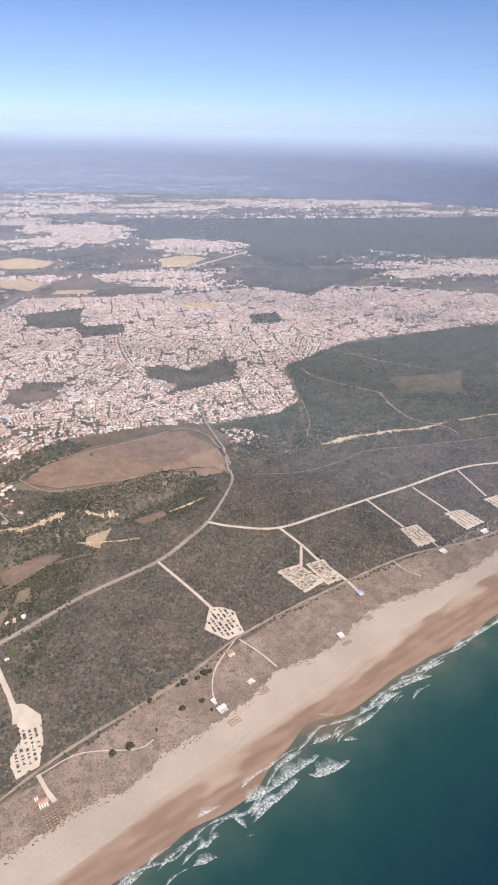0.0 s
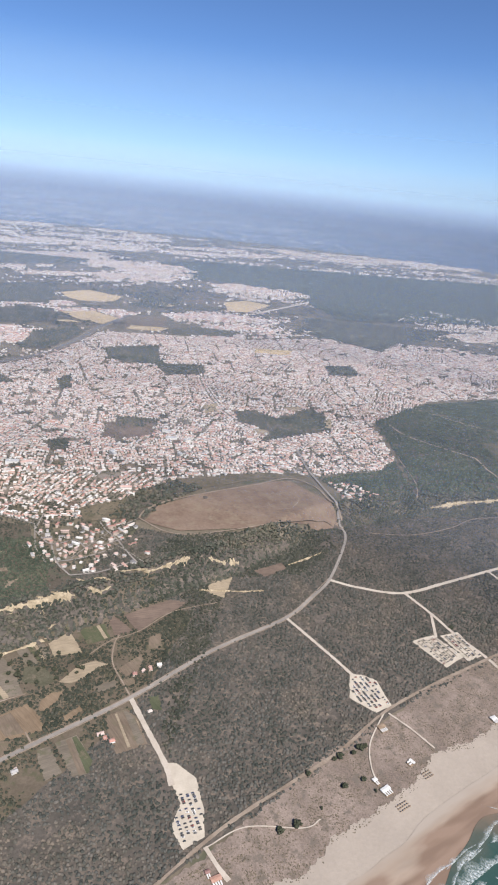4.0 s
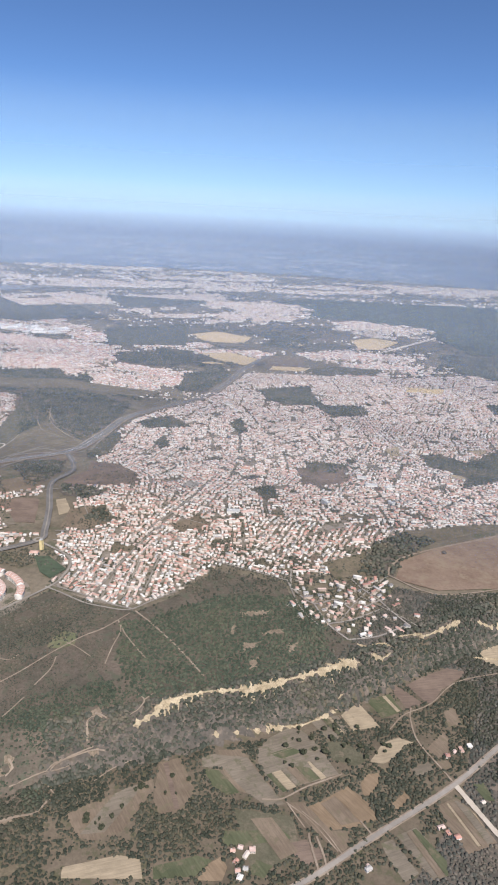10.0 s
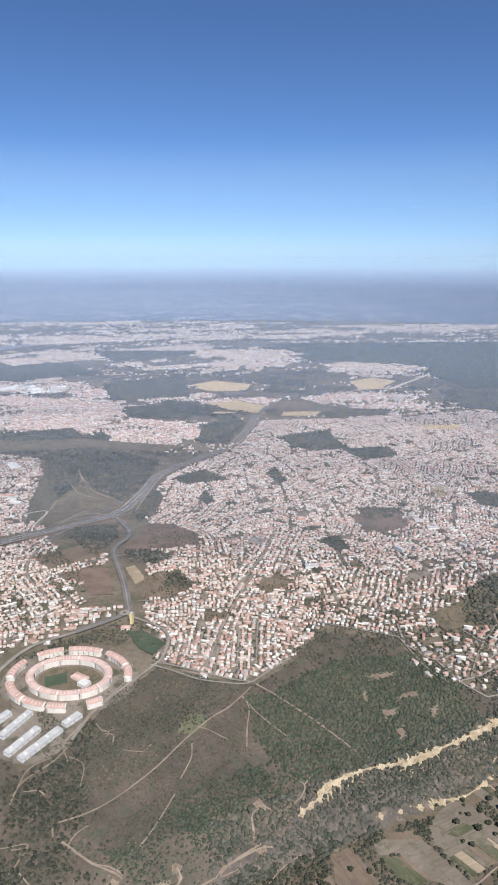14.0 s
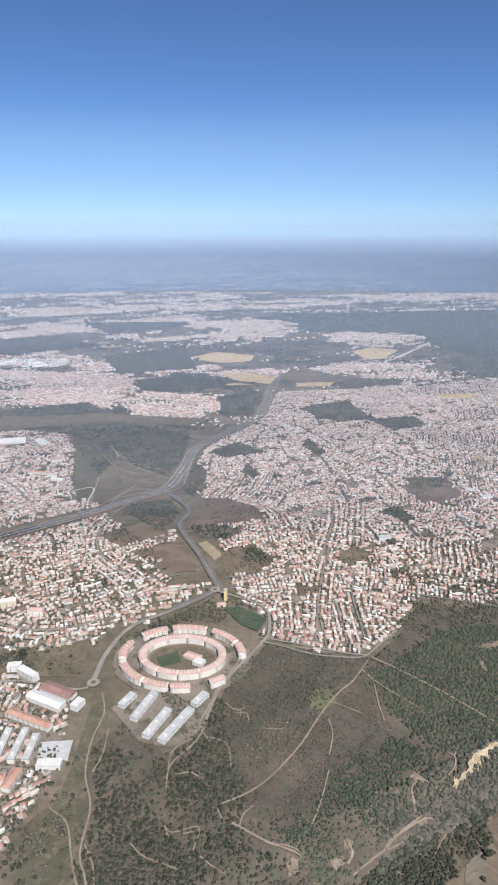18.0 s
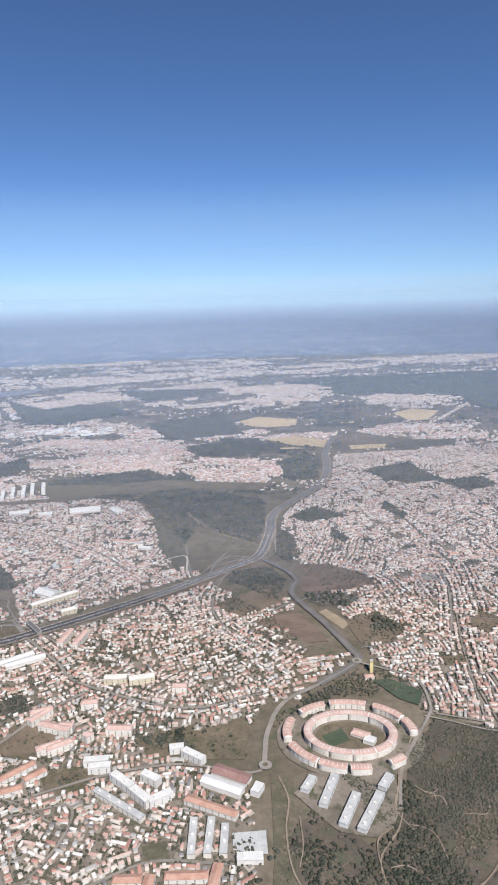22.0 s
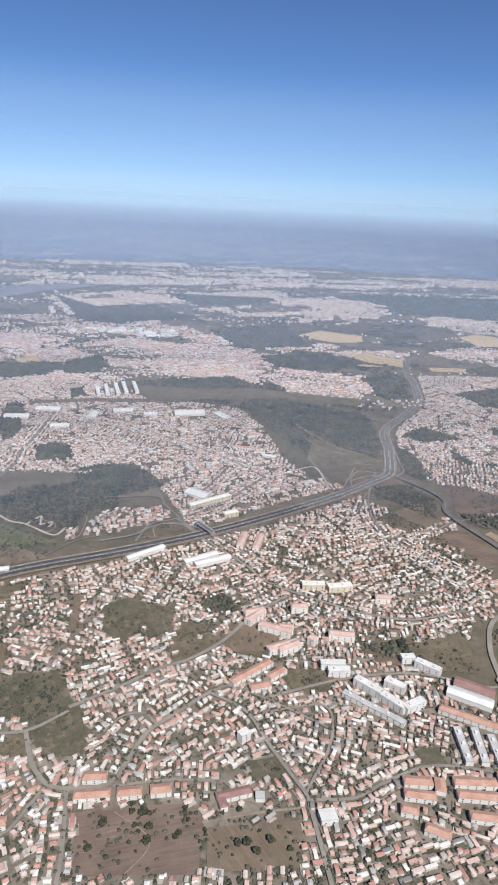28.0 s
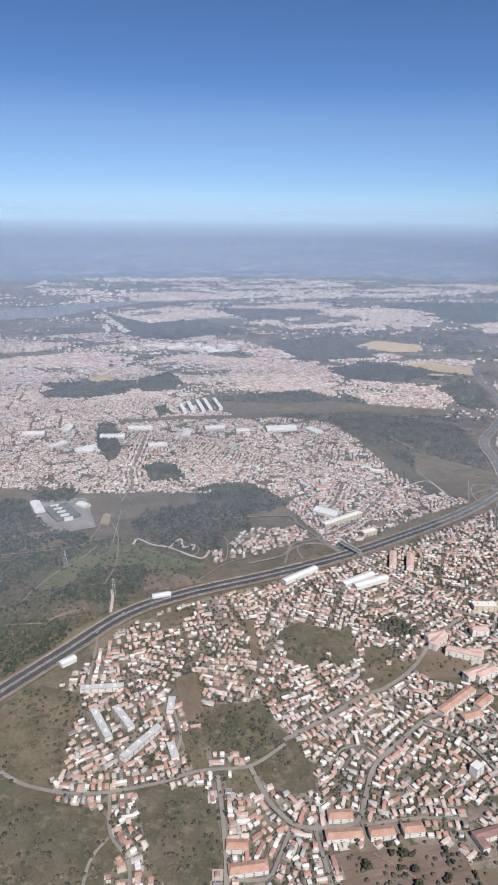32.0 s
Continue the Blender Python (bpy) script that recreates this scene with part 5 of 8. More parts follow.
for off in (-2.1, 2.1):
    ribbon("link_road", STREETS[0][0][:8], 2.9, M_MIDGREY, 1.15, "grey lane of the link road", "road", shift=off)

# sand cliffs
def cliff(points, width, label="ragged pale ochre sand cliff"):
    """Bare broken scarp: gullies cut into its upper edge, fans of sand at its foot."""
    c = smooth_line(points, 0.5)
    d = np.gradient(c, axis=0)
    d /= np.linalg.norm(d, axis=1)[:, None]
    nrm = np.column_stack([-d[:, 1], d[:, 0]])
    n = len(c)
    s = np.arange(n) * 0.5
    k = np.clip(np.minimum(s, s[-1] - s) / 5, 0.1, 1)

    def saw(period, q):
        u = (s + 1.3 * np.sin(s * 0.37 + q) + q * 7) / period
        return 1 - np.abs(u % 1 * 2 - 1) ** 0.7
    broad = np.clip(0.6 + 0.5 * np.sin(s * 0.105 + points[0][0]) + 0.4 * np.sin(s * 0.31 + 1) + 0.35 * np.sin(s * 0.83), 0.08, 1.35) * k
    up = width * broad * (0.12 + 0.5 * saw(3.1, 1.0) * (0.4 + 0.6 * saw(11.0, 2.0)) + 0.12 * rng.random(n))
    down = width * broad * (0.15 + 0.55 * saw(4.3, 3.0) * (0.3 + 0.7 * saw(9.0, 4.0)) + 0.12 * rng.random(n))
    gully = 0.5 * saw(2.1, 5.0) + 0.3 * rng.random(n)
    rows = [c + nrm * (up * 1.0)[:, None], c + nrm * (up * 0.75)[:, None], c + nrm * (up * 0.3)[:, None], c - nrm * (down * 0.15)[:, None], c - nrm * (down * 0.55)[:, None], c - nrm * down[:, None]]
    v = np.vstack(rows)
    high = np.concatenate([0.9 + 0 * s, 1.9 - 0.8 * gully, 1.7 - 1.0 * gully, 1.3 - 0.5 * gully, 1.0 - 0.3 * gully, 0.6 + 0 * s])
    z = ground_z(v[:, 0], v[:, 1]) + high + 0.15 * rng.random(len(v))
    i = np.arange(n - 1)
    f = np.vstack([np.column_stack([i + r * n + n, i + r * n + n + 1, i + r * n + 1, i + r * n]) for r in range(5)])
    LINES.append((c, width * 0.06))
    return tagged(new("sand_cliff", mesh_from("sand_cliff", np.column_stack([v, z]), f, M_CLIFF)), label, "cliff", "sand cliffs")


cliff([(-391, 343), (-380, 352), (-372, 360), (-352, 373), (-320, 389), (-290, 408), (-265, 424), (-245, 438)], 7.5)
LOWER = [(-342, 363), (-323, 372.5), (-300, 383.5), (-282, 390), (-258, 411)]
cliff(LOWER, 6.5)
LOWER_FOOT = [(x - 0.5, y + 1.5) for x, y in LOWER] + [(x + 4, y - 7) for x, y in LOWER[::-1]]
cliff([(-198, 482), (-180, 497), (-162, 512)], 4)
cliff([(-146, 522), (-130, 530), (-114, 540)], 4)
cliff([(-150, 497), (-130, 500), (-110, 503), (-92, 508)], 3)
cliff([(99, 704), (125, 714), (150, 723), (200, 738), (241, 750), (300, 780), (348, 806), (480, 850)], 4.2)
cliff([(-248, 452), (-241, 451), (-233, 456), (-222, 461)], 2.6, "small ochre scar in the wooded slope")
cliff([(-237, 447), (-228, 452), (-221, 459)], 2.6, "small ochre scar in the wooded slope")
cliff([(-262, 431), (-257, 431), (-247, 434)], 2.6, "small ochre scar in the wooded slope")
cliff([(-216, 470), (-197, 484)], 2.6, "small ochre scar in the wooded slope")
cliff([(-259, 416), (-255, 420)], 2.6, "small ochre scar in the wooded slope")
cliff([(-70, 555), (-52, 570), (-36, 585)], 3)
CLEARINGS = [[(-344, 472), (-324, 481), (-316, 480), (-324, 472), (-342, 465)], [(-338, 431), (-322, 438), (-323, 430), (-332, 423)], [(-323, 451), (-306, 458), (-303, 453), (-321, 446)], [(-301, 440), (-293, 444), (-295, 429), (-299, 430)], [(-327, 414), (-319, 420), (-321, 403), (-325, 405)], [(-348, 450), (-344, 455), (-344, 440), (-346, 441)], [(-419, 339), (-415, 344), (-409, 337), (-414, 334)], [(-416, 324), (-406, 330), (-404, 329), (-411, 325)], [(-492, 284), (-484, 289), (-485, 285), (-490, 282)], [(-468, 295), (-459, 300), (-457, 299), (-464, 294)], [(-483, 273), (-477, 277), (-476, 273), (-481, 270)], [(-492, 242), (-485, 247), (-476, 249), (-475, 245), (-485, 241), (-490, 238)], [(-460, 303), (-454, 305), (-455, 302), (-459, 301)], [(-456, 270), (-443, 279), (-439, 278), (-449, 269)]]
for poly in CLEARINGS:
    patch("sandy_clearing", poly, M_CLEAR, 0.75, 0.8, 1.3, 4, "bare sandy clearing between pines", "clearing")


# ---- buildings ----
M_GLASS, nt, b = mat("dark_window_glass", 0.15)
b.inputs["Base Color"].default_value = (0.05, 0.055, 0.06, 1)
b.inputs["Specular IOR Level"].default_value = 0.5
M_FLATS = earth("cream_render", (0.6, 0.56, 0.505), (0.68, 0.64, 0.585), 8, 1.0, amount=0.25)
M_CREAM = earth("cream_render", (0.5, 0.445, 0.33), (0.57, 0.51, 0.39), 8, 1.0, amount=0.25)
M_YELLOW = earth("yellow_render", (0.62, 0.5, 0.25), (0.68, 0.56, 0.3), 8, 1.0, amount=0.25)
M_GREYWALL = earth("grey_render", (0.5, 0.5, 0.49), (0.58, 0.58, 0.57), 8, 1.0, amount=0.25)
M_TERRA = earth("terracotta_roof", (0.37, 0.21, 0.155), (0.46, 0.29, 0.225), 5, 0.8, amount=0.4)
M_PINKROOF = earth("faded_tile_roof", (0.44, 0.295, 0.252), (0.54, 0.395, 0.345), 5, 0.8, amount=0.4)
M_PALETILE = earth("pale_terracotta_roof", (0.42, 0.26, 0.215), (0.51, 0.36, 0.305), 5, 0.8, amount=0.4)
M_DARKROOF = earth("dark_red_roof", (0.23, 0.135, 0.12), (0.29, 0.18, 0.16), 5, 0.8, amount=0.3)
M_GREYROOF = earth("grey_flat_roof", (0.38, 0.38, 0.38), (0.48, 0.48, 0.47), 6, 1.0, amount=0.35)
M_METAL = earth("pale_sheet_roof", (0.54, 0.53, 0.51), (0.64, 0.63, 0.605), 10, 0.8, amount=0.3, stretch=(0.2, 2, 1), rough=0.5)
M_BLUE = earth("blue_canvas", (0.2, 0.26, 0.5), (0.28, 0.34, 0.6), 3, 0.5, amount=0.2)
M_WOOD = earth("weathered_wood", (0.22, 0.16, 0.11), (0.32, 0.24, 0.17), 3, 0.4, amount=0.4)


def part(name, data, parent, material=None, label=""):
    """A mesh object under a thing or a part."""
    if isinstance(data, bmesh.types.BMesh):
        me = bpy.data.meshes.new(name)
        data.to_mesh(me)
        data.free()
        data = me
    if material and not data.materials:
        data.materials.append(material)
    ob = new(name, data)
    ob.parent = parent
    return tagged(ob, label)


def box(x0, y0, z0, x1, y1, z1, bm=None):
    bm = bm or bmesh.new()
    v = [bm.verts.new(p) for p in ((x0, y0, z0), (x1, y0, z0), (x1, y1, z0), (x0, y1, z0), (x0, y0, z1), (x1, y0, z1), (x1, y1, z1), (x0, y1, z1))]
    for f in ((0, 3, 2, 1), (4, 5, 6, 7), (0, 1, 5, 4), (1, 2, 6, 5), (2, 3, 7, 6), (3, 0, 4, 7)):
        bm.faces.new([v[i] for i in f])
    return bm


def hip_roof(l, w, z, rise, hip=0.5, over=0.25, thick=0.15):
    """A tiled roof with eaves; hip 1 is a gable."""
    a, b_, k = l / 2 + over, w / 2 + over, (l / 2 + over) - (1 - hip) * w / 2
    bm = box(-a, -b_, z - thick, a, b_, z)
    bm.faces.ensure_lookup_table()
    bmesh.ops.delete(bm, geom=[f for f in bm.faces if f.normal.z > 0.5 or f.calc_center_median().z > z - 1e-4], context="FACES_ONLY")
    top = sorted([v for v in bm.verts if v.co.z > z - 1e-4], key=lambda v: math.atan2(v.co.y, v.co.x))
    r = [bm.verts.new((-k, 0, z + rise)), bm.verts.new((k, 0, z + rise))]
    c = {(x > 0, y > 0): v for v in top for x, y in [(v.co.x, v.co.y)]}
    ll, rl, rh, lh = c[(False, False)], c[(True, False)], c[(True, True)], c[(False, True)]
    for f in ((ll, rl, r[1], r[0]), (rh, lh, r[0], r[1]), (rl, rh, r[1]), (lh, ll, r[0])):
        bm.faces.new(f)
    bmesh.ops.recalc_face_normals(bm, faces=bm.faces)
    return bm


def flat_roof(l, w, z, wall=0.35):
    """A flat roof behind a parapet."""
    bm = box(-l / 2 - 0.08, -w / 2 - 0.08, z - 0.1, l / 2 + 0.08, w / 2 + 0.08, z + wall)
    bm.faces.ensure_lookup_table()
    top = [f for f in bm.faces if f.calc_center_median().z > z + wall - 1e-4]
    bmesh.ops.inset_region(bm, faces=top, thickness=0.25)
    bmesh.ops.translate(bm, verts=list({v for f in top for v in f.verts}), vec=(0, 0, -wall * 0.8))
    return bm


WINDOW_MESH = {}


def window_mesh(w, h):
    """A dark pane in a proud frame, facing +y, shared by all windows of its size."""
    if (w, h) not in WINDOW_MESH:
        bm = box(-w / 2, -0.03, 0, w / 2, 0.05, h)
        bm.faces.ensure_lookup_table()
        front = [f for f in bm.faces if f.normal.y > 0.5 or f.calc_center_median().y > 0.049]
        bmesh.ops.inset_region(bm, faces=front, thickness=0.05)
        bmesh.ops.translate(bm, verts=list({v for f in front for v in f.verts}), vec=(0, -0.04, 0))
        me = bpy.data.meshes.new("window")
        bm.to_mesh(me)
        bm.free()
        me.materials.append(M_GLASS)
        WINDOW_MESH[(w, h)] = me
    return WINDOW_MESH[(w, h)]


def windows(parent, l, w, height, storey=1.5, pitch=4.4, ends=True, size=(0.7, 0.7)):
    """Rows of windows on a block's long sides and ends."""
    me = window_mesh(*size)
    turn = parent.matrix_basis.to_euler().z
    for k in range(max(1, int(height / storey))):
        z = 0.3 + k * storey
        n = max(1, int(l / pitch))
        for i in range(n):
            x = -l / 2 + (i + 0.5) * l / n
            for y, t in ((w / 2, 0), (-w / 2, 180)):
                if math.cos(turn) * (1 if t == 0 else -1) > 0.3:
                    continue      # plain rear walls
                o = part("window", me, parent)
                o.matrix_basis = pose(x, y, z, 0, 0, t)
        if ends and w > 5.8:
            for x, t in ((l / 2, -90), (-l / 2, 90)):
                o = part("window", me, parent)
                o.matrix_basis = pose(x, 0, z, 0, 0, t)


def rect(x, y, l, w, a):
    c, s = math.cos(radians(a)), math.sin(radians(a))
    return [(x + i * l / 2 * c - j * w / 2 * s, y + i * l / 2 * s + j * w / 2 * c) for i, j in ((-1, -1), (1, -1), (1, 1), (-1, 1))]


def block(x, y, l, a, w=6.0, h=4.8, kind="hip", wall=None, roof=None, label="", name="apartment_block", category="building", panes=True, group="", pitch=4.4):
    """A block of flats, a terrace or a hall: walls, roof, windows."""
    KEEP_OUT.append(rect(x, y, l + 4, w + 4, a))
    root = new(name)
    root.matrix_basis = pose(x, y, float(ground_z(x, y)) + 0.05 + 0.02 * (len(KEEP_OUT) % 9), 0, 0, a)
    part("wall", box(-l / 2, -w / 2, -0.8, l / 2, w / 2, h), root, wall or M_WHITE)
    if kind == "hip":
        part("roof", hip_roof(l, w, h, w * 0.2), root, roof or M_TERRA)
    elif kind == "gable":
        part("roof", hip_roof(l, w, h, w * 0.16, 1.0), root, roof or M_METAL)
    else:
        part("roof", flat_roof(l, w, h), root, roof or M_GREYROOF)
        if l > 9:
            for i in range(int(l // 9)):
                part("stair_head", box(-l / 2 + 4.5 + i * 9 - 0.9, -0.9, h, -l / 2 + 4.5 + i * 9 + 0.9, 0.9, h + 1.0), root, M_WHITE)
    if panes:
        windows(root, l, w, h, pitch=pitch)
    return tagged(root, label or "pale block of flats with a tiled roof", category, group)


def arc_block(cx, cy, rx, ry, a0, a1, depth, h, roof_mat, label, group, wall=None):
    """A curved block of flats on an ellipse, with a pitched tile roof."""
    t = np.radians(np.linspace(a0, a1, 7))
    c = np.column_stack([cx + rx * np.cos(t), cy + ry * np.sin(t)])
    d = np.gradient(c, axis=0)
    d /= np.linalg.norm(d, axis=1)[:, None]
    nrm = np.column_stack([d[:, 1], -d[:, 0]])
    mid = c.mean(axis=0)
    z0 = float(ground_z(*mid))
    KEEP_OUT.append([tuple(p) for p in np.vstack([c + nrm * depth, (c - nrm * depth)[::-1]])])
    root = new("apartment_block")
    root.location = (mid[0], mid[1], z0)
    n = len(c)
    o, i_ = c + nrm * depth / 2 - mid, c - nrm * depth / 2 - mid
    v = np.vstack([np.column_stack([p, np.full(n, z)]) for p, z in ((o, -0.8), (i_, -0.8), (o, h), (i_, h))])
    k = np.arange(n - 1)
    f = np.vstack([np.column_stack([k, k + 1, k + 1 + 2 * n, k + 2 * n]), np.column_stack([k + 1 + n, k + n, k + 3 * n, k + 1 + 3 * n]), [[0, 2 * n, 3 * n, n], [n - 1, 2 * n - 1, 4 * n - 1, 3 * n - 1]]])
    part("wall", mesh_from("wall", v, f, wall or M_FLATS), root)
    eo, ei, rg = c + nrm * (depth / 2 + 0.3) - mid, c - nrm * (depth / 2 + 0.3) - mid, c - mid
    v = np.vstack([np.column_stack([eo, np.full(n, h)]), np.column_stack([rg, np.full(n, h + depth * 0.22)]), np.column_stack([ei, np.full(n, h)])])
    f = np.vstack([np.column_stack([k, k + 1, k + 1 + n, k + n]), np.column_stack([k + n, k + n + 1, k + 2 * n + 1, k + 2 * n]), [[0, n, 2 * n, 2 * n], [n - 1, 3 * n - 1, 2 * n - 1, 2 * n - 1]]])
    part("roof", mesh_from("roof", v, f[:-2], roof_mat), root)
    for q in range(n):
        u = np.array([nrm[q][0], nrm[q][1]]) * (depth / 2 + 0.34)
        e_ = d[q] * 0.16
        p4 = [c[q] - mid + s1 * u * k1 + s2 * e_ for s1, k1, s2 in ((-1, 1, -1), (1, 1, -1), (1, 1, 1), (-1, 1, 1))]
        v_ = [(p[0], p[1], h - 0.1) for p in p4] + [(p[0], p[1], h + depth * 0.24) for p in ((p4[0] + p4[1]) / 2, (p4[2] + p4[3]) / 2)]
        part("party_wall", mesh_from("party_wall", v_, [(0, 1, 4), (3, 5, 2), (1, 2, 5), (1, 5, 4), (0, 4, 5), (0, 5, 3)], M_WHITE), root)
    me = window_mesh(0.7, 0.7)
    for s in range(int(h / 1.5)):
        for q in range(n - 1):
            m_ = (c[q] + c[q + 1]) / 2 - mid
            nq = nrm[q] + nrm[q + 1]
            nq /= np.linalg.norm(nq)
            seg = np.linalg.norm(c[q + 1] - c[q])
            for side in (1, -1):
                if nq[1] * side > 0.25:
                    continue      # plain rear walls
                for off in ((-0.22, 0.22) if seg > 3.4 else (0,)):
                    p = m_ + nq * side * (depth / 2 * 0.995) + d[q] * off * seg
                    w_ = part("window", me, root)
                    w_.matrix_basis = pose(p[0], p[1], 0.3 + s * 1.5, 0, 0, math.degrees(math.atan2(nq[1] * side, nq[0] * side)) - 90)
    return tagged(root, label, "building", group)


# ring of flats round an oval court
RX, RY = -571.5, 441.0
patch("ring_ground", [(RX + 53 * math.cos(a), RY + 42 * math.sin(a)) for a in np.linspace(0, 6.2, 40)], M_TOWN, 0.5, 4, 0.6, 10, "grey paved ground round the ring of flats", "pavement")
patch("court_lawn", [(RX + 25 * math.cos(a), RY + 17 * math.sin(a)) for a in np.linspace(0, 6.2, 30)], M_GRASS, 0.75, 3, 0.3, 8, "dry lawn of the oval court", "lawn")
patch("sports_court", [(-592, 441), (-577, 450), (-572, 437), (-586, 429)], M_PITCH, 0.9, 4, 0, 8, "green sports court inside the ring", "court", "")
KEEP_OUT.append([(RX + 57 * math.cos(a), RY + 46 * math.sin(a)) for a in np.linspace(0, 6.2, 30)])
for i in range(12):
    arc_block(RX, RY, 30.5, 22, i * 30 + 0.6, i * 30 + 29.4, 5.4, 5.8, M_PINKROOF, "curved cream block of flats in the inner ring, terracotta roof", "inner ring of flats")
for a0, a1 in ((72, 107), (113, 141), (158, 192), (203, 238), (240, 264), (267, 284), (303, 318), (31, 64), (4, 27)):
    arc_block(RX, RY, 45.5, 35.5, a0, a1, 5.8, 5.2, M_PALETILE, "curved cream block of flats in the outer ring, terracotta roof", "outer ring of flats")
block(-564, 443, 13, -25, 7, 2.6, "hip", M_WHITE, M_PINKROOF, "low white school inside the oval court", "school", panes=False)
block(-558, 436, 8, -25, 7, 3.2, "flat", M_WHITE, M_METAL, "white school hall inside the oval court", "school", panes=False)
patch("football_pitch", [(-547, 512), (-534, 515), (-509, 498), (-516, 480), (-530, 488)], M_PITCH, 0.8, 4, 0, 10, "dull green football pitch", "pitch", "")
KEEP_OUT.append([(-552, 515), (-534, 520), (-504, 500), (-514, 476), (-535, 485)])
block(-547, 526, 3.0, 80, 2.6, 10.5, "flat", M_YELLOW, M_GREYROOF, "tall narrow yellow tower block", "tower_block", pitch=2.0)
block(-550, 517, 8, 10, 5, 2.0, "hip", M_FLATS, M_PALETILE, "low building with a pale roof beside the pitch", "low_building", panes=False)
for x, y, l, a in ((-602, 392, 14, 65), (-589, 387, 28, 71), (-577, 372, 28, 68), (-564, 371, 34, 64), (-552, 396, 14, 60)):
    block(x, y, l, a, 5.6, 3.4, "flat", M_GREYWALL, M_GREYROOF, "long grey white terrace with a flat roof", "terrace", group="terraces below the ring", pitch=4.2)
field([(-612, 385), (-600, 404), (-545, 400), (-546, 372), (-560, 352), (-585, 356)], M_TOWN, "grey paved yards between the terraces", "paved_yard", 0.7, 0.5, category="yard")
# flats, terraces and halls west of the ring
for x, y, l, a in ((-747, 406, 17, 8), (-724, 388, 20, -36), (-709, 376, 18, -39), (-696, 375, 16, 35), (-694, 421, 10, 12), (-681, 414, 18, -30), (-743, 400, 15, 8), (-706, 392, 14, -27)):
    block(x, y, l, a, 5.6, 5.2, "flat", M_WHITE, M_METAL, "white block of flats with balconies and a flat roof", group="white flats")
for x, y, l, a in ((-785, 418, 18, 32), (-740, 439, 19, 2), (-806, 457, 17, 26), (-781, 441, 11, 2), (-772, 469, 13, 11), (-761, 431, 6, -34), (-789, 439, 25, -14), (-805, 452, 19, 56), (-778, 419, 18, 35), (-705, 493, 12, 2), (-828, 571, 26, 85), (-813, 568, 26, 84)):
    block(x, y, l, a, 6, 5.6, "hip", M_FLATS, M_PINKROOF, "cream block of flats with a faded tile roof", group="cream flats")
for x, y, l, a in ((-761, 504, 19, 7), (-739, 505, 21, 17)):
    block(x, y, l, a, 7, 5, "flat", M_CREAM, M_FLATS, "yellow cream block of flats", group="yellow flats")
for x, y, l, a in ((-670, 320, 24, 5), (-670, 311, 23, 2), (-668, 298, 19, 0), (-702, 316, 16, 5), (-702, 307, 17, -1), (-690, 315, 9, -94), (-654, 321, 15, -96), (-709, 297, 9, -5), (-696, 286, 13, -17), (-802, 391, 35, 46), (-785, 392, 15, 47), (-795, 378, 14, 25), (-876, 283, 19, 12), (-857, 287, 13, 14),
                   (-841, 291, 11, 15), (-878, 294, 13, 10), (-922, 259, 19, 16), (-929, 270, 11, 8), (-663, 370, 36, -20), (-856, 893, 40, -6)):
    block(x, y, l, a, 5.6, 3.4, "hip", M_WHITE, M_TERRA, "white terrace with an orange tile roof", "terrace", group="tiled terraces", pitch=4.2)
for x, y, l, a in ((-671, 347, 27, -85), (-661, 348, 27, -88), (-652, 346, 22, -87), (-722, 370, 43, -31), (-1024, 340, 28, -51), (-1012, 347, 22, -46), (-995, 329, 31, 61), (-975, 325, 12, -62), (-985, 362, 12, 96), (-1034, 371, 28, 13)):
    block(x, y, l, a, 4.6, 3.0, "flat", M_FLATS, M_GREYROOF, "pale terrace of narrow houses with flat grey roofs", "terrace", group="white terraces", pitch=4.2)
block(-658, 388, 29, -22, 8, 3.6, "gable", M_WHITE, M_METAL, "long white market hall with a pale sheet roof", "market_hall", panes=False)
block(-653, 398, 26, -22, 9, 3.4, "gable", M_WHITE, M_DARKROOF, "market hall with a brown sheet roof", "market_hall", panes=False)
block(-635, 386, 9, 68, 6, 3.8, "flat", M_WHITE, M_METAL, "white end building of the market", "market_hall", panes=False)
block(-636, 334, 15, 5, 6, 3.0, "flat", M_WHITE, M_METAL, "white low hall beside a grey yard", "hall", panes=False)
field([(-648, 352), (-628, 355), (-626, 338), (-646, 340)], M_GREYROOF, "grey paved sports yard", "paved_yard", 0.7, 0.2, category="yard")
block(-801, 334, 6.5, 44, 5, 6, "flat", M_WHITE, M_METAL, "white tower house with a flat roof", "tower_house")
block(-802, 294, 19, 23, 5, 3.4, "hip", M_WHITE, M_DARKROOF, "white building with a dark red roof", "long_building")
block(-807, 287, 6, 113, 4, 3.6, "hip", M_WHITE, M_DARKROOF, "white gable end with a dark red roof", "long_building")
block(-788, 295, 5, 8, 4.5, 2.8, "flat", M_WHITE, M_GREYROOF, "small white garage with a flat roof", "garage", panes=False)
block(-752, 287, 9, 17, 7, 4.0, "flat", M_WHITE, M_METAL, "white stepped building with flat roofs", "stepped_building")
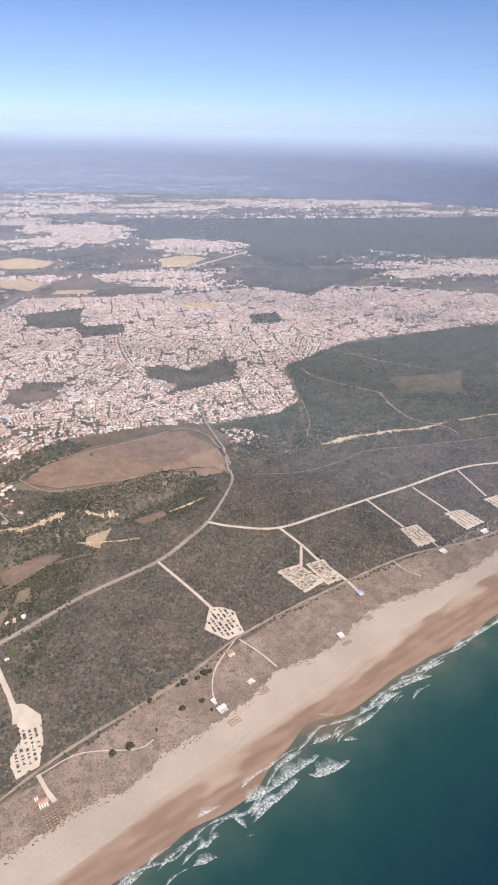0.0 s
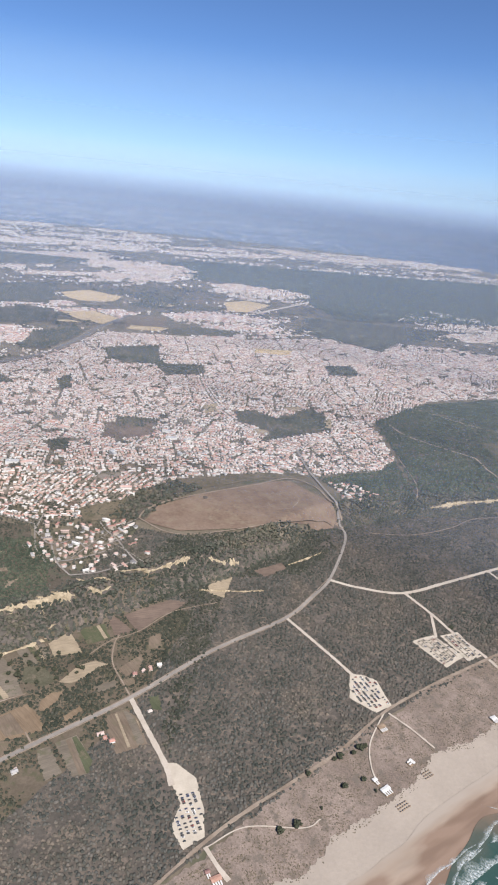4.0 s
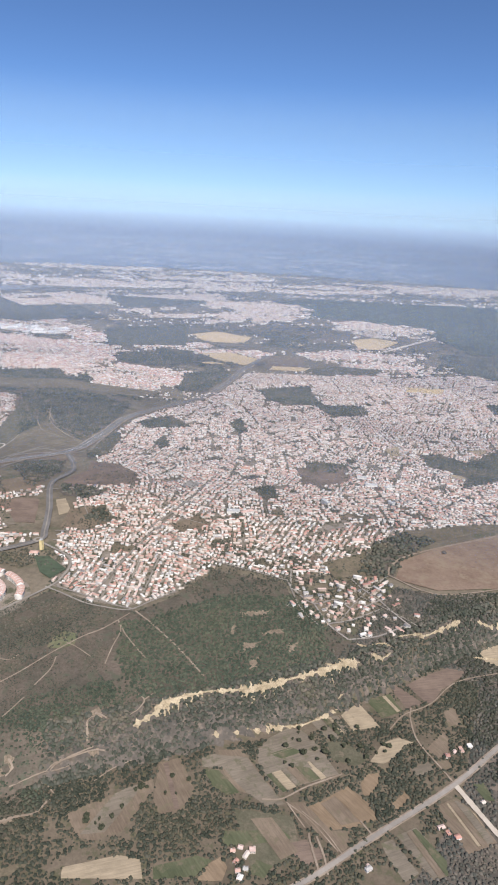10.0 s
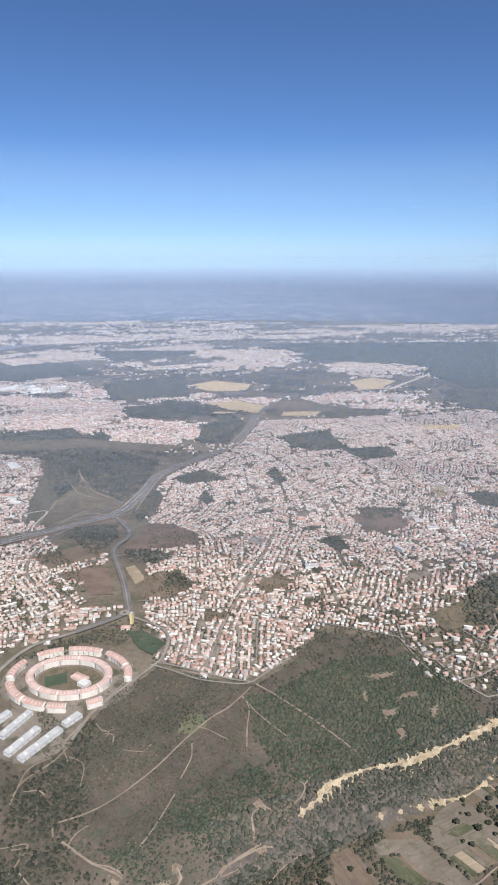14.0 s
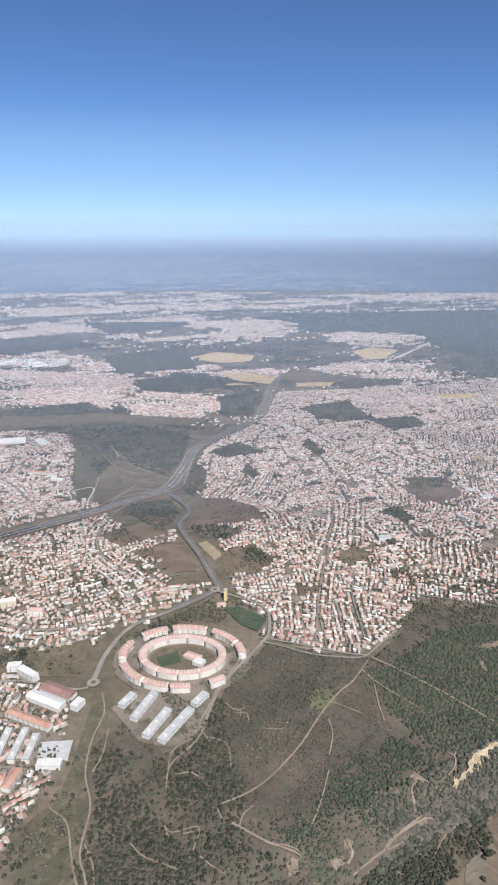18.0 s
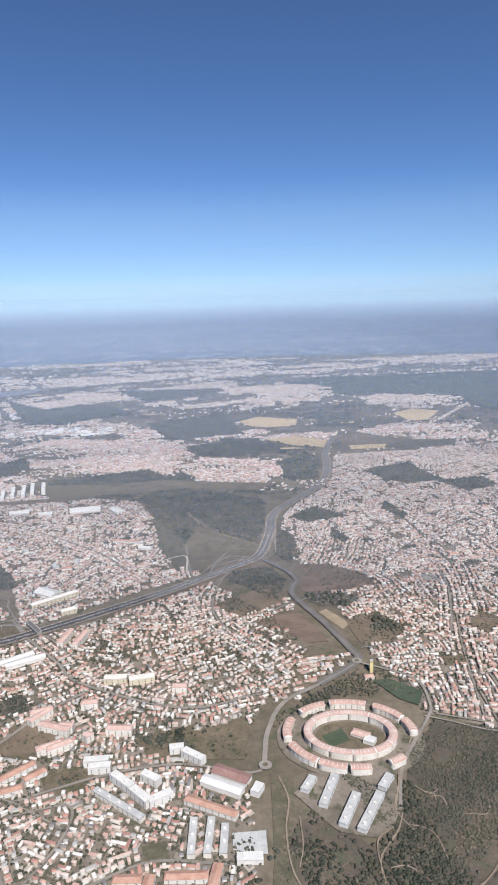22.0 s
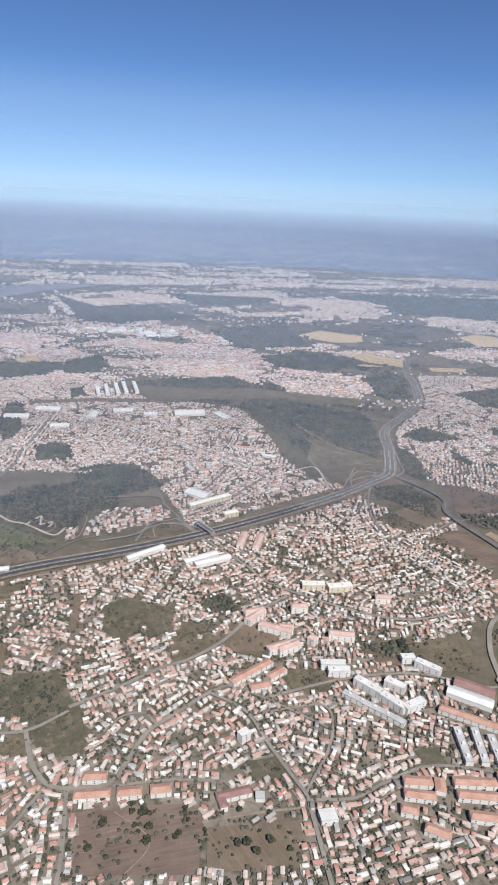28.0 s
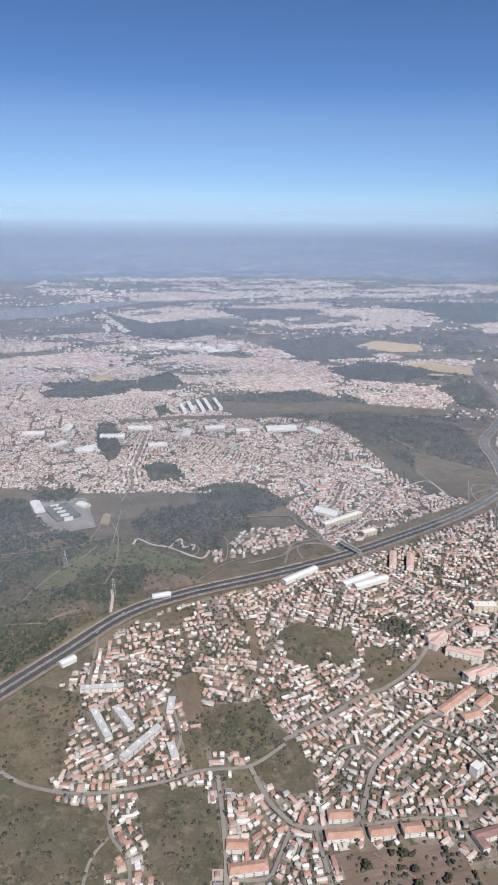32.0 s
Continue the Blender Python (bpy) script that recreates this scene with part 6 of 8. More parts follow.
for x, y, l, a, w in ((-850, 530, 34, 34, 7), (-911, 533, 38, 45, 6), (-861, 533, 33, 39, 7), (-889, 680, 27, -26, 16), (-1028, 1024, 22, 10, 14), (-968, 1047, 50, 17, 26), (-912, 1044, 30, -50, 16), (-822, 866, 19, -11, 8), (-1244, 892, 30, 45, 18), (-1202, 641, 30, -54, 10), (-1156, 656, 14, -28, 9), (-1023, 484, 15, 25, 5), (-1067, 394, 11, 50, 5),
                      (-1352, 953, 34, 15, 16), (-1312, 991, 30, 100, 14), (-1225, 959, 38, 10, 18), (-1145, 929, 28, 20, 14), (-1115, 993, 30, 95, 14), (-1243, 886, 26, 12, 14), (-1294, 904, 30, 60, 12), (-1076, 1032, 32, 15, 16), (-1195, 1011, 40, 8, 16)):
    block(x, y, l, a, w, 3.2 if l < 60 else 10, "gable", M_WHITE, M_METAL, "long low hall with a white sheet roof", "warehouse", panes=False, group="warehouses")
for _ in range(26):
    x, y = float(rng.uniform(-1480, -1170)), float(rng.uniform(1830, 1960))
    block(x, y, float(rng.uniform(18, 46)), float(rng.choice([8, 8, 98, 20])), float(rng.uniform(12, 24)), float(rng.uniform(3, 5)), "gable", M_FLATS, M_METAL if rng.random() < 0.55 else M_GREYROOF, "pale hall in a far works area", "warehouse", panes=False, group="far works halls")
for x, y, l, a in ((-873, 660, 52, 42), (-847, 631, 16, 33)):
    block(x, y, l, a, 7, 5.2, "hip", M_CREAM, M_FLATS, "long pale yellow block of flats", group="yellow flats")
for x, y, l in ((-1153, 1135, 60), (-1143, 1155, 66), (-1127, 1166, 76), (-1117, 1183, 76), (-1100, 1195, 70)):
    block(x, y, l, -69, 7, 8, "flat", M_WHITE, M_METAL, "white slab block of flats seen far off", group="slab blocks", panes=False)
for i, (x, y) in enumerate(((-1650, 2170), (-1620, 2210), (-1590, 2160), (-1680, 2230))):
    block(x, y, 16, 20 + 15 * i, 12, 14, "flat", M_WHITE, M_GREYROOF, "white tower block seen far off", "tower_block", panes=False, group="tower blocks")
field([(-1221, 662), (-1162, 680), (-1122, 603), (-1156, 580), (-1190, 612)], M_GREYCON, "grey paved goods yard", "paved_yard", 0.8, 0.5, category="yard")
M_STORE = earth("dark_sheet_roof", (0.11, 0.115, 0.12), (0.16, 0.165, 0.17), 8, 0.8, amount=0.3)
block(-1170, 632, 40, -47, 26, 3.0, "flat", M_STORE, M_STORE, "wide dark grey roofed store", "store", panes=False)
for i in range(5):
    block(-1184 + i * 7, 645 - i * 7.5, 9, 35, 2.2, 4.2, "flat", M_WHITE, M_METAL, "white roof light on the store", "roof_light", panes=False, group="roof lights")

# larger roofs, groves and bare lots scattered through the town
def blob(x, y, r):
    a = np.linspace(0, 2 * math.pi, 11)[:-1] + float(rng.uniform(0, 1))
    k = r * rng.uniform(0.55, 1.25, 10)
    return [(x + p * math.cos(t) * 1.25, y + p * math.sin(t)) for p, t in zip(k, a)]


rng = np.random.default_rng(31)
field(rect(-457, 739, 26, 18, 82), M_GREYCON, "pale paved lot inside the town", "paved_yard", 0.9, 0.3, category="yard")
BIG = [(M_TERRA, "hip", "broad building with a terracotta roof"), (M_GREYROOF, "gable", "workshop hall with a grey sheet roof"), (M_GREYROOF, "flat", "flat roofed block among houses"), (M_PINKROOF, "hip", "row of houses under one faded tile roof"), (M_PALETILE, "hip", "row of houses under one tile roof")]
for x0, x1, y0, y1, n_ in ((-520, -60, 500, 1050, 30), (-1150, -800, 700, 1080, 18), (-60, 420, 900, 1500, 10), (-620, -180, 1050, 1480, 12)):
    for _ in range(n_):
        x, y = float(rng.uniform(x0, x1)), float(rng.uniform(y0, y1))
        if any(inside(np.array([x]), np.array([y]), q)[0] for q in KEEP_OUT) or not clear_of_lines(np.array([x]), np.array([y]), 11)[0]:
            continue
        r_, k_, lab_ = BIG[int(rng.integers(0, len(BIG)))]
        block(x, y, float(rng.uniform(8, 16)), float(rng.choice([12, 12, 102, 40, 130, 170])), float(rng.uniform(4, 6.5)), float(rng.uniform(2.4, 4.4)), k_, M_FLATS if rng.random() < 0.6 else M_WHITE, r_, lab_, "large_building", panes=False, group="larger buildings in the town")
for x0, x1, y0, y1, n_ in ((-520, 0, 520, 1350, 90), (-1250, -780, 700, 1120, 44), (0, 500, 900, 1600, 30)):
    for k in range(n_):
        x, y = float(rng.uniform(x0, x1)), float(rng.uniform(y0, y1))
        if any(inside(np.array([x]), np.array([y]), q)[0] for q in KEEP_OUT) or not clear_of_lines(np.array([x]), np.array([y]), 9)[0]:
            continue
        if k % 2:
            wood(blob(x, y, float(rng.uniform(3, 9))), 3.0, (1.0, 2.0), label="grove of dark trees inside the town", lift=0.5)
        else:
            field(rect(x, y, float(rng.uniform(9, 26)), float(rng.uniform(6, 15)), float(rng.choice([12, 12, 102, 40, 130, 170]))), (M_TAN, M_GRASS, M_RED)[k // 2 % 3], "bare lot inside the town", "open_ground", 0.5, 1.0, 4.0, category="open ground", cell=14)

# bridge over the motorway
bridge = new("road_bridge")
bridge.matrix_basis = pose(-867, 590, float(ground_z(-867, 590)), 0, 0, -45)
part("deck", box(-13, -2.6, 4.4, 13, 2.6, 5.0), bridge, M_GREYCON)
part("roadway", box(-13, -1.9, 5.0, 13, 1.9, 5.06), bridge, M_MIDGREY)
for k in (-1, 1):
    part("parapet", box(-13, k * 2.4 - 0.15, 5.0, 13, k * 2.4 + 0.15, 5.55), bridge, M_GREYROOF)
    part("abutment", box(k * 12 - 1.6, -2.5, -0.8, k * 12 + 1.6, 2.5, 4.4), bridge, M_GREYCON)
part("pier", box(-0.4, -2.2, -0.5, 0.4, 2.2, 4.4), bridge, M_GREYCON)
tagged(bridge, "grey concrete road bridge over the motorway", "bridge")

# ---- houses ----
class Taken:
    """Keeps houses and trees apart."""
    def __init__(self, cell):
        self.cell, self.at = cell, {}

    def free(self, x, y, r):
        i, j = int(x // self.cell), int(y // self.cell)
        return all((x - a) ** 2 + (y - b_) ** 2 >= r * r for p in (i - 1, i, i + 1) for q in (j - 1, j, j + 1) for a, b_ in self.at.get((p, q), ()))

    def put(self, x, y):
        self.at.setdefault((int(x // self.cell), int(y // self.cell)), []).append((x, y))


TAKEN = Taken(6.0)


def allowed(x, y, poly, margin):
    ok = inside(x, y, poly)
    for q in KEEP_OUT:
        (x0, y0), (x1, y1) = np.min(q, axis=0), np.max(q, axis=0)
        near = np.flatnonzero(ok & (x >= x0) & (x <= x1) & (y >= y0) & (y <= y1))
        if len(near):
            ok[near] = ~inside(x[near], y[near], q)
    sel = np.flatnonzero(ok)
    ok[sel] = clear_of_lines(x[sel], y[sel], margin)
    return ok


def along_streets(poly, gap=3.7, off=2.7):
    """House plots on both sides of the mapped streets."""
    X, Y, A = [], [], []
    for pts, w in STREETS:
        c = smooth_line(pts, gap)
        d = np.gradient(c, axis=0)
        d /= np.linalg.norm(d, axis=1)[:, None]
        for side in (1, -1):
            for depth in (0, 1):
                k = side * (w / 2 + off + depth * 6.0)
                X.append(c[:, 0] - d[:, 1] * k), Y.append(c[:, 1] + d[:, 0] * k), A.append(np.arctan2(d[:, 1], d[:, 0]) + (rng.random(len(c)) < 0.6) * math.pi / 2)
    x, y, a = (np.concatenate(q) for q in (X, Y, A))
    ok = allowed(x, y, poly, 1.6) & (rng.random(len(x)) < 0.88)
    return x[ok], y[ok], a[ok]


def quarters(poly, base, cell=85.0, along=3.8, period=10.6, keep=0.92, gap_at=0.85):
    """House plots in many small quarters, each with its own street grid."""
    p = np.array(poly, float)
    (x0, y0), (x1, y1) = p.min(axis=0), p.max(axis=0)
    sx, sy = np.meshgrid(np.arange(x0, x1 + cell, cell), np.arange(y0, y1 + cell, cell))
    seeds = np.column_stack([sx.ravel(), sy.ravel()]) + rng.uniform(-0.42, 0.42, (sx.size, 2)) * cell
    X, Y, A = [], [], []
    r = cell * 1.15
    for k, (cx, cy) in enumerate(seeds):
        a = radians(base + rng.choice([-45, -22, -8, 0, 0, 10, 28, 60]))
        per = period * rng.uniform(0.9, 1.2)
        u, rows = np.arange(-r, r, along * rng.uniform(0.95, 1.15)), np.arange(-r, r, per)
        U, V = (q.ravel() for q in np.meshgrid(u, np.concatenate([rows, rows + per * 0.42])))
        U, V = U + rng.normal(0, along * 0.14, len(U)), V + rng.normal(0, 0.6, len(U)) + 3.5 * np.sin(U * 0.05)
        ok = (np.mod(U + 7, 46) > 4.0) & (rng.random(len(U)) < keep)
        U, V = U[ok], V[ok]
        x, y = cx + U * math.cos(a) - V * math.sin(a), cy + U * math.sin(a) + V * math.cos(a)
        near = seeds[np.hypot(seeds[:, 0] - cx, seeds[:, 1] - cy) < cell * 2.6]
        d = (x[:, None] - near[None, :, 0]) ** 2 + (y[:, None] - near[None, :, 1]) ** 2
        mine = d.min(axis=1) >= (x - cx) ** 2 + (y - cy) ** 2 - 1e-6
        X.append(x[mine]), Y.append(y[mine]), A.append(np.full(mine.sum(), a))
    x, y, a = (np.concatenate(q) for q in (X, Y, A))
    q = np.column_stack([x, y])
    open_ = lumps(q, 0.045) + 0.6 * lumps(q[:, ::-1], 0.11)
    ok = allowed(x, y, poly, 2.6) & (open_ < gap_at)
    return x[ok], y[ok], a[ok] + (rng.random(ok.sum()) < 0.22) * math.pi / 2


def spaced(x, y, a, r):
    keep = []
    for i in range(len(x)):
        if TAKEN.free(x[i], y[i], r):
            TAKEN.put(x[i], y[i])
            keep.append(i)
    return x[keep], y[keep], a[keep]


def house_arrays(x, y, h, size=1.0):
    """Walls and hipped, gabled or flat roofs of many houses, as two meshes' arrays."""
    n = len(x)
    row = rng.random(n) < 0.3
    L, W = np.where(row, rng.uniform(4.5, 8.5, n), rng.uniform(2.3, 4.6, n)) * size, np.where(row, rng.uniform(2.0, 2.7, n), rng.uniform(2.1, 3.2, n)) * size
    H = rng.choice([1.3, 2.2, 2.2, 2.9], n) * size + 0.55
    R = np.where(rng.random(n) < 0.25, 0.1, rng.uniform(0.5, 0.9, n)) * size
    hip = np.where(rng.random(n) < 0.5, 0.5, 0.97)
    z0 = ground_z(x, y) - 0.3
    cs, sn = np.cos(h), np.sin(h)

    def at(u, v, z):
        return np.stack([x + u * cs - v * sn, y + u * sn + v * cs, z], axis=-1)
    a, b_ = L / 2, W / 2
    wall = np.stack([at(i * a, j * b_, z) for z in (z0, z0 + H + 0.3) for i, j in ((-1, -1), (1, -1), (1, 1), (-1, 1))], axis=1)
    wf = np.array([(0, 1, 5, 4), (1, 2, 6, 5), (2, 3, 7, 6), (3, 0, 4, 7)])
    o, e = 1.07, z0 + H + 0.25
    roof = np.stack([at(i * a * o, j * b_ * o, e) for i, j in ((-1, -1), (1, -1), (1, 1), (-1, 1))] + [at(-a * hip, 0 * b_, e + R), at(a * hip, 0 * b_, e + R)], axis=1)
    rf = np.array([(0, 1, 5), (0, 5, 4), (2, 3, 4), (2, 4, 5), (1, 2, 5), (3, 0, 4)])
    k = np.arange(n)[:, None, None]
    return wall.reshape(-1, 3), (wf[None] + 8 * k).reshape(-1, 4), roof.reshape(-1, 3), (rf[None] + 6 * k).reshape(-1, 3)


M_PLOT = by_island("garden_plots", [(0.0, (0.245, 0.212, 0.18)), (0.22, (0.105, 0.1, 0.07)), (0.42, (0.18, 0.152, 0.122)), (0.62, (0.36, 0.325, 0.287)), (0.78, (0.066, 0.068, 0.044)), (0.92, (0.42, 0.39, 0.35))], 0.9)


def gardens(x, y, h, size):
    """Paved yards and gardens round houses, each a thin slab, and small sheds in them."""
    n = len(x)
    L, W = rng.uniform(4.6, 7.0, n) * size, rng.uniform(4.2, 6.6, n) * size
    ox, oy = rng.normal(0, 0.7, n) * size, rng.normal(0, 0.7, n) * size
    z = ground_z(x, y) + 0.74 + 0.12 * rng.random(n)
    cs, sn = np.cos(h), np.sin(h)
    slab = np.stack([np.stack([x + (ox + i * L / 2) * cs - (oy + j * W / 2) * sn, y + (ox + i * L / 2) * sn + (oy + j * W / 2) * cs, z], -1) for i, j in ((-1, -1), (1, -1), (1, 1), (-1, 1))], axis=1)
    k = np.flatnonzero(rng.random(n) < 0.15)
    m = len(k)
    a, b_, t = rng.uniform(0.6, 1.3, m) * size, rng.uniform(0.5, 0.9, m) * size, rng.uniform(1.0, 1.9, m) * size
    ux, uy = (L[k] / 2 - a) * rng.choice([-1, 1], m), (W[k] / 2 - b_) * rng.choice([-1, 1], m)
    z0, c, s = z[k] - 0.5, cs[k], sn[k]
    shed = np.stack([np.stack([x[k] + (ox[k] + ux + i * a) * c - (oy[k] + uy + j * b_) * s, y[k] + (ox[k] + ux + i * a) * s + (oy[k] + uy + j * b_) * c, z0 + q * (t + 0.5)], -1) for q in (0, 1) for i, j in ((-1, -1), (1, -1), (1, 1), (-1, 1))], axis=1)
    sf = np.array([(0, 1, 5, 4), (1, 2, 6, 5), (2, 3, 7, 6), (3, 0, 4, 7), (4, 5, 6, 7)])
    return slab.reshape(-1, 3), np.arange(4 * n).reshape(-1, 4), shed.reshape(-1, 3), (sf[None] + 8 * np.arange(m)[:, None, None]).reshape(-1, 4)


def estate(name, x, y, h, size=1.0, label="", wall=M_WALL, roof=M_ROOF):
    """Many houses as one district."""
    if size < 1.2:
        sv, sf, hv, hf = gardens(x, y, h, size)
        tagged(new("garden_plots", mesh_from("garden_plots", sv, sf, M_PLOT)), "paved yards and dry gardens round the houses", "gardens", kind="stuff")
        tagged(new("sheds", mesh_from("sheds", hv, hf, M_WALL)), "small pale sheds and annexes behind the houses", "sheds", kind="stuff")
    wv, wf, rv, rf = house_arrays(x, y, h, size)
    root = tagged(new(name, mesh_from(name, wv, wf, wall)), label, "houses", kind="stuff")
    new("roofs", mesh_from("roofs", rv, rf, roof)).parent = root
    return root


TOWN = [(-512, 473), (-470, 457), (-439, 455), (-405, 483), (-395, 505), (-378, 540), (-314, 535), (-234, 565), (-219, 616), (-202, 673), (-100, 726), (-38, 735), (48, 790), (80, 852), (66, 1005), (200, 1200), (551, 1390), (760, 1700), (400, 1800), (100, 1790), (-200, 1600), (-400, 1560), (-520, 1520), (-555, 1240), (-600, 1120), (-632, 1020), (-636, 860), (-600, 790), (-560, 620), (-540, 545)]
VILLAS = [(-314, 531), (-300, 478), (-262, 462), (-205, 485), (-196, 500), (-225, 558)]
WEST = [(-1062, 370), (-1040, 440), (-1000, 478), (-900, 545), (-780, 652), (-710, 715), (-640, 640), (-600, 560), (-632, 490), (-650, 430), (-690, 420), (-640, 380), (-630, 330), (-640, 290), (-650, 225), (-985, 225), (-1040, 300)]
NORTH = [(-880, 590), (-780, 695), (-725, 745), (-770, 830), (-800, 920), (-890, 1100), (-1100, 1150), (-1250, 1300), (-1600, 1400), (-1600, 720), (-1200, 690), (-1020, 720), (-970, 750), (-910, 650)]
HAMLET = [(-967, 622), (-900, 640), (-905, 608), (-960, 560), (-1004, 533), (-985, 585)]
EDGE = [(-12, 672), (20, 672), (30, 690), (6, 712), (-22, 715)]
patch("town_ground", TOWN, M_TOWN, 0.06 - 0.0006 * LAYER[0], 8, 1.5, 25, "pale dry ground of the town", "ground")
patch("town_ground", WEST, M_TOWN, 0.06 - 0.0006 * LAYER[0], 8, 1.5, 18, "pale dry ground of the town", "ground")
patch("town_ground", NORTH, M_TOWN, 0.06 - 0.0006 * LAYER[0], 8, 1.5, 30, "pale dry ground of the town", "ground")
KEEP_OUT = [q for q in KEEP_OUT if q is not PINE_W]
near_x, near_y, near_a = [], [], []
for poly, base in ((WEST, 33), (TOWN, 12), (NORTH, 20)):
    x, y, a = (np.concatenate(q) for q in zip(along_streets(poly), quarters(poly, base, gap_at=0.85 if poly is WEST else 0.74)))
    x, y, a = spaced(x, y, a, 3.15 if poly is WEST else 3.05)
    if poly is WEST:
        near = np.zeros(len(y), bool)
        near[np.argsort(y)[:300]] = True
        near_x, near_y, near_a = x[near], y[near], a[near]
        x, y, a = x[~near], y[~near], a[~near]
    estate("houses", x, y, a, 0.8, label="dense low houses with terracotta roofs and white walls")
for poly in ([(-621, 472), (-655, 531), (-611, 548), (-564, 553), (-568, 532), (-594, 502)],
             [(-669, 676), (-622, 681), (-611, 646), (-638, 631)],
             [(-543, 548), (-493, 562), (-458, 513), (-467, 474), (-499, 491), (-518, 511)],
             [(-574, 668), (-534, 699), (-488, 630), (-497, 574), (-521, 580)]):
    x, y, a = quarters(poly, 25, cell=60.0, gap_at=1.2)
    estate("houses", *spaced(x, y, a, 2.85), 0.8, "houses with tiled roofs beside the link road")
x, y, a = quarters(HAMLET, 40)
estate("houses", *spaced(x, y, a, 3.9), label="cluster of white houses beside the motorway")
x, y, a = along_streets(VILLAS, 6.6, 4.2)
estate("houses", *spaced(x, y, a + rng.normal(0, 0.25, len(x)), 4.6), 0.95, "white villas along lanes among pines")
VILLAS_EAST = [(-308, 521), (-284, 538), (-242, 530), (-224, 525), (-202, 492), (-211, 471), (-254, 460), (-285, 474), (-305, 492)]
for poly in (VILLAS, VILLAS_EAST, EDGE):
    (x0, y0), (x1, y1) = np.min(poly, axis=0), np.max(poly, axis=0)
    x, y = rng.uniform(x0, x1, 260), rng.uniform(y0, y1, 260)
    ok = inside(x, y, poly) & clear_of_lines(x, y, 1.8)
    x, y = x[ok], y[ok]
    x, y, a = spaced(x, y, rng.uniform(0, 3.1, len(x)), 5.5)
    n_ = 26 if poly is VILLAS else 60
    estate("houses", x[:n_], y[:n_], a[:n_], 0.95, "scattered white villas among pines")

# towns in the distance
# paler than M_WALL and M_ROOF: brightness lost behind the haze sheets is painted back
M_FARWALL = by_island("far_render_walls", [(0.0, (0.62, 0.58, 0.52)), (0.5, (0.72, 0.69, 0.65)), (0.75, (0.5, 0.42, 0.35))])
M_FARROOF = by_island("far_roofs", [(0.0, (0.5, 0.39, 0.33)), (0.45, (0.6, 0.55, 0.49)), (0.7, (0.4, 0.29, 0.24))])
FAR_TOWNS = [
    ([(-1378, 1239), (-1400, 1519), (-1285, 1761), (-1086, 1805), (-868, 1671), (-822, 1403), (-916, 1302), (-1054, 1302), (-1173, 1253), (-1268, 1260)], 6.5, 1.0), ([(-1648, 1589), (-1580, 2012), (-1374, 2160), (-1084, 2125), (-1060, 1862), (-1296, 1809), (-1452, 1632), (-1527, 1386)], 9.0, 1.4), ([(-1340, 1713), (-1144, 1735), (-898, 1700), (-813, 1407), (-959, 1280), (-1050, 1212)], 6.5, 1.0),
    ([(-1043, 1253), (-1315, 1725), (-1105, 1794), (-818, 1697), (-846, 1470), (-949, 1323)], 7.0, 1.3), ([(-797, 1207), (-847, 1398), (-770, 1542), (-658, 1441), (-638, 1268), (-710, 1230)], 6.5, 1.2), ([(-694, 1426), (-584, 1405), (-599, 1256), (-663, 1232)], 6.5, 1.2), ([(-865, 1695), (-706, 1840), (-589, 1832), (-583, 1785), (-791, 1662)], 8.0, 1.5),
    ([(-416, 1881), (-353, 1942), (-20, 2008), (-44, 1811), (-201, 1650), (-371, 1672)], 8.5, 1.5), ([(-468, 2554), (-295, 2629), (-49, 2459), (-2, 2336), (-178, 2233), (-331, 2343)], 10, 2.2), ([(-938, 2846), (-599, 2949), (-538, 2598), (-697, 2342), (-809, 2477)], 11, 2.4), ([(-1103, 2345), (-882, 2603), (-809, 2477), (-970, 2264)], 11, 2.2),
    ([(-1601, 2434), (-1653, 2737), (-970, 3107), (-931, 2930), (-1194, 2541), (-1424, 2574)], 13, 3.0), ([(-1938, 2813), (-2149, 3181), (-1954, 3567), (-1451, 3880), (-907, 4388), (-761, 3829), (-925, 3301), (-1367, 3118)], 19, 4.4), ([(-1029, 3246), (-750, 3739), (-311, 3921), (-307, 3574), (-700, 3343)], 18, 4.2), ([(-420, 3437), (-312, 3986), (500, 4450), (411, 3734), (59, 3765)], 20, 4.4),
    ([(411, 3734), (500, 4400), (1300, 4200), (1300, 3700)], 21, 4.4), ([(-1701, 1654), (-1459, 1630), (-1406, 1481), (-1560, 1371), (-1900, 1420)], 9, 1.5), ([(-1730, 2447), (-1620, 2700), (-1384, 2298), (-1603, 2140)], 12, 2.4), ([(-2553, 3385), (-2100, 3490), (-1990, 3000), (-2280, 2930)], 18, 4.0), ([(-2600, 2000), (-1600, 2050), (-1700, 1750), (-2300, 1700)], 13, 2.2),
    ([(361, 2333), (859, 2442), (1100, 2119), (454, 1987), (300, 2100)], 12, 2.0), ([(551, 1390), (760, 1700), (1100, 1900), (1200, 1600), (900, 1400)], 9, 1.4), ([(-2600, 4000), (-2500, 4300), (-1500, 4300), (-1600, 4050)], 24, 4.6), ([(-1090, 1900), (-900, 1930), (-830, 1830), (-1090, 1800)], 9, 1.7)]
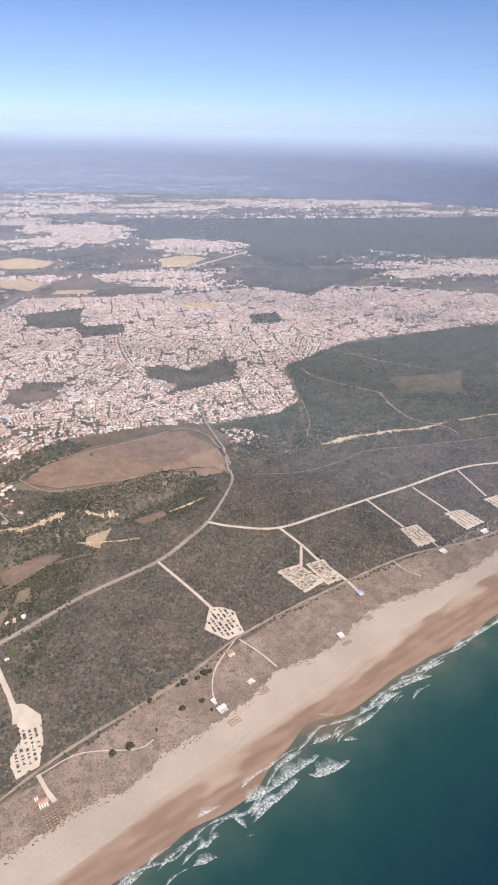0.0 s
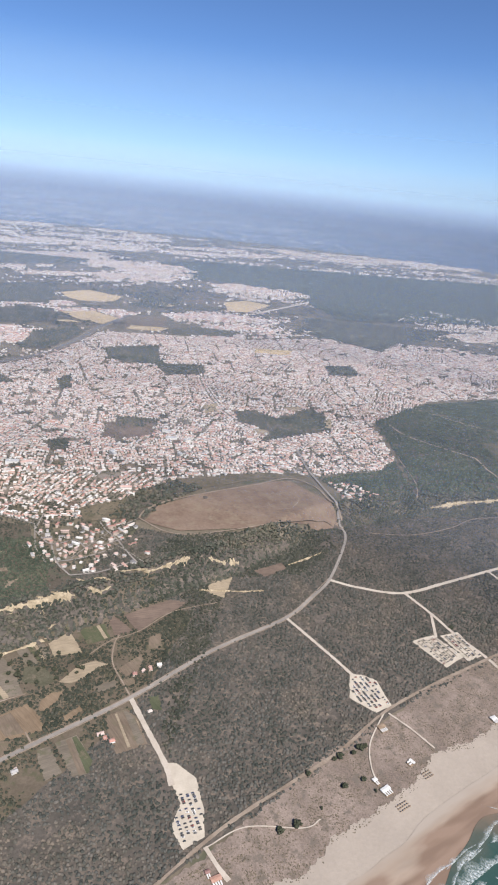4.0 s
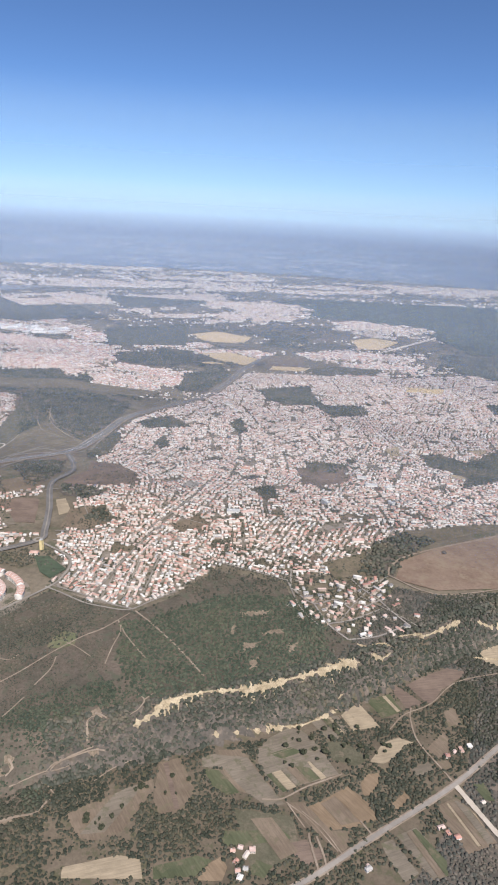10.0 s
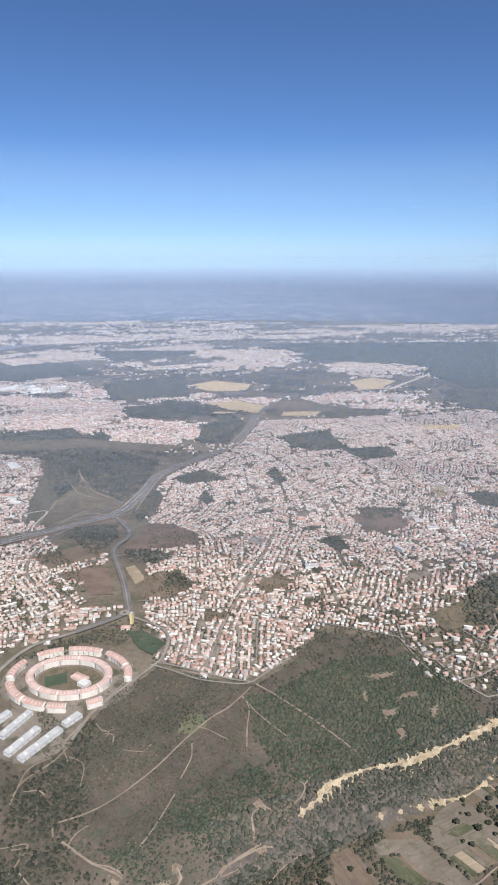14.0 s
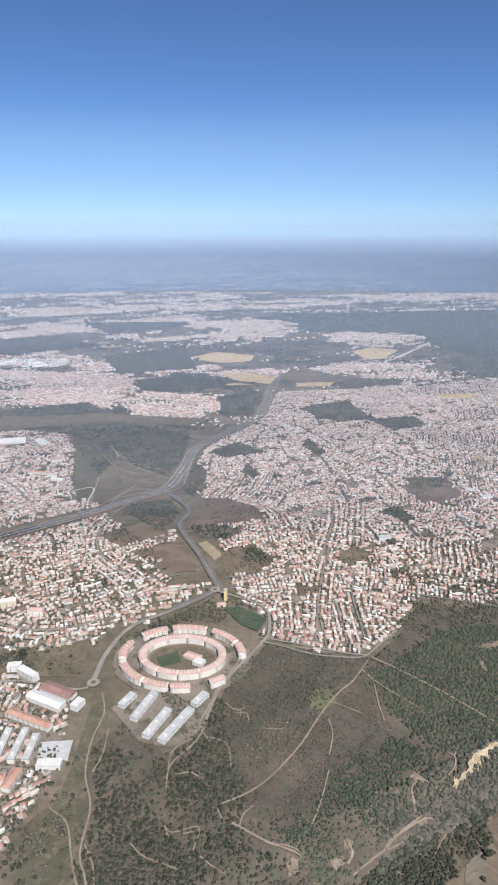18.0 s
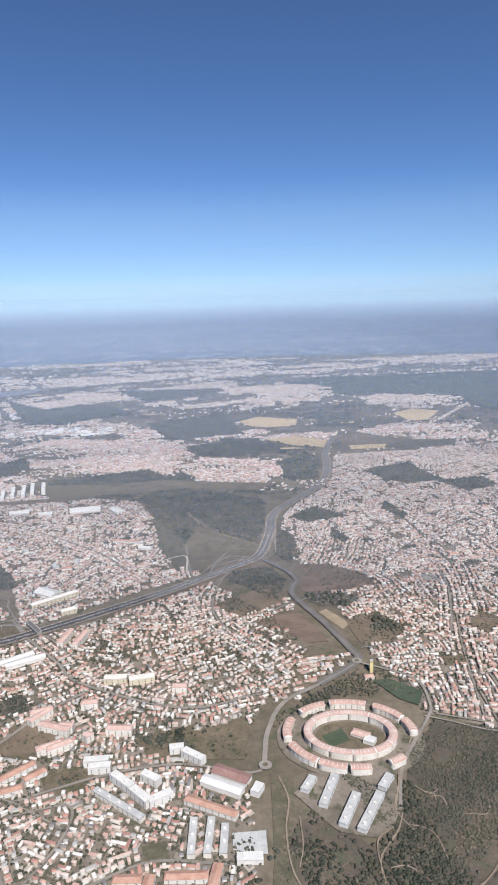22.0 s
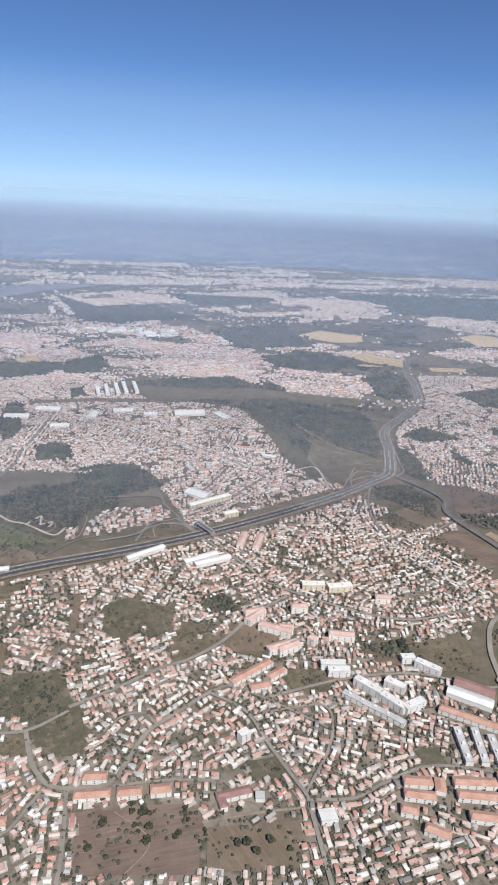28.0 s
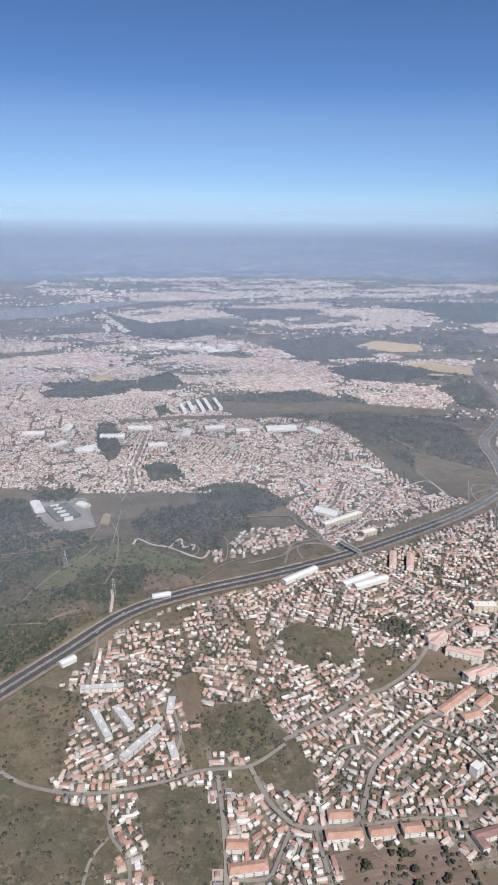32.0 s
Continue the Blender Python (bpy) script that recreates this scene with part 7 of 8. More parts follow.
for poly, gap, size in FAR_TOWNS:
    dense = 0.12 if gap < 16 else -0.6
    gap, size = (gap * 0.72, size * 0.66) if gap > 11 else (gap, size)
    p = np.array(poly, float)
    (x0, y0), (x1, y1) = p.min(axis=0), p.max(axis=0)
    x0, y0, x1, y1 = x0 - gap * 10, y0 - gap * 8, x1 + gap * 10, y1 + gap * 8
    X, Y = (q.ravel() for q in np.meshgrid(np.arange(x0, x1, gap * 0.62), np.arange(y0, y1, gap * 1.1)))
    X, Y = X + rng.normal(0, gap * 0.2, len(X)), Y + rng.normal(0, gap * 0.25, len(X))
    q = np.column_stack([X, Y])
    wx, wy = X + gap * 14 * lumps(q, 0.05 / gap) + gap * 6 * lumps(q, 0.2 / gap), Y + gap * 11 * lumps(q[:, ::-1], 0.05 / gap) + gap * 6 * lumps(q[:, ::-1], 0.17 / gap)
    ok = inside(wx, wy, poly) & (lumps(q * np.array([0.35, 1.0]), 0.09 / gap) + 0.8 * lumps(q[:, ::-1] * np.array([1.0, 0.5]), 0.27 / gap) + rng.normal(0, 0.45, len(X)) < dense)
    for w in KEEP_OUT:
        ok &= ~inside(X, Y, w)
    X, Y = X[ok], Y[ok]
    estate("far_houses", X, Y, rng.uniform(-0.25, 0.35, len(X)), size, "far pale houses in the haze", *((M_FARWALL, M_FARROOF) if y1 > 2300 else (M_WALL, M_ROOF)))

# dry meadows and ploughed land between the far towns
closed = KEEP_OUT + [g[0] for g in GROVES] + [p for p, _, _ in FAR_TOWNS] + [TOWN, NORTH, WEST, FAR_FOREST]
MEADOWS, centres = [], []
for _ in range(500):
    cy = rng.uniform(1260, 3300)
    cx = rng.uniform(-0.62, 0.1) * cy - 250
    r = rng.uniform(16, 38) * (0.6 + cy / 2300)
    if len(MEADOWS) > 23 or any(math.hypot(cx - a, (cy - b) * 0.8) < r + c for a, b, c in centres):
        continue
    t = np.sort(rng.uniform(0, 2 * math.pi, 6))
    k = rng.uniform(0.75, 1.15, 6) * r
    poly = [(cx + 1.25 * p * math.cos(q), cy + p * math.sin(q)) for p, q in zip(k, t)]
    px, py = np.array(poly + [(cx, cy)]).T
    if any(inside(px, py, w).any() for w in closed) or not clear_of_lines(px, py, 9.0).all():
        continue
    centres.append((cx, cy, r))
    MEADOWS.append(poly)
for i, (m, lab) in enumerate(((M_TAN, "brown ploughed land in the hazy distance"), (M_OLIVE, "dull green meadows in the hazy distance"), (M_FARSTRAW, "pale stubble fields in the hazy distance"), (M_GREY, "grey dry pasture in the hazy distance"))):
    for poly in MEADOWS[i::4][:9 if i != 2 else 4]:
        patch("far_field", poly, m, 2.2, 12, 5, 30, lab, "field")
        KEEP_OUT.append(poly)

# thin scatter of houses over the far country
X, Y = rng.uniform(-2600, 1300, 52000), rng.uniform(1150, 4300, 52000)
q = np.column_stack([X, Y])
ok = lumps(q * np.array([0.4, 1.3]), 0.009) + 0.7 * lumps(q[:, ::-1] * np.array([1.2, 0.5]), 0.021) + rng.normal(0, 0.35, len(X)) > 0.75
for w in KEEP_OUT + [FAR_FOREST, TOWN, NORTH, WEST] + [g[0] for g in GROVES]:
    ok &= ~inside(X, Y, w)
for lo, hi, size in ((1150, 1700, 1.0), (1700, 2400, 1.3), (2400, 3200, 1.8), (3200, 4400, 2.5)):
    k = ok & (Y >= lo) & (Y < hi)
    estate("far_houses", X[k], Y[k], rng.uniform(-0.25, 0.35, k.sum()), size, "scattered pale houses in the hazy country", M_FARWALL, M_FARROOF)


# ---- single houses near the path ----
def house_kind(l, w, h, rise, hip, wing):
    """A house built once: walls, roof, chimney, windows, door, and a wing."""
    root = new("house")
    bm = box(-l / 2, -w / 2, -1.0, l / 2, w / 2, h)
    if wing:
        box(l * 0.1, w / 2 - 0.01, -0.6, l / 2, w / 2 + wing, h * 0.7, bm)
    part("wall", bm, root, M_WALL_ONE)
    part("roof", hip_roof(l, w, h, rise, hip, 0.2) if rise else flat_roof(l, w, h, 0.3), root, M_ROOF_ONE)
    if wing:
        r = part("wing_roof", hip_roof(l * 0.4, wing, h * 0.7, 0.4 if rise else 0.1, 0.9, 0.15), root, M_ROOF_ONE)
        r.location = (l * 0.3, w / 2 + wing / 2, 0)
    c = box(-l * 0.2 - 0.16, w * 0.15 - 0.16, h, -l * 0.2 + 0.16, w * 0.15 + 0.16, h + rise + 0.5)
    part("chimney", c, root, M_WHITE)
    me = window_mesh(0.55, 0.5)
    for x in (-l * 0.3, l * 0.3):
        o = part("window", me, root)
        o.matrix_basis = pose(x, -w / 2, h * 0.45, 0, 0, 180)
    o = part("window", me, root)
    o.matrix_basis = pose(-l / 2, 0, h * 0.45, 0, 0, 90)
    part("door", box(-0.2, -w / 2 - 0.06, 0, 0.2, -w / 2 + 0.02, 0.85), root, M_WOOD)
    return root


LABELS = ["two storey house with an orange tile roof and pale walls", "long low house with a faded tile roof", "square house with a hipped tile roof", "white house with a flat roof and parapet", "house with a tiled wing and chimney", "small gabled house with a tile roof"]
kinds = []
for k, (l, w, h, rise, hip, wing) in enumerate([(4.6, 3.4, 2.3, 0.75, 0.5, 0), (5.6, 3.0, 1.5, 0.6, 0.97, 0), (4.0, 3.7, 2.3, 0.8, 0.3, 0), (4.4, 3.4, 2.6, 0, 0.5, 1.4), (5.0, 3.0, 2.2, 0.65, 0.6, 1.8), (3.6, 2.8, 1.4, 0.6, 0.97, 0)]):
    kinds.append(tagged(house_kind(l, w, h, rise, hip, wing), LABELS[k], "house", "houses of the western district"))
sv, sf, hv, hf = gardens(near_x, near_y, near_a, 0.85)
tagged(new("garden_plots", mesh_from("garden_plots", sv, sf, M_PLOT)), "paved yards and dry gardens round the houses", "gardens", kind="stuff")
tagged(new("sheds", mesh_from("sheds", hv, hf, M_WALL)), "small pale sheds and annexes behind the houses", "sheds", kind="stuff")
used = set()
for i in range(len(near_x)):
    k = int(rng.integers(0, len(kinds)))
    m = pose(near_x[i], near_y[i], float(ground_z(near_x[i], near_y[i])) + 0.7, 0, 0, math.degrees(near_a[i]) + (180 if rng.random() < 0.5 else 0)) @ Matrix.Diagonal((0.8, 0.8, 0.85, 1))
    if k in used:
        copy_thing(kinds[k], m)
    else:
        used.add(k)
        kinds[k].matrix_basis = m
for i, (x, y, a, k) in enumerate([(-167, 396, 20, 3), (-173, 392, 110, 1), (-183, 384, 15, 2), (-165, 351, 40, 5), (-193, 327, 30, 1), (-189, 324, 120, 5), (-184, 322, 30, 0), (-312, 286, 20, 5), (-308, 289, 0, 5), (-304, 285, 70, 1), (-301, 288, 10, 3), (-309, 280, 60, 5), (-307, 275, 20, 5), (-305, 271, 80, 2), (-303, 277, 10, 5), (-236, 291, 40, 4), (-178, 389, 60, 5)]):
    tagged(copy_thing(kinds[k], pose(x, y, float(ground_z(x, y)) + 0.3, 0, 0, a)), "farmhouse with pale walls among fields and trees", "house", "farmhouses on the plain")

# ---- trees ----
_p = (1 + 5 ** 0.5) / 2
ICO_V = np.array([(-1, _p, 0), (1, _p, 0), (-1, -_p, 0), (1, -_p, 0), (0, -1, _p), (0, 1, _p), (0, -1, -_p), (0, 1, -_p), (_p, 0, -1), (_p, 0, 1), (-_p, 0, -1), (-_p, 0, 1)]) / math.hypot(1, _p)
ICO_F = np.array([(0, 11, 5), (0, 5, 1), (0, 1, 7), (0, 7, 10), (0, 10, 11), (1, 5, 9), (5, 11, 4), (11, 10, 2), (10, 7, 6), (7, 1, 8), (3, 9, 4), (3, 4, 2), (3, 2, 6), (3, 6, 8), (3, 8, 9), (4, 9, 5), (2, 4, 11), (6, 2, 10), (8, 6, 7), (9, 8, 1)])


FAR_V = np.array([(math.cos(i * 1.257), math.sin(i * 1.257), -0.15) for i in range(5)] + [(0, 0, 1)])
FAR_F = np.array([(i, (i + 1) % 5, 5) for i in range(5)])
DOME_V = np.array([(math.cos(i * 1.047), math.sin(i * 1.047), -0.15 - 0.2 * (i % 2)) for i in range(6)] + [(0.62 * math.cos(i * 2.094), 0.62 * math.sin(i * 2.094), 0.75) for i in range(3)])
DOME_F = np.array([(0, 1, 6), (1, 7, 6), (1, 2, 7), (2, 3, 7), (3, 8, 7), (3, 4, 8), (4, 5, 8), (5, 6, 8), (5, 0, 6), (6, 7, 8)])
CROWN_F = ICO_F[ICO_V[ICO_F].mean(axis=1)[:, 2] > -0.4]      # crowns in a wood, open below


def woods(name, x, y, r, material, label, flat=0.8, category="woods", up=0.5, cheap=False):
    """Crowns of many trees as one mesh, each uneven; cheap: fewer faces, for those far off."""
    n = len(x)
    shape, faces = (FAR_V, FAR_F) if cheap else (DOME_V, DOME_F) if n > 2500 else (ICO_V, CROWN_F)
    k = len(shape)
    s = rng.uniform(0.55, 1.3, (n, k, 1)) * r[:, None, None]
    a = rng.uniform(0, 6.28, n)
    v = shape[None] * s * np.array([1, 1, flat])
    cs, sn = np.cos(a)[:, None], np.sin(a)[:, None]
    X, Y = v[..., 0] * cs - v[..., 1] * sn + x[:, None], v[..., 0] * sn + v[..., 1] * cs + y[:, None]
    Z = v[..., 2] + (ground_z(x, y) + r * 0.5 + up)[:, None]
    f = faces[None] + k * np.arange(n)[:, None, None]
    return tagged(new(name, mesh_from(name, np.stack([X, Y, Z], -1).reshape(-1, 3), f.reshape(-1, 3), material)), label, category, kind="stuff")


def scatter(poly, gap, keep_out=(), thin=None, margin=0.8, k=0.05, noise_=0.5):
    p = np.array(poly, float)
    (x0, y0), (x1, y1) = p.min(axis=0), p.max(axis=0)
    X, Y = (q.ravel() for q in np.meshgrid(np.arange(x0, x1, gap), np.arange(y0, y1, gap)))
    X, Y = X + rng.uniform(-0.6, 0.6, X.size) * gap, Y + rng.uniform(-0.6, 0.6, Y.size) * gap
    q = np.column_stack([X, Y])
    w = gap * 1.3
    ok = inside(X + w * lumps(q, 0.35 / gap), Y + w * lumps(q[:, ::-1], 0.41 / gap), poly)
    for q in keep_out:
        ok &= ~inside(X, Y, q)
    if thin is not None:
        q = np.column_stack([X, Y])
        ok &= lumps(q, k) + 0.7 * lumps(q[:, ::-1], k * 2.7) + rng.normal(0, noise_, len(X)) > thin
    X, Y = X[ok], Y[ok]
    ok = clear_of_lines(X, Y, margin)
    return X[ok], Y[ok]


PARKS = [([(-149, 311), (-140, 312), (-126, 303), (-118, 280), (-116, 265), (-127, 256), (-136, 268), (-133, 284)], -63), ([(-21, 413), (-12, 413), (-1, 409), (8, 384), (-5, 375), (-23, 387)], -60), ([(36, 461), (56, 473), (77, 449), (59, 433)], -57), ([(62, 473), (79, 481), (93, 452), (79, 444)], -58),
         ([(160, 533), (179, 542), (191, 513), (171, 503)], -60), ([(212, 564), (233, 572), (249, 549), (226, 534)], -58), ([(262, 594), (280, 603), (292, 584), (274, 572)], -58)]
FIELD_POLYS = [q for q in KEEP_OUT if q not in (COAST, HEATH)]
PLAIN_WEST = [(-440, 170), (-290, 160), (-181, 340), (-150, 460), (-190, 488), (-256, 424), (-345, 360), (-440, 310)]
park_polys = [p for p, _ in PARKS]
clear_near = [q for q in FIELD_POLYS if np.mean(q, axis=0)[1] < 720 and np.mean(q, axis=0)[0] > -450]
x, y = scatter(COAST, 2.0, clear_near + park_polys + [PLAIN_WEST], -0.8, noise_=0.4, k=0.06)
woods("coastal_scrub", x, y, rng.uniform(0.6, 1.42, len(x)), M_COAST, "dark grey green pine scrub on the coastal plain", up=0.25)
x, y = scatter(PLAIN_WEST, 1.75, clear_near + [LOWER_FOOT], -0.35, k=0.07, noise_=0.3)
woods("field_trees", x, y, rng.uniform(0.5, 1.4, len(x)), M_DARKTREE, "dark trees and hedges between the fields")
SCRUB_DARK = [(-589, 416), (-542, 381), (-528, 438), (-483, 461), (-439, 444), (-452, 422), (-468, 404), (-477, 386), (-493, 358), (-514, 327), (-532, 317)]
HEATH_BARE = [(-532, 317), (-513, 325), (-492, 356), (-467, 388), (-451, 419), (-437, 426), (-427, 382), (-432, 355), (-455, 342), (-473, 314), (-502, 303), (-524, 303)]
LOW_GREEN = [(-500, 299), (-477, 306), (-465, 340), (-424, 371), (-394, 361), (-390, 343), (-412, 328), (-437, 312), (-450, 298), (-467, 279), (-483, 283), (-483, 289)]
PINES_EAST = [(-434, 434), (-412, 446), (-372, 488), (-306, 508), (-278, 486), (-271, 450), (-264, 432), (-285, 412), (-350, 372), (-394, 359), (-421, 390)]
MIXED = [(-515, 287), (-483, 286), (-467, 279), (-435, 308), (-412, 325), (-374, 343), (-367, 300), (-406, 270), (-487, 232)]
HEATH_EDGE = [(-396, 585), (-386, 594), (-351, 585), (-276, 558), (-246, 556), (-258, 515), (-302, 514), (-372, 490), (-402, 489), (-393, 529)]
x, y = scatter(HEATH, 2.3, clear_near + CLEARINGS + [SCRUB_DARK, HEATH_BARE, LOW_GREEN, PINES_EAST, MIXED], 0.3, k=0.045, noise_=0.6)
woods("heath_trees", x, y, rng.uniform(0.6, 1.3, len(x)), M_LEAF, "scattered dark pines and bushes on the heath")
for poly, gap, thin, r0, r1, lab in ((SCRUB_DARK, 1.5, -0.5, 0.4, 1.05, "low dark scrub on the heath"), (HEATH_BARE, 1.3, -0.15, 0.22, 0.62, "sparse low tufts on the brown heath"), (LOW_GREEN, 1.6, -0.45, 0.5, 1.0, "low green scrub on the heath slope"),
                                     (PINES_EAST, 1.9, -1.3, 0.8, 1.5, "dense green pines above the sand cliff"), (MIXED, 1.5, -0.3, 0.45, 1.35, "trees and bushes on dry ground below the heath"), (HEATH_EDGE, 2.3, -0.1, 0.6, 1.3, "bushes on brown ground at the edge of the town")):
    x, y = scatter(poly, gap, clear_near + [[tuple(np.mean(q, axis=0) * 0.35 + np.array(p) * 0.65) for p in q] for q in CLEARINGS] + [LOWER_FOOT], thin, margin=0.1, k=0.05 if poly is MIXED else 0.075, noise_=0.28)
    woods("heath_scrub", x, y, rng.uniform(r0, r1, len(x)), M_PINE if poly in (PINES_EAST, LOW_GREEN) else M_DARKTREE if poly is MIXED else M_LEAF, lab, 0.7, up=0.55)
for poly, thin, lab in (([(-376, 351), (-359, 370), (-320, 391), (-267, 423), (-248, 437), (-232, 462), (-205, 488), (-196, 500), (-180, 540), (-120, 560), (-60, 610), (-30, 640), (-20, 600), (-60, 540), (-132, 522), (-150, 475), (-171, 485), (-211, 454), (-248, 424), (-286, 398), (-324, 378), (-348, 363)], -0.8, "dense dark trees on the slope below the cliff"),
                        ([(-142, 516), (-125, 497), (-136, 403), (-156, 397), (-170, 413), (-181, 439), (-158, 479)], -0.9, "dense dark trees beside the country road"), ([(-372, 296), (-333, 319), (-300, 320), (-276, 307), (-321, 294), (-326, 289), (-363, 277)], -0.7, "grove between the fields"),
                        ([(-229, 395), (-210, 423), (-206, 402), (-190, 372), (-205, 350), (-224, 327), (-230, 317), (-239, 339), (-227, 361)], -0.6, "trees between the fields"), ([(-316, 380), (-308, 383), (-307, 354), (-285, 333), (-294, 326), (-320, 366)], -0.6, "trees along a field edge"), ([(-154, 383), (-136, 403), (-146, 318), (-154, 341)], -0.8, "trees beside the track"),
                        ([(-612, 350), (-570, 345), (-549, 363), (-538, 410), (-518, 320), (-505, 250), (-560, 200), (-600, 220), (-598, 300)], -0.55, "dark wood below the terraces")):
    x, y = scatter(poly, 1.9, clear_near + [LOWER_FOOT], thin, margin=0.5, k=0.06)
    woods("heath_pines", x, y, rng.uniform(0.6, 1.45, len(x)), M_DARKTREE, lab)
GREEN_PINES = [[(-494, 297), (-476, 303), (-461, 303), (-456, 296), (-466, 289), (-479, 285), (-486, 289)], [(-464, 325), (-448, 340), (-426, 341), (-418, 329), (-430, 317), (-448, 310)], [(-433, 362), (-415, 370), (-404, 349), (-421, 342)], [(-449, 298), (-436, 305), (-425, 293), (-436, 283)]]
for poly in GREEN_PINES:
    x, y = scatter(poly, 1.6, CLEARINGS, -0.75, margin=0.3, k=0.08)
    woods("heath_pines", x, y, rng.uniform(0.6, 1.4, len(x)), M_PINE, "clump of green pines on the heath", 0.7)
# the old sea cliff's steep face is overgrown
edge_x = np.arange(-440, 420, 12.0)
edge_y = np.interp(edge_x, [-470, -356, -256, -190, -120, -40, 60, 160, 400, 900], [300, 366, 428, 490, 545, 640, 700, 730, 790, 900])
FACE = [(p, q - 19) for p, q in zip(edge_x, edge_y)] + [(p, q + 7) for p, q in zip(edge_x, edge_y)][::-1]
x, y = scatter(FACE, 1.55, [BROWN, LOWER_FOOT], -0.75, margin=1.0, k=0.09, noise_=0.4)
woods("slope_trees", x, y, rng.uniform(0.9, 1.9, len(x)), M_LEAF, "dark trees and scrub on the old sea cliff", up=1.2)
x, y = scatter([(-640, 400), (-625, 470), (-565, 545), (-515, 520), (-510, 480), (-545, 505), (-600, 480), (-628, 440)], 3.0, (), 0.2, k=0.1)
woods("bushes", x, y, rng.uniform(0.6, 1.3, len(x)), M_LEAF, "bushes on the dry ground beside the ring of flats")
for poly, gap, thin, size, label in GROVES:
    if gap > 7:
        size, gap = (size[0] * 7 / gap, size[1] * 7 / gap), 7
    x, y = scatter(poly, gap, [CLEARING] + OPEN_WEST, -0.9)
    woods("wood", x, y, rng.uniform(size[0], size[1], len(x)), M_PINE if poly in (PINE_NE, PINE_W) else M_LEAF, label, cheap=np.mean(poly, axis=0)[1] > 700)
GRASSY = [(-1250, 540), (-1142, 545), (-1095, 586), (-991, 554), (-1000, 500), (-1055, 462), (-1100, 400), (-1140, 340), (-1350, 340)]
for poly, gap, thin, r0, r1, lab in ((GRASSY, 3.4, 0.0, 0.8, 1.7, "bushes and trees in the meadows"), ([(-966, 357), (-949, 370), (-917, 364), (-911, 341), (-931, 327), (-957, 334)], 2.4, 0.35, 0.5, 1.4, "bushes on the waste ground"), ([(-1060, 285), (-1005, 283), (-985, 262), (-990, 230), (-1080, 230)], 3.5, 0.4, 0.7, 1.4, "bushes on the waste ground"),
                                 ([(-974, 297), (-951, 306), (-943, 281), (-934, 240), (-960, 236)], 3.0, 0.7, 0.5, 1.2, "garden trees"), ([(-1120, 300), (-1075, 370), (-1048, 366), (-1040, 330), (-1030, 300), (-1080, 290)], 3.6, 0.4, 0.7, 1.4, "bushes on the slope"), 
                                 ([(-733, 439), (-702, 434), (-691, 441), (-646, 463), (-645, 415), (-714, 416)], 4.0, 0.5, 0.7, 1.3, "bushes behind the flats"), ([(-640, 200), (-608, 285), (-622, 345), (-650, 300), (-660, 225)], 2.6, -0.2, 0.9, 1.7, "trees at the edge of the heath"), ([(-884, 276), (-813, 285), (-764, 288), (-764, 250), (-871, 240)], 4.2, 0.6, 0.7, 1.5, "round bushes on the bare ground")):
    x, y = scatter(poly, gap, (), thin)
    woods("bushes", x, y, rng.uniform(r0, r1, len(x)), M_LEAF, lab, 0.75)
LOTS = [q for q in KEEP_OUT if q not in PAVED and -1062 < np.mean(q, axis=0)[0] < -640 and 225 < np.mean(q, axis=0)[1] < 600 and len(q) > 3]
for q in LOTS:
    x, y = scatter(q, 3.0, (), 0.75, k=0.1)
    if len(x) > 3:
        ok = np.array([TAKEN.free(p, r, 1.8) for p, r in zip(x, y)], bool)
        woods("bushes", x[ok], y[ok], rng.uniform(0.6, 1.5, ok.sum()), M_LEAF, "bushes and small trees on open lots", 0.75) if ok.sum() > 3 else None
for poly, gap, thin, lab in (([(-1254, 659), (-1227, 663), (-1192, 590), (-1210, 573)], 2.6, -0.9, "dark wood beside the store"),
                             ([(-1228, 681), (-1192, 700), (-1174, 672), (-1210, 663)], 2.6, -0.9, "dark trees behind the store"),
                             ([(-1210, 573), (-1186, 598), (-1114, 582), (-1134, 531), (-1157, 471)], 2.3, -0.3, "scrub and trees on the slope"),
                             ([(-1101, 516), (-1049, 533), (-1041, 487), (-1064, 467), (-1093, 470), (-1111, 477)], 2.2, -0.7, "dense trees below the meadow"),
                             ([(-1045, 742), (-988, 782), (-965, 606), (-995, 629), (-1031, 670)], 2.4, -0.2, "green scrub beside the houses"),
                             ([(-1138, 433), (-1088, 444), (-1079, 413), (-1095, 374), (-1104, 367)], 2.4, -0.5, "dense scrub beside the motorway")):
    x, y = scatter(poly, gap, (), thin, k=0.06)
    woods("scrub", x, y, rng.uniform(0.8, 1.7, len(x)), M_PINE, lab, 0.75)
x, y = scatter([(-617, 464), (-600, 493), (-559, 524), (-541, 507), (-550, 490), (-577, 490), (-599, 461)], 2.3, (), -0.6)
woods("bushes", x, y, rng.uniform(0.7, 1.5, len(x)), M_LEAF, "trees beside the road above the ring of flats", 0.75)
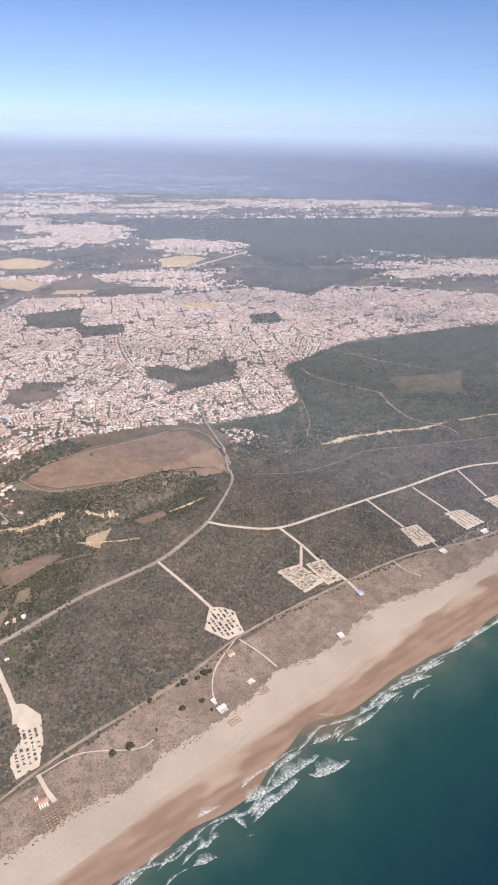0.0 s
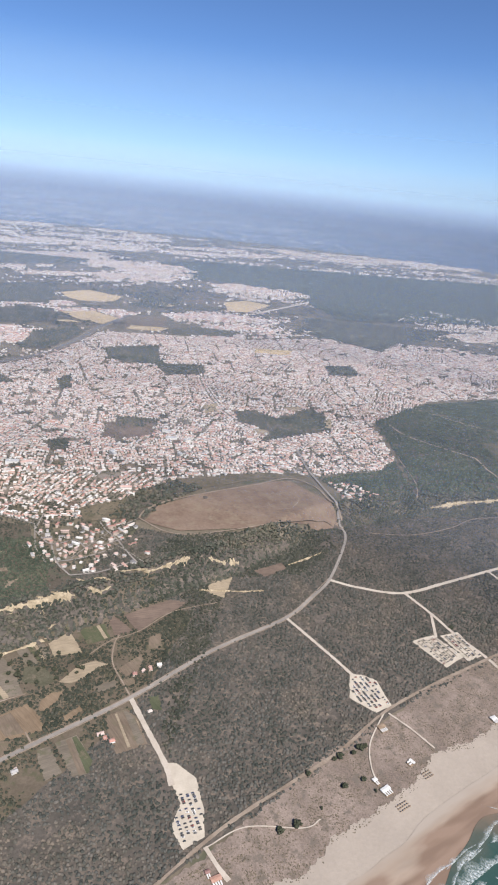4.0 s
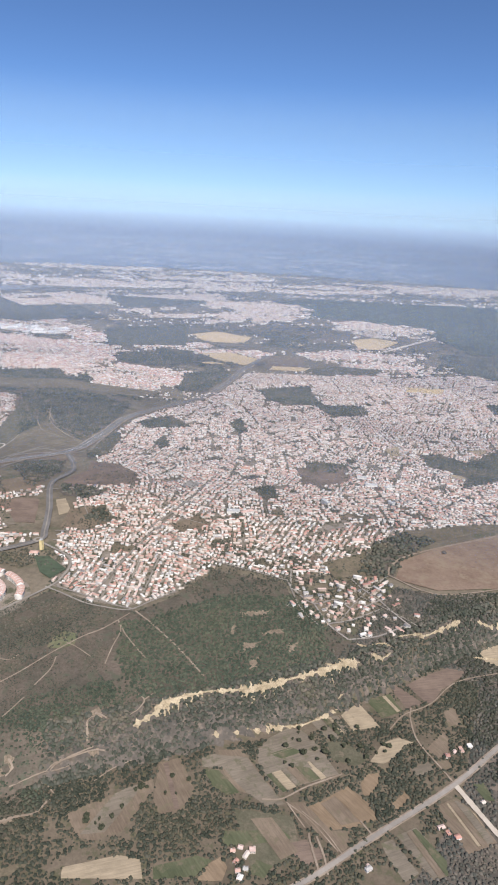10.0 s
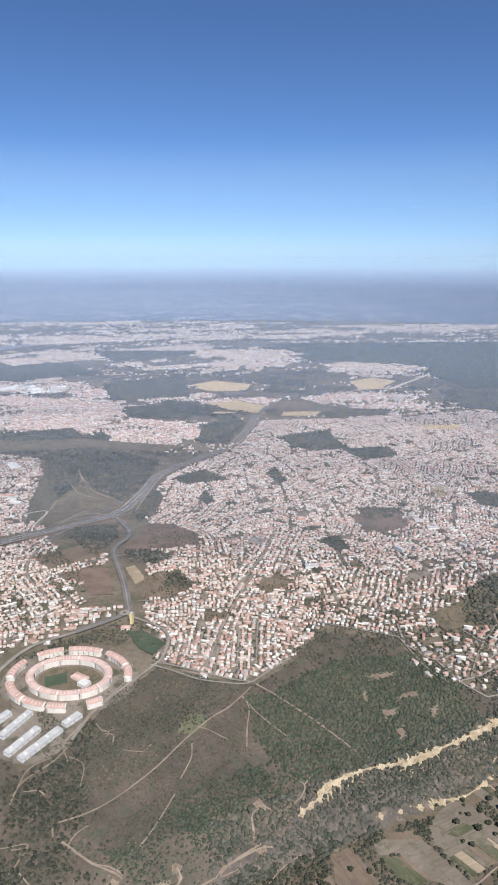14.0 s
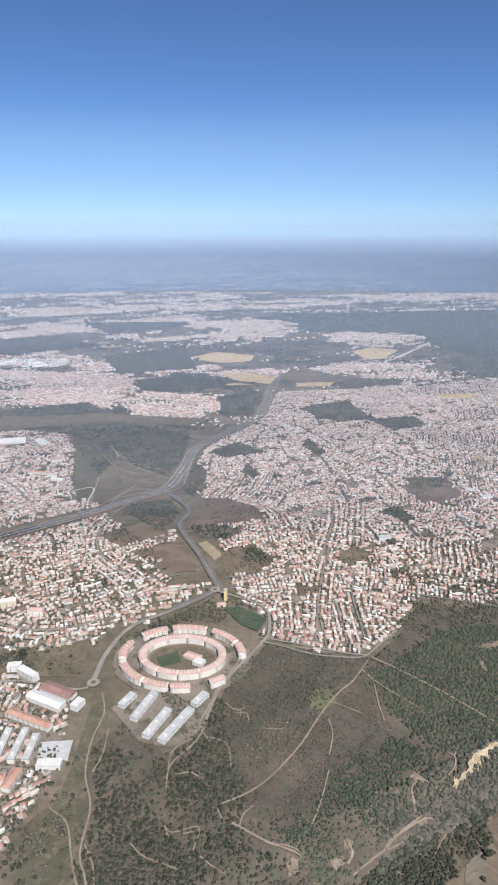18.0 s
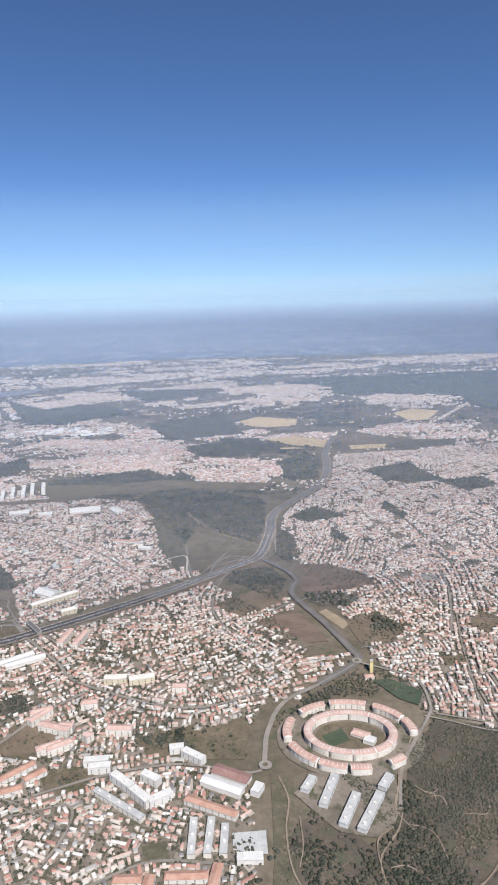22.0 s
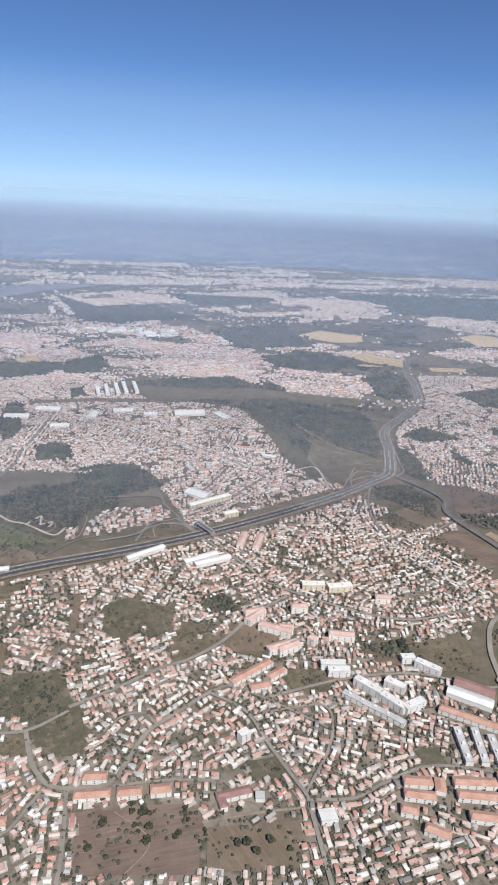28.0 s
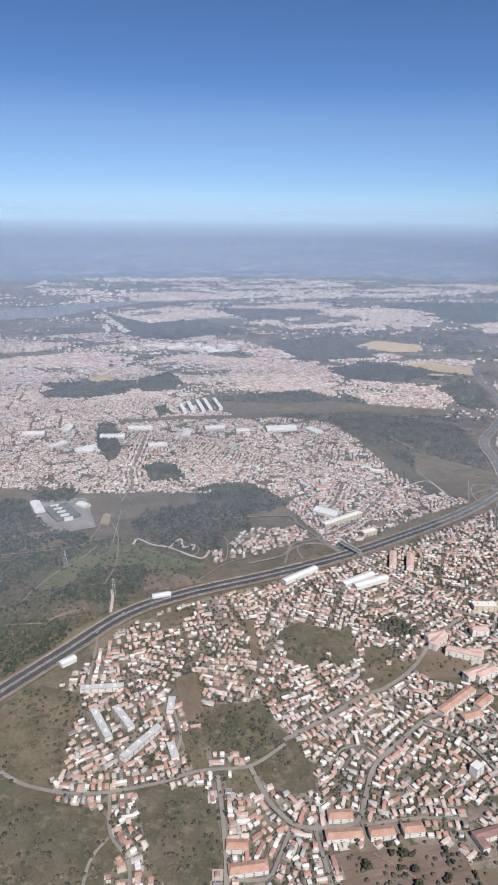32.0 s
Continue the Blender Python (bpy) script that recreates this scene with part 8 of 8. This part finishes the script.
# trees between the houses
for poly, gap in ((WEST, 2.4), (TOWN, 3.1), (NORTH, 4.2), (VILLAS, 2.3)):
    x, y = scatter(poly, gap, LOTS if poly is WEST else (), 0.0, 0.25, 0.055, 0.45)
    ok = np.array([TAKEN.free(p, q, 1.3) for p, q in zip(x, y)], bool)
    x, y = x[ok], y[ok]
    woods("garden_trees", x, y, rng.uniform(0.55, 1.4, len(x)), M_LEAF, "small dark trees between the houses", cheap=poly in (TOWN, NORTH))
x, y = scatter(FAR_FOREST, 11, (), None)
woods("far_forest_crowns", x, y, rng.uniform(4.5, 7.5, len(x)), M_PINE, "dark crowns of the far pine forest", 0.6, cheap=True)
# open country in the distance
COUNTRY = [(-2400, 1450), (-1500, 1500), (-700, 1500), (100, 1700), (900, 1750), (1400, 2300), (1400, 4600), (-2600, 4600)]
x, y = scatter(COUNTRY, 24, [p for p, _, _ in FAR_TOWNS] + [FAR_FOREST] + [q for q in KEEP_OUT if np.mean(q, axis=0)[1] > 1450], 0.25, k=0.006)
woods("far_trees", x, y, rng.uniform(5, 10, len(x)), M_LEAF, "far dark groves in the haze", 0.4, cheap=True)
COUNTRY2 = [(-1900, 1250), (-600, 1150), (-600, 2000), (100, 1650), (500, 2000), (-1900, 2200)]
x, y = scatter(COUNTRY2, 10, [p for p, _, _ in FAR_TOWNS] + [TOWN, NORTH] + [q for q in KEEP_OUT if np.mean(q, axis=0)[1] > 1050], 0.2, k=0.015)
woods("far_trees", x, y, rng.uniform(2.5, 5, len(x)), M_LEAF, "dark groves between the far districts", 0.6, cheap=True)
# dune scrub
x, y = [], []
s = rng.uniform(-300, 420, 24000)
f = rng.random(24000)
top, low = np.interp(s, *zip(*DUNE_TOP)), np.interp(s, *zip(*SAND_TOP))
q = shore(s, top + 2.5 + (low - top + 1) * f)
ok = (lumps(q, 0.13) + 0.6 * lumps(q[:, ::-1], 0.31) + rng.normal(0, 0.45, len(q)) > -0.1) & clear_of_lines(q[:, 0], q[:, 1], 0.3)
woods("dune_bushes", q[ok, 0], q[ok, 1], rng.uniform(0.18, 0.58, ok.sum()), M_BUSH, "low grey brown dune bushes", 0.6, "bushes", 0.45, cheap=True)


def tree_kind(r, trunk, seed):
    """One tree: a tapered trunk and an uneven crown of many small clumps."""
    g_ = np.random.default_rng(seed)
    root = new("tree")
    bm = bmesh.new()
    bmesh.ops.create_cone(bm, cap_ends=True, segments=6, radius1=0.16, radius2=0.07, depth=trunk + 0.4, matrix=Matrix.Translation((0, 0, trunk / 2 - 0.2)))
    part("trunk", bm, root, M_WOOD)
    n = 16
    c = g_.normal(0, 1, (n, 3))
    c /= np.linalg.norm(c, axis=1)[:, None]
    c *= (g_.uniform(0.3, 0.85, (n, 1)) * r) * np.array([1, 1, 0.6])
    s_ = g_.uniform(0.28, 0.5, (n, 1, 1)) * r * g_.uniform(0.6, 1.25, (n, 12, 1))
    v = ICO_V[None] * s_ + c[:, None, :] + np.array([0, 0, trunk + r * 0.45])
    part("crown", mesh_from("crown", v.reshape(-1, 3), (ICO_F[None] + 12 * np.arange(n)[:, None, None]).reshape(-1, 3), M_LEAF_ONE), root)
    return tagged(root, "round dark green tree standing alone", "tree", "single trees")


trees = [tree_kind(r, t, k) for k, (r, t) in enumerate(((1.5, 1.0), (2.1, 1.2), (1.1, 0.7), (2.8, 1.0)))]
spots = [(-73, 274, 3), (-63, 279, 3), (-56, 315, 1), (-48, 292, 2), (-20, 341, 3), (-34, 332, 3), (-20, 316, 1), (-33, 309, 1), (74, 485, 3), (-13, 309, 2), (-25, 336, 1), (-38, 329, 1), (-16, 343, 1)]
for poly in ([(-421, 298), (-384, 314), (-345, 340), (-345, 323), (-356, 303), (-401, 281)], [(-884, 276), (-813, 285), (-764, 288), (-764, 262), (-871, 254)], [(-308, 357), (-250, 358), (-180, 400), (-160, 470), (-230, 440), (-300, 390)], [(-330, 222), (-290, 290), (-200, 340), (-170, 310), (-250, 200)], GRASSY):
    x, y = scatter(poly, 9.0, clear_near[:0])
    spots += [(p, q_, int(rng.integers(0, 3))) for p, q_ in list(zip(x, y))[:40]]
used = set()
for x, y, k in spots:
    m = pose(x, y, float(ground_z(x, y)) + 0.3, 0, 0, float(rng.uniform(0, 360))) @ Matrix.Diagonal((*[float(rng.uniform(0.8, 1.25))] * 3, 1))
    if k in used:
        o = copy_thing(trees[k], m)
        o.matrix_basis = m
    else:
        used.add(k)
        trees[k].matrix_basis = m

# ---- cars ----
M_CAR = by_island("car_paint", [(0.0, (0.5, 0.5, 0.5)), (0.12, (0.04, 0.04, 0.045)), (0.5, (0.12, 0.125, 0.13)), (0.7, (0.06, 0.08, 0.16)), (0.82, (0.25, 0.05, 0.04)), (0.9, (0.7, 0.7, 0.69))], 0.35, dirt=0.1, single=True)
M_TYRE, nt, b = mat("tyre", 0.9)
b.inputs["Base Color"].default_value = (0.03, 0.03, 0.03, 1)


def car_kind():
    """A parked car: body, glazed cabin, four wheels."""
    root = new("car")
    bm = box(-0.95, -0.4, 0.16, 0.95, 0.4, 0.5)
    bmesh.ops.bevel(bm, geom=[e for e in bm.edges], offset=0.09, segments=1, affect="EDGES")
    part("body", bm, root, M_CAR)
    bm = box(-0.6, -0.35, 0.48, 0.42, 0.35, 0.72)
    for v in bm.verts:
        if v.co.z > 0.6:
            v.co.x *= 0.74
            v.co.y *= 0.86
    part("cabin", bm, root, M_GLASS)
    wheel = bmesh.new()
    bmesh.ops.create_cone(wheel, cap_ends=True, segments=8, radius1=0.16, radius2=0.16, depth=0.14, matrix=Matrix.Rotation(math.pi / 2, 4, "X"))
    me = bpy.data.meshes.new("wheel")
    wheel.to_mesh(me)
    wheel.free()
    me.materials.append(M_TYRE)
    for x, y in ((-0.6, -0.36), (0.6, -0.36), (-0.6, 0.36), (0.6, 0.36)):
        part("wheel", me, root).location = (x, y, 0.16)
    return tagged(root, "parked car on the sandy car park", "car", "cars in the car parks")


car = car_kind()
car_free = True
M_PARK = earth("pale_gravel", (0.4, 0.35, 0.285), (0.5, 0.44, 0.36), 10, 0.9, amount=0.2)
for n_park, (poly, ang) in enumerate(PARKS):
    patch("car_park", poly, M_PARK, 0.7 - 0.0006 * LAYER[0], 2.5, 0.5, 8, "pale gravel car park behind the beach", "car park")
    a = radians(ang)
    p = np.array(poly, float)
    c = p.mean(axis=0)
    fill = (1.0, 1.15, 0.9, 1.0, 0.3, 0.1, 0.05)[n_park]
    for row in np.arange(-22, 23, 4.6 if n_park > 1 else 3.6):
        for u in np.arange(-32, 33, 1.25):
            x, y = c[0] + u * math.cos(a) - row * math.sin(a), c[1] + u * math.sin(a) + row * math.cos(a)
            inner = inside(np.array([x]), np.array([y]), [tuple(c + (q - c) * 0.86) for q in p])[0]
            if not inner or (n_park == 0 and y > 293) or rng.random() > fill * 0.58:
                continue
            m = pose(x, y, float(ground_z(x, y)) + 0.8, 0, 0, ang + 90 + float(rng.normal(0, 4)))
            if car_free:
                car.matrix_basis, car_free = m, False
            else:
                copy_thing(car, m)
    if n_park > 1:
        for row in np.arange(-22, 23, 4.6):
            hx, hy = [], []
            for u in np.arange(-32, 33, 0.9):
                x, y = c[0] + u * math.cos(a) - (row + 2.3) * math.sin(a), c[1] + u * math.sin(a) + (row + 2.3) * math.cos(a)
                if inside(np.array([x]), np.array([y]), [tuple(c + (q - c) * 0.82) for q in p])[0]:
                    hx.append(x), hy.append(y)
            if len(hx) > 4:
                h_ = woods("hedge", np.array(hx), np.array(hy), rng.uniform(0.35, 0.6, len(hx)), M_BUSH, "low hedge between parking rows", 0.6, "hedge")
                h_.location.z += 0.5
mw = smooth_line(MOTORWAY[1:10], 26.0)
dm = np.gradient(mw, axis=0)
for i in range(2, len(mw) - 1):
    if rng.random() < 0.6:
        side = 1 if rng.random() < 0.5 else -1
        t_ = dm[i] / np.linalg.norm(dm[i])
        x, y = mw[i] + np.array([-t_[1], t_[0]]) * side * float(rng.choice([2.2, 4.4]))
        tagged(copy_thing(car, pose(x, y, float(ground_z(x, y)) + 1.45, 0, 0, math.degrees(math.atan2(t_[1], t_[0])))), "car on the motorway", "car", "cars on the motorway")

# ---- beach ----
def hut(x, y, a, l, w, roof, label, terrace=True):
    """A beach bar: timber walls, low roof, deck with posts."""
    root = new("beach_bar")
    root.matrix_basis = pose(x, y, float(ground_z(x, y)) + 0.7, 0, 0, a)
    part("wall", box(-l / 2, -w / 2, -0.5, l / 2, w / 2, 1.2), root, M_WOOD)
    part("roof", hip_roof(l, w, 1.2, 0.35, 0.9, 0.3), root, roof)
    if terrace:
        part("deck", box(-l / 2, -w / 2 - 3.0, -0.4, l / 2, -w / 2 - 0.02, 0.15), root, M_WOOD)
        for i in (-1, 1):
            part("post", box(i * l * 0.45 - 0.08, -w / 2 - 2.9, 0.15, i * l * 0.45 + 0.08, -w / 2 - 2.74, 1.1), root, M_WOOD)
        n = max(2, int(l / 1.3))
        for i in range(n):
            u = -l / 2 + i * l / n
            part("awning", box(u, -w / 2 - 3.0, 1.1 - 0.05 * (i % 2), u + 0.6 * l / n, -w / 2 - 0.32, 1.16 - 0.05 * (i % 2)), root, M_WHITE)
    return tagged(root, label, "beach bar", "beach bars")


for x, y, a, l, w, r, lab in ((-107, 242, 30, 7, 4, M_TERRA, "timber beach bar with a reddish roof"), (-3, 362, 35, 7, 4.5, M_WOOD, "brown timber beach bar"), (14, 335, -45, 4.5, 2.4, M_WHITE, "white roofed beach hut"), (-13, 317, 40, 3.5, 3, M_WHITE, "small white roofed hut"), (-7, 311, 40, 8, 4, M_METAL, "beach bar with a pale roof"),
                               (105, 434, 35, 6, 3.5, M_BLUE, "beach bar with a blue canopy"), (82, 383, 30, 5.5, 4.5, M_METAL, "white roofed beach bar"), (192, 497, 35, 8, 5, M_METAL, "pale beach bar at the end of a track"), (242, 532, 35, 10, 4, M_METAL, "pale beach bar beside the dunes"), (-112, 245, 30, 3, 2.5, M_DARKROOF, "small brown roofed hut")):
    hut(x, y, a, l * 0.8, w * 0.7, r, lab)


def parasol():
    """A straw sunshade on a pole."""
    root = new("sunshade")
    bm = bmesh.new()
    bmesh.ops.create_cone(bm, cap_ends=True, segments=6, radius1=0.05, radius2=0.05, depth=1.2, matrix=Matrix.Translation((0, 0, 0.5)))
    part("pole", bm, root, M_WOOD)
    bm = bmesh.new()
    bmesh.ops.create_cone(bm, cap_ends=True, segments=8, radius1=0.62, radius2=0.05, depth=0.35, matrix=Matrix.Translation((0, 0, 1.1)))
    part("canopy", bm, root, M_WOOD)
    return tagged(root, "brown straw sunshade on the sand", "sunshade", "sunshades on the beach")


shade = parasol()
first = True
for cx, cy, nu, nv in ((-97, 231, 5, 6), (-88, 237, 3, 3), (4, 300, 5, 3), (24, 326, 4, 3), (88, 374, 5, 2), (109, 403, 4, 3)):
    for i in range(nu):
        for j in range(nv):
            x, y = np.array([cx, cy]) + shore((i - nu / 2) * 1.9, (j - nv / 2) * 1.9) - shore(0, 0)
            m = pose(x, y, float(ground_z(x, y)) + 0.7)
            if first:
                shade.matrix_basis, first = m, False
            else:
                copy_thing(shade, m)

# ---- pylon ----
def pylon(x, y):
    """A lattice power pylon."""
    root = new("pylon")
    root.matrix_basis = pose(x, y, float(ground_z(x, y)), 0, 0, 20)
    def bar(name, a, b_, r):
        a, b_ = Vector(a), Vector(b_)
        bm = bmesh.new()
        d = b_ - a
        bmesh.ops.create_cone(bm, cap_ends=True, segments=4, radius1=r, radius2=r, depth=d.length, matrix=Matrix.Translation((a + b_) / 2) @ d.to_track_quat("Z", "Y").to_matrix().to_4x4())
        part(name, bm, root, M_GREYROOF)
    for i, j in ((-1, -1), (1, -1), (1, 1), (-1, 1)):
        bar("leg", (i * 1.6, j * 1.6, 0), (i * 0.25, j * 0.25, 17), 0.14)
    for k in range(6):
        z0, z1 = k * 2.7, (k + 1) * 2.7
        w0, w1 = 1.6 - 1.35 * z0 / 17, 1.6 - 1.35 * z1 / 17
        for s_ in (-1, 1):
            bar("brace", (-w0, s_ * w0, z0), (w1, s_ * w1, z1), 0.07)
            bar("brace", (s_ * w0, w0, z0), (s_ * w1, -w1, z1), 0.07)
    for z in (11.5, 13.8, 16.1):
        bar("cross_arm", (-2.6, 0, z), (2.6, 0, z), 0.1)
    return tagged(root, "grey lattice power pylon in the meadow", "pylon", "power pylons")


pylon(-1062, 480)
pylon(-1120, 520)
for x, y in ((-900, 590), (-845, 640)):
    o = new("street_lamp")
    o.matrix_basis = pose(x, y, float(ground_z(x, y)))
    part("mast", box(-0.07, -0.07, 0, 0.07, 0.07, 5), o, M_GREYROOF)
    part("lamp_head", box(-0.1, -0.1, 4.9, 0.9, 0.1, 5.05), o, M_METAL)
    tagged(o, "tall grey street lamp beside the motorway", "lamp", "street lamps")
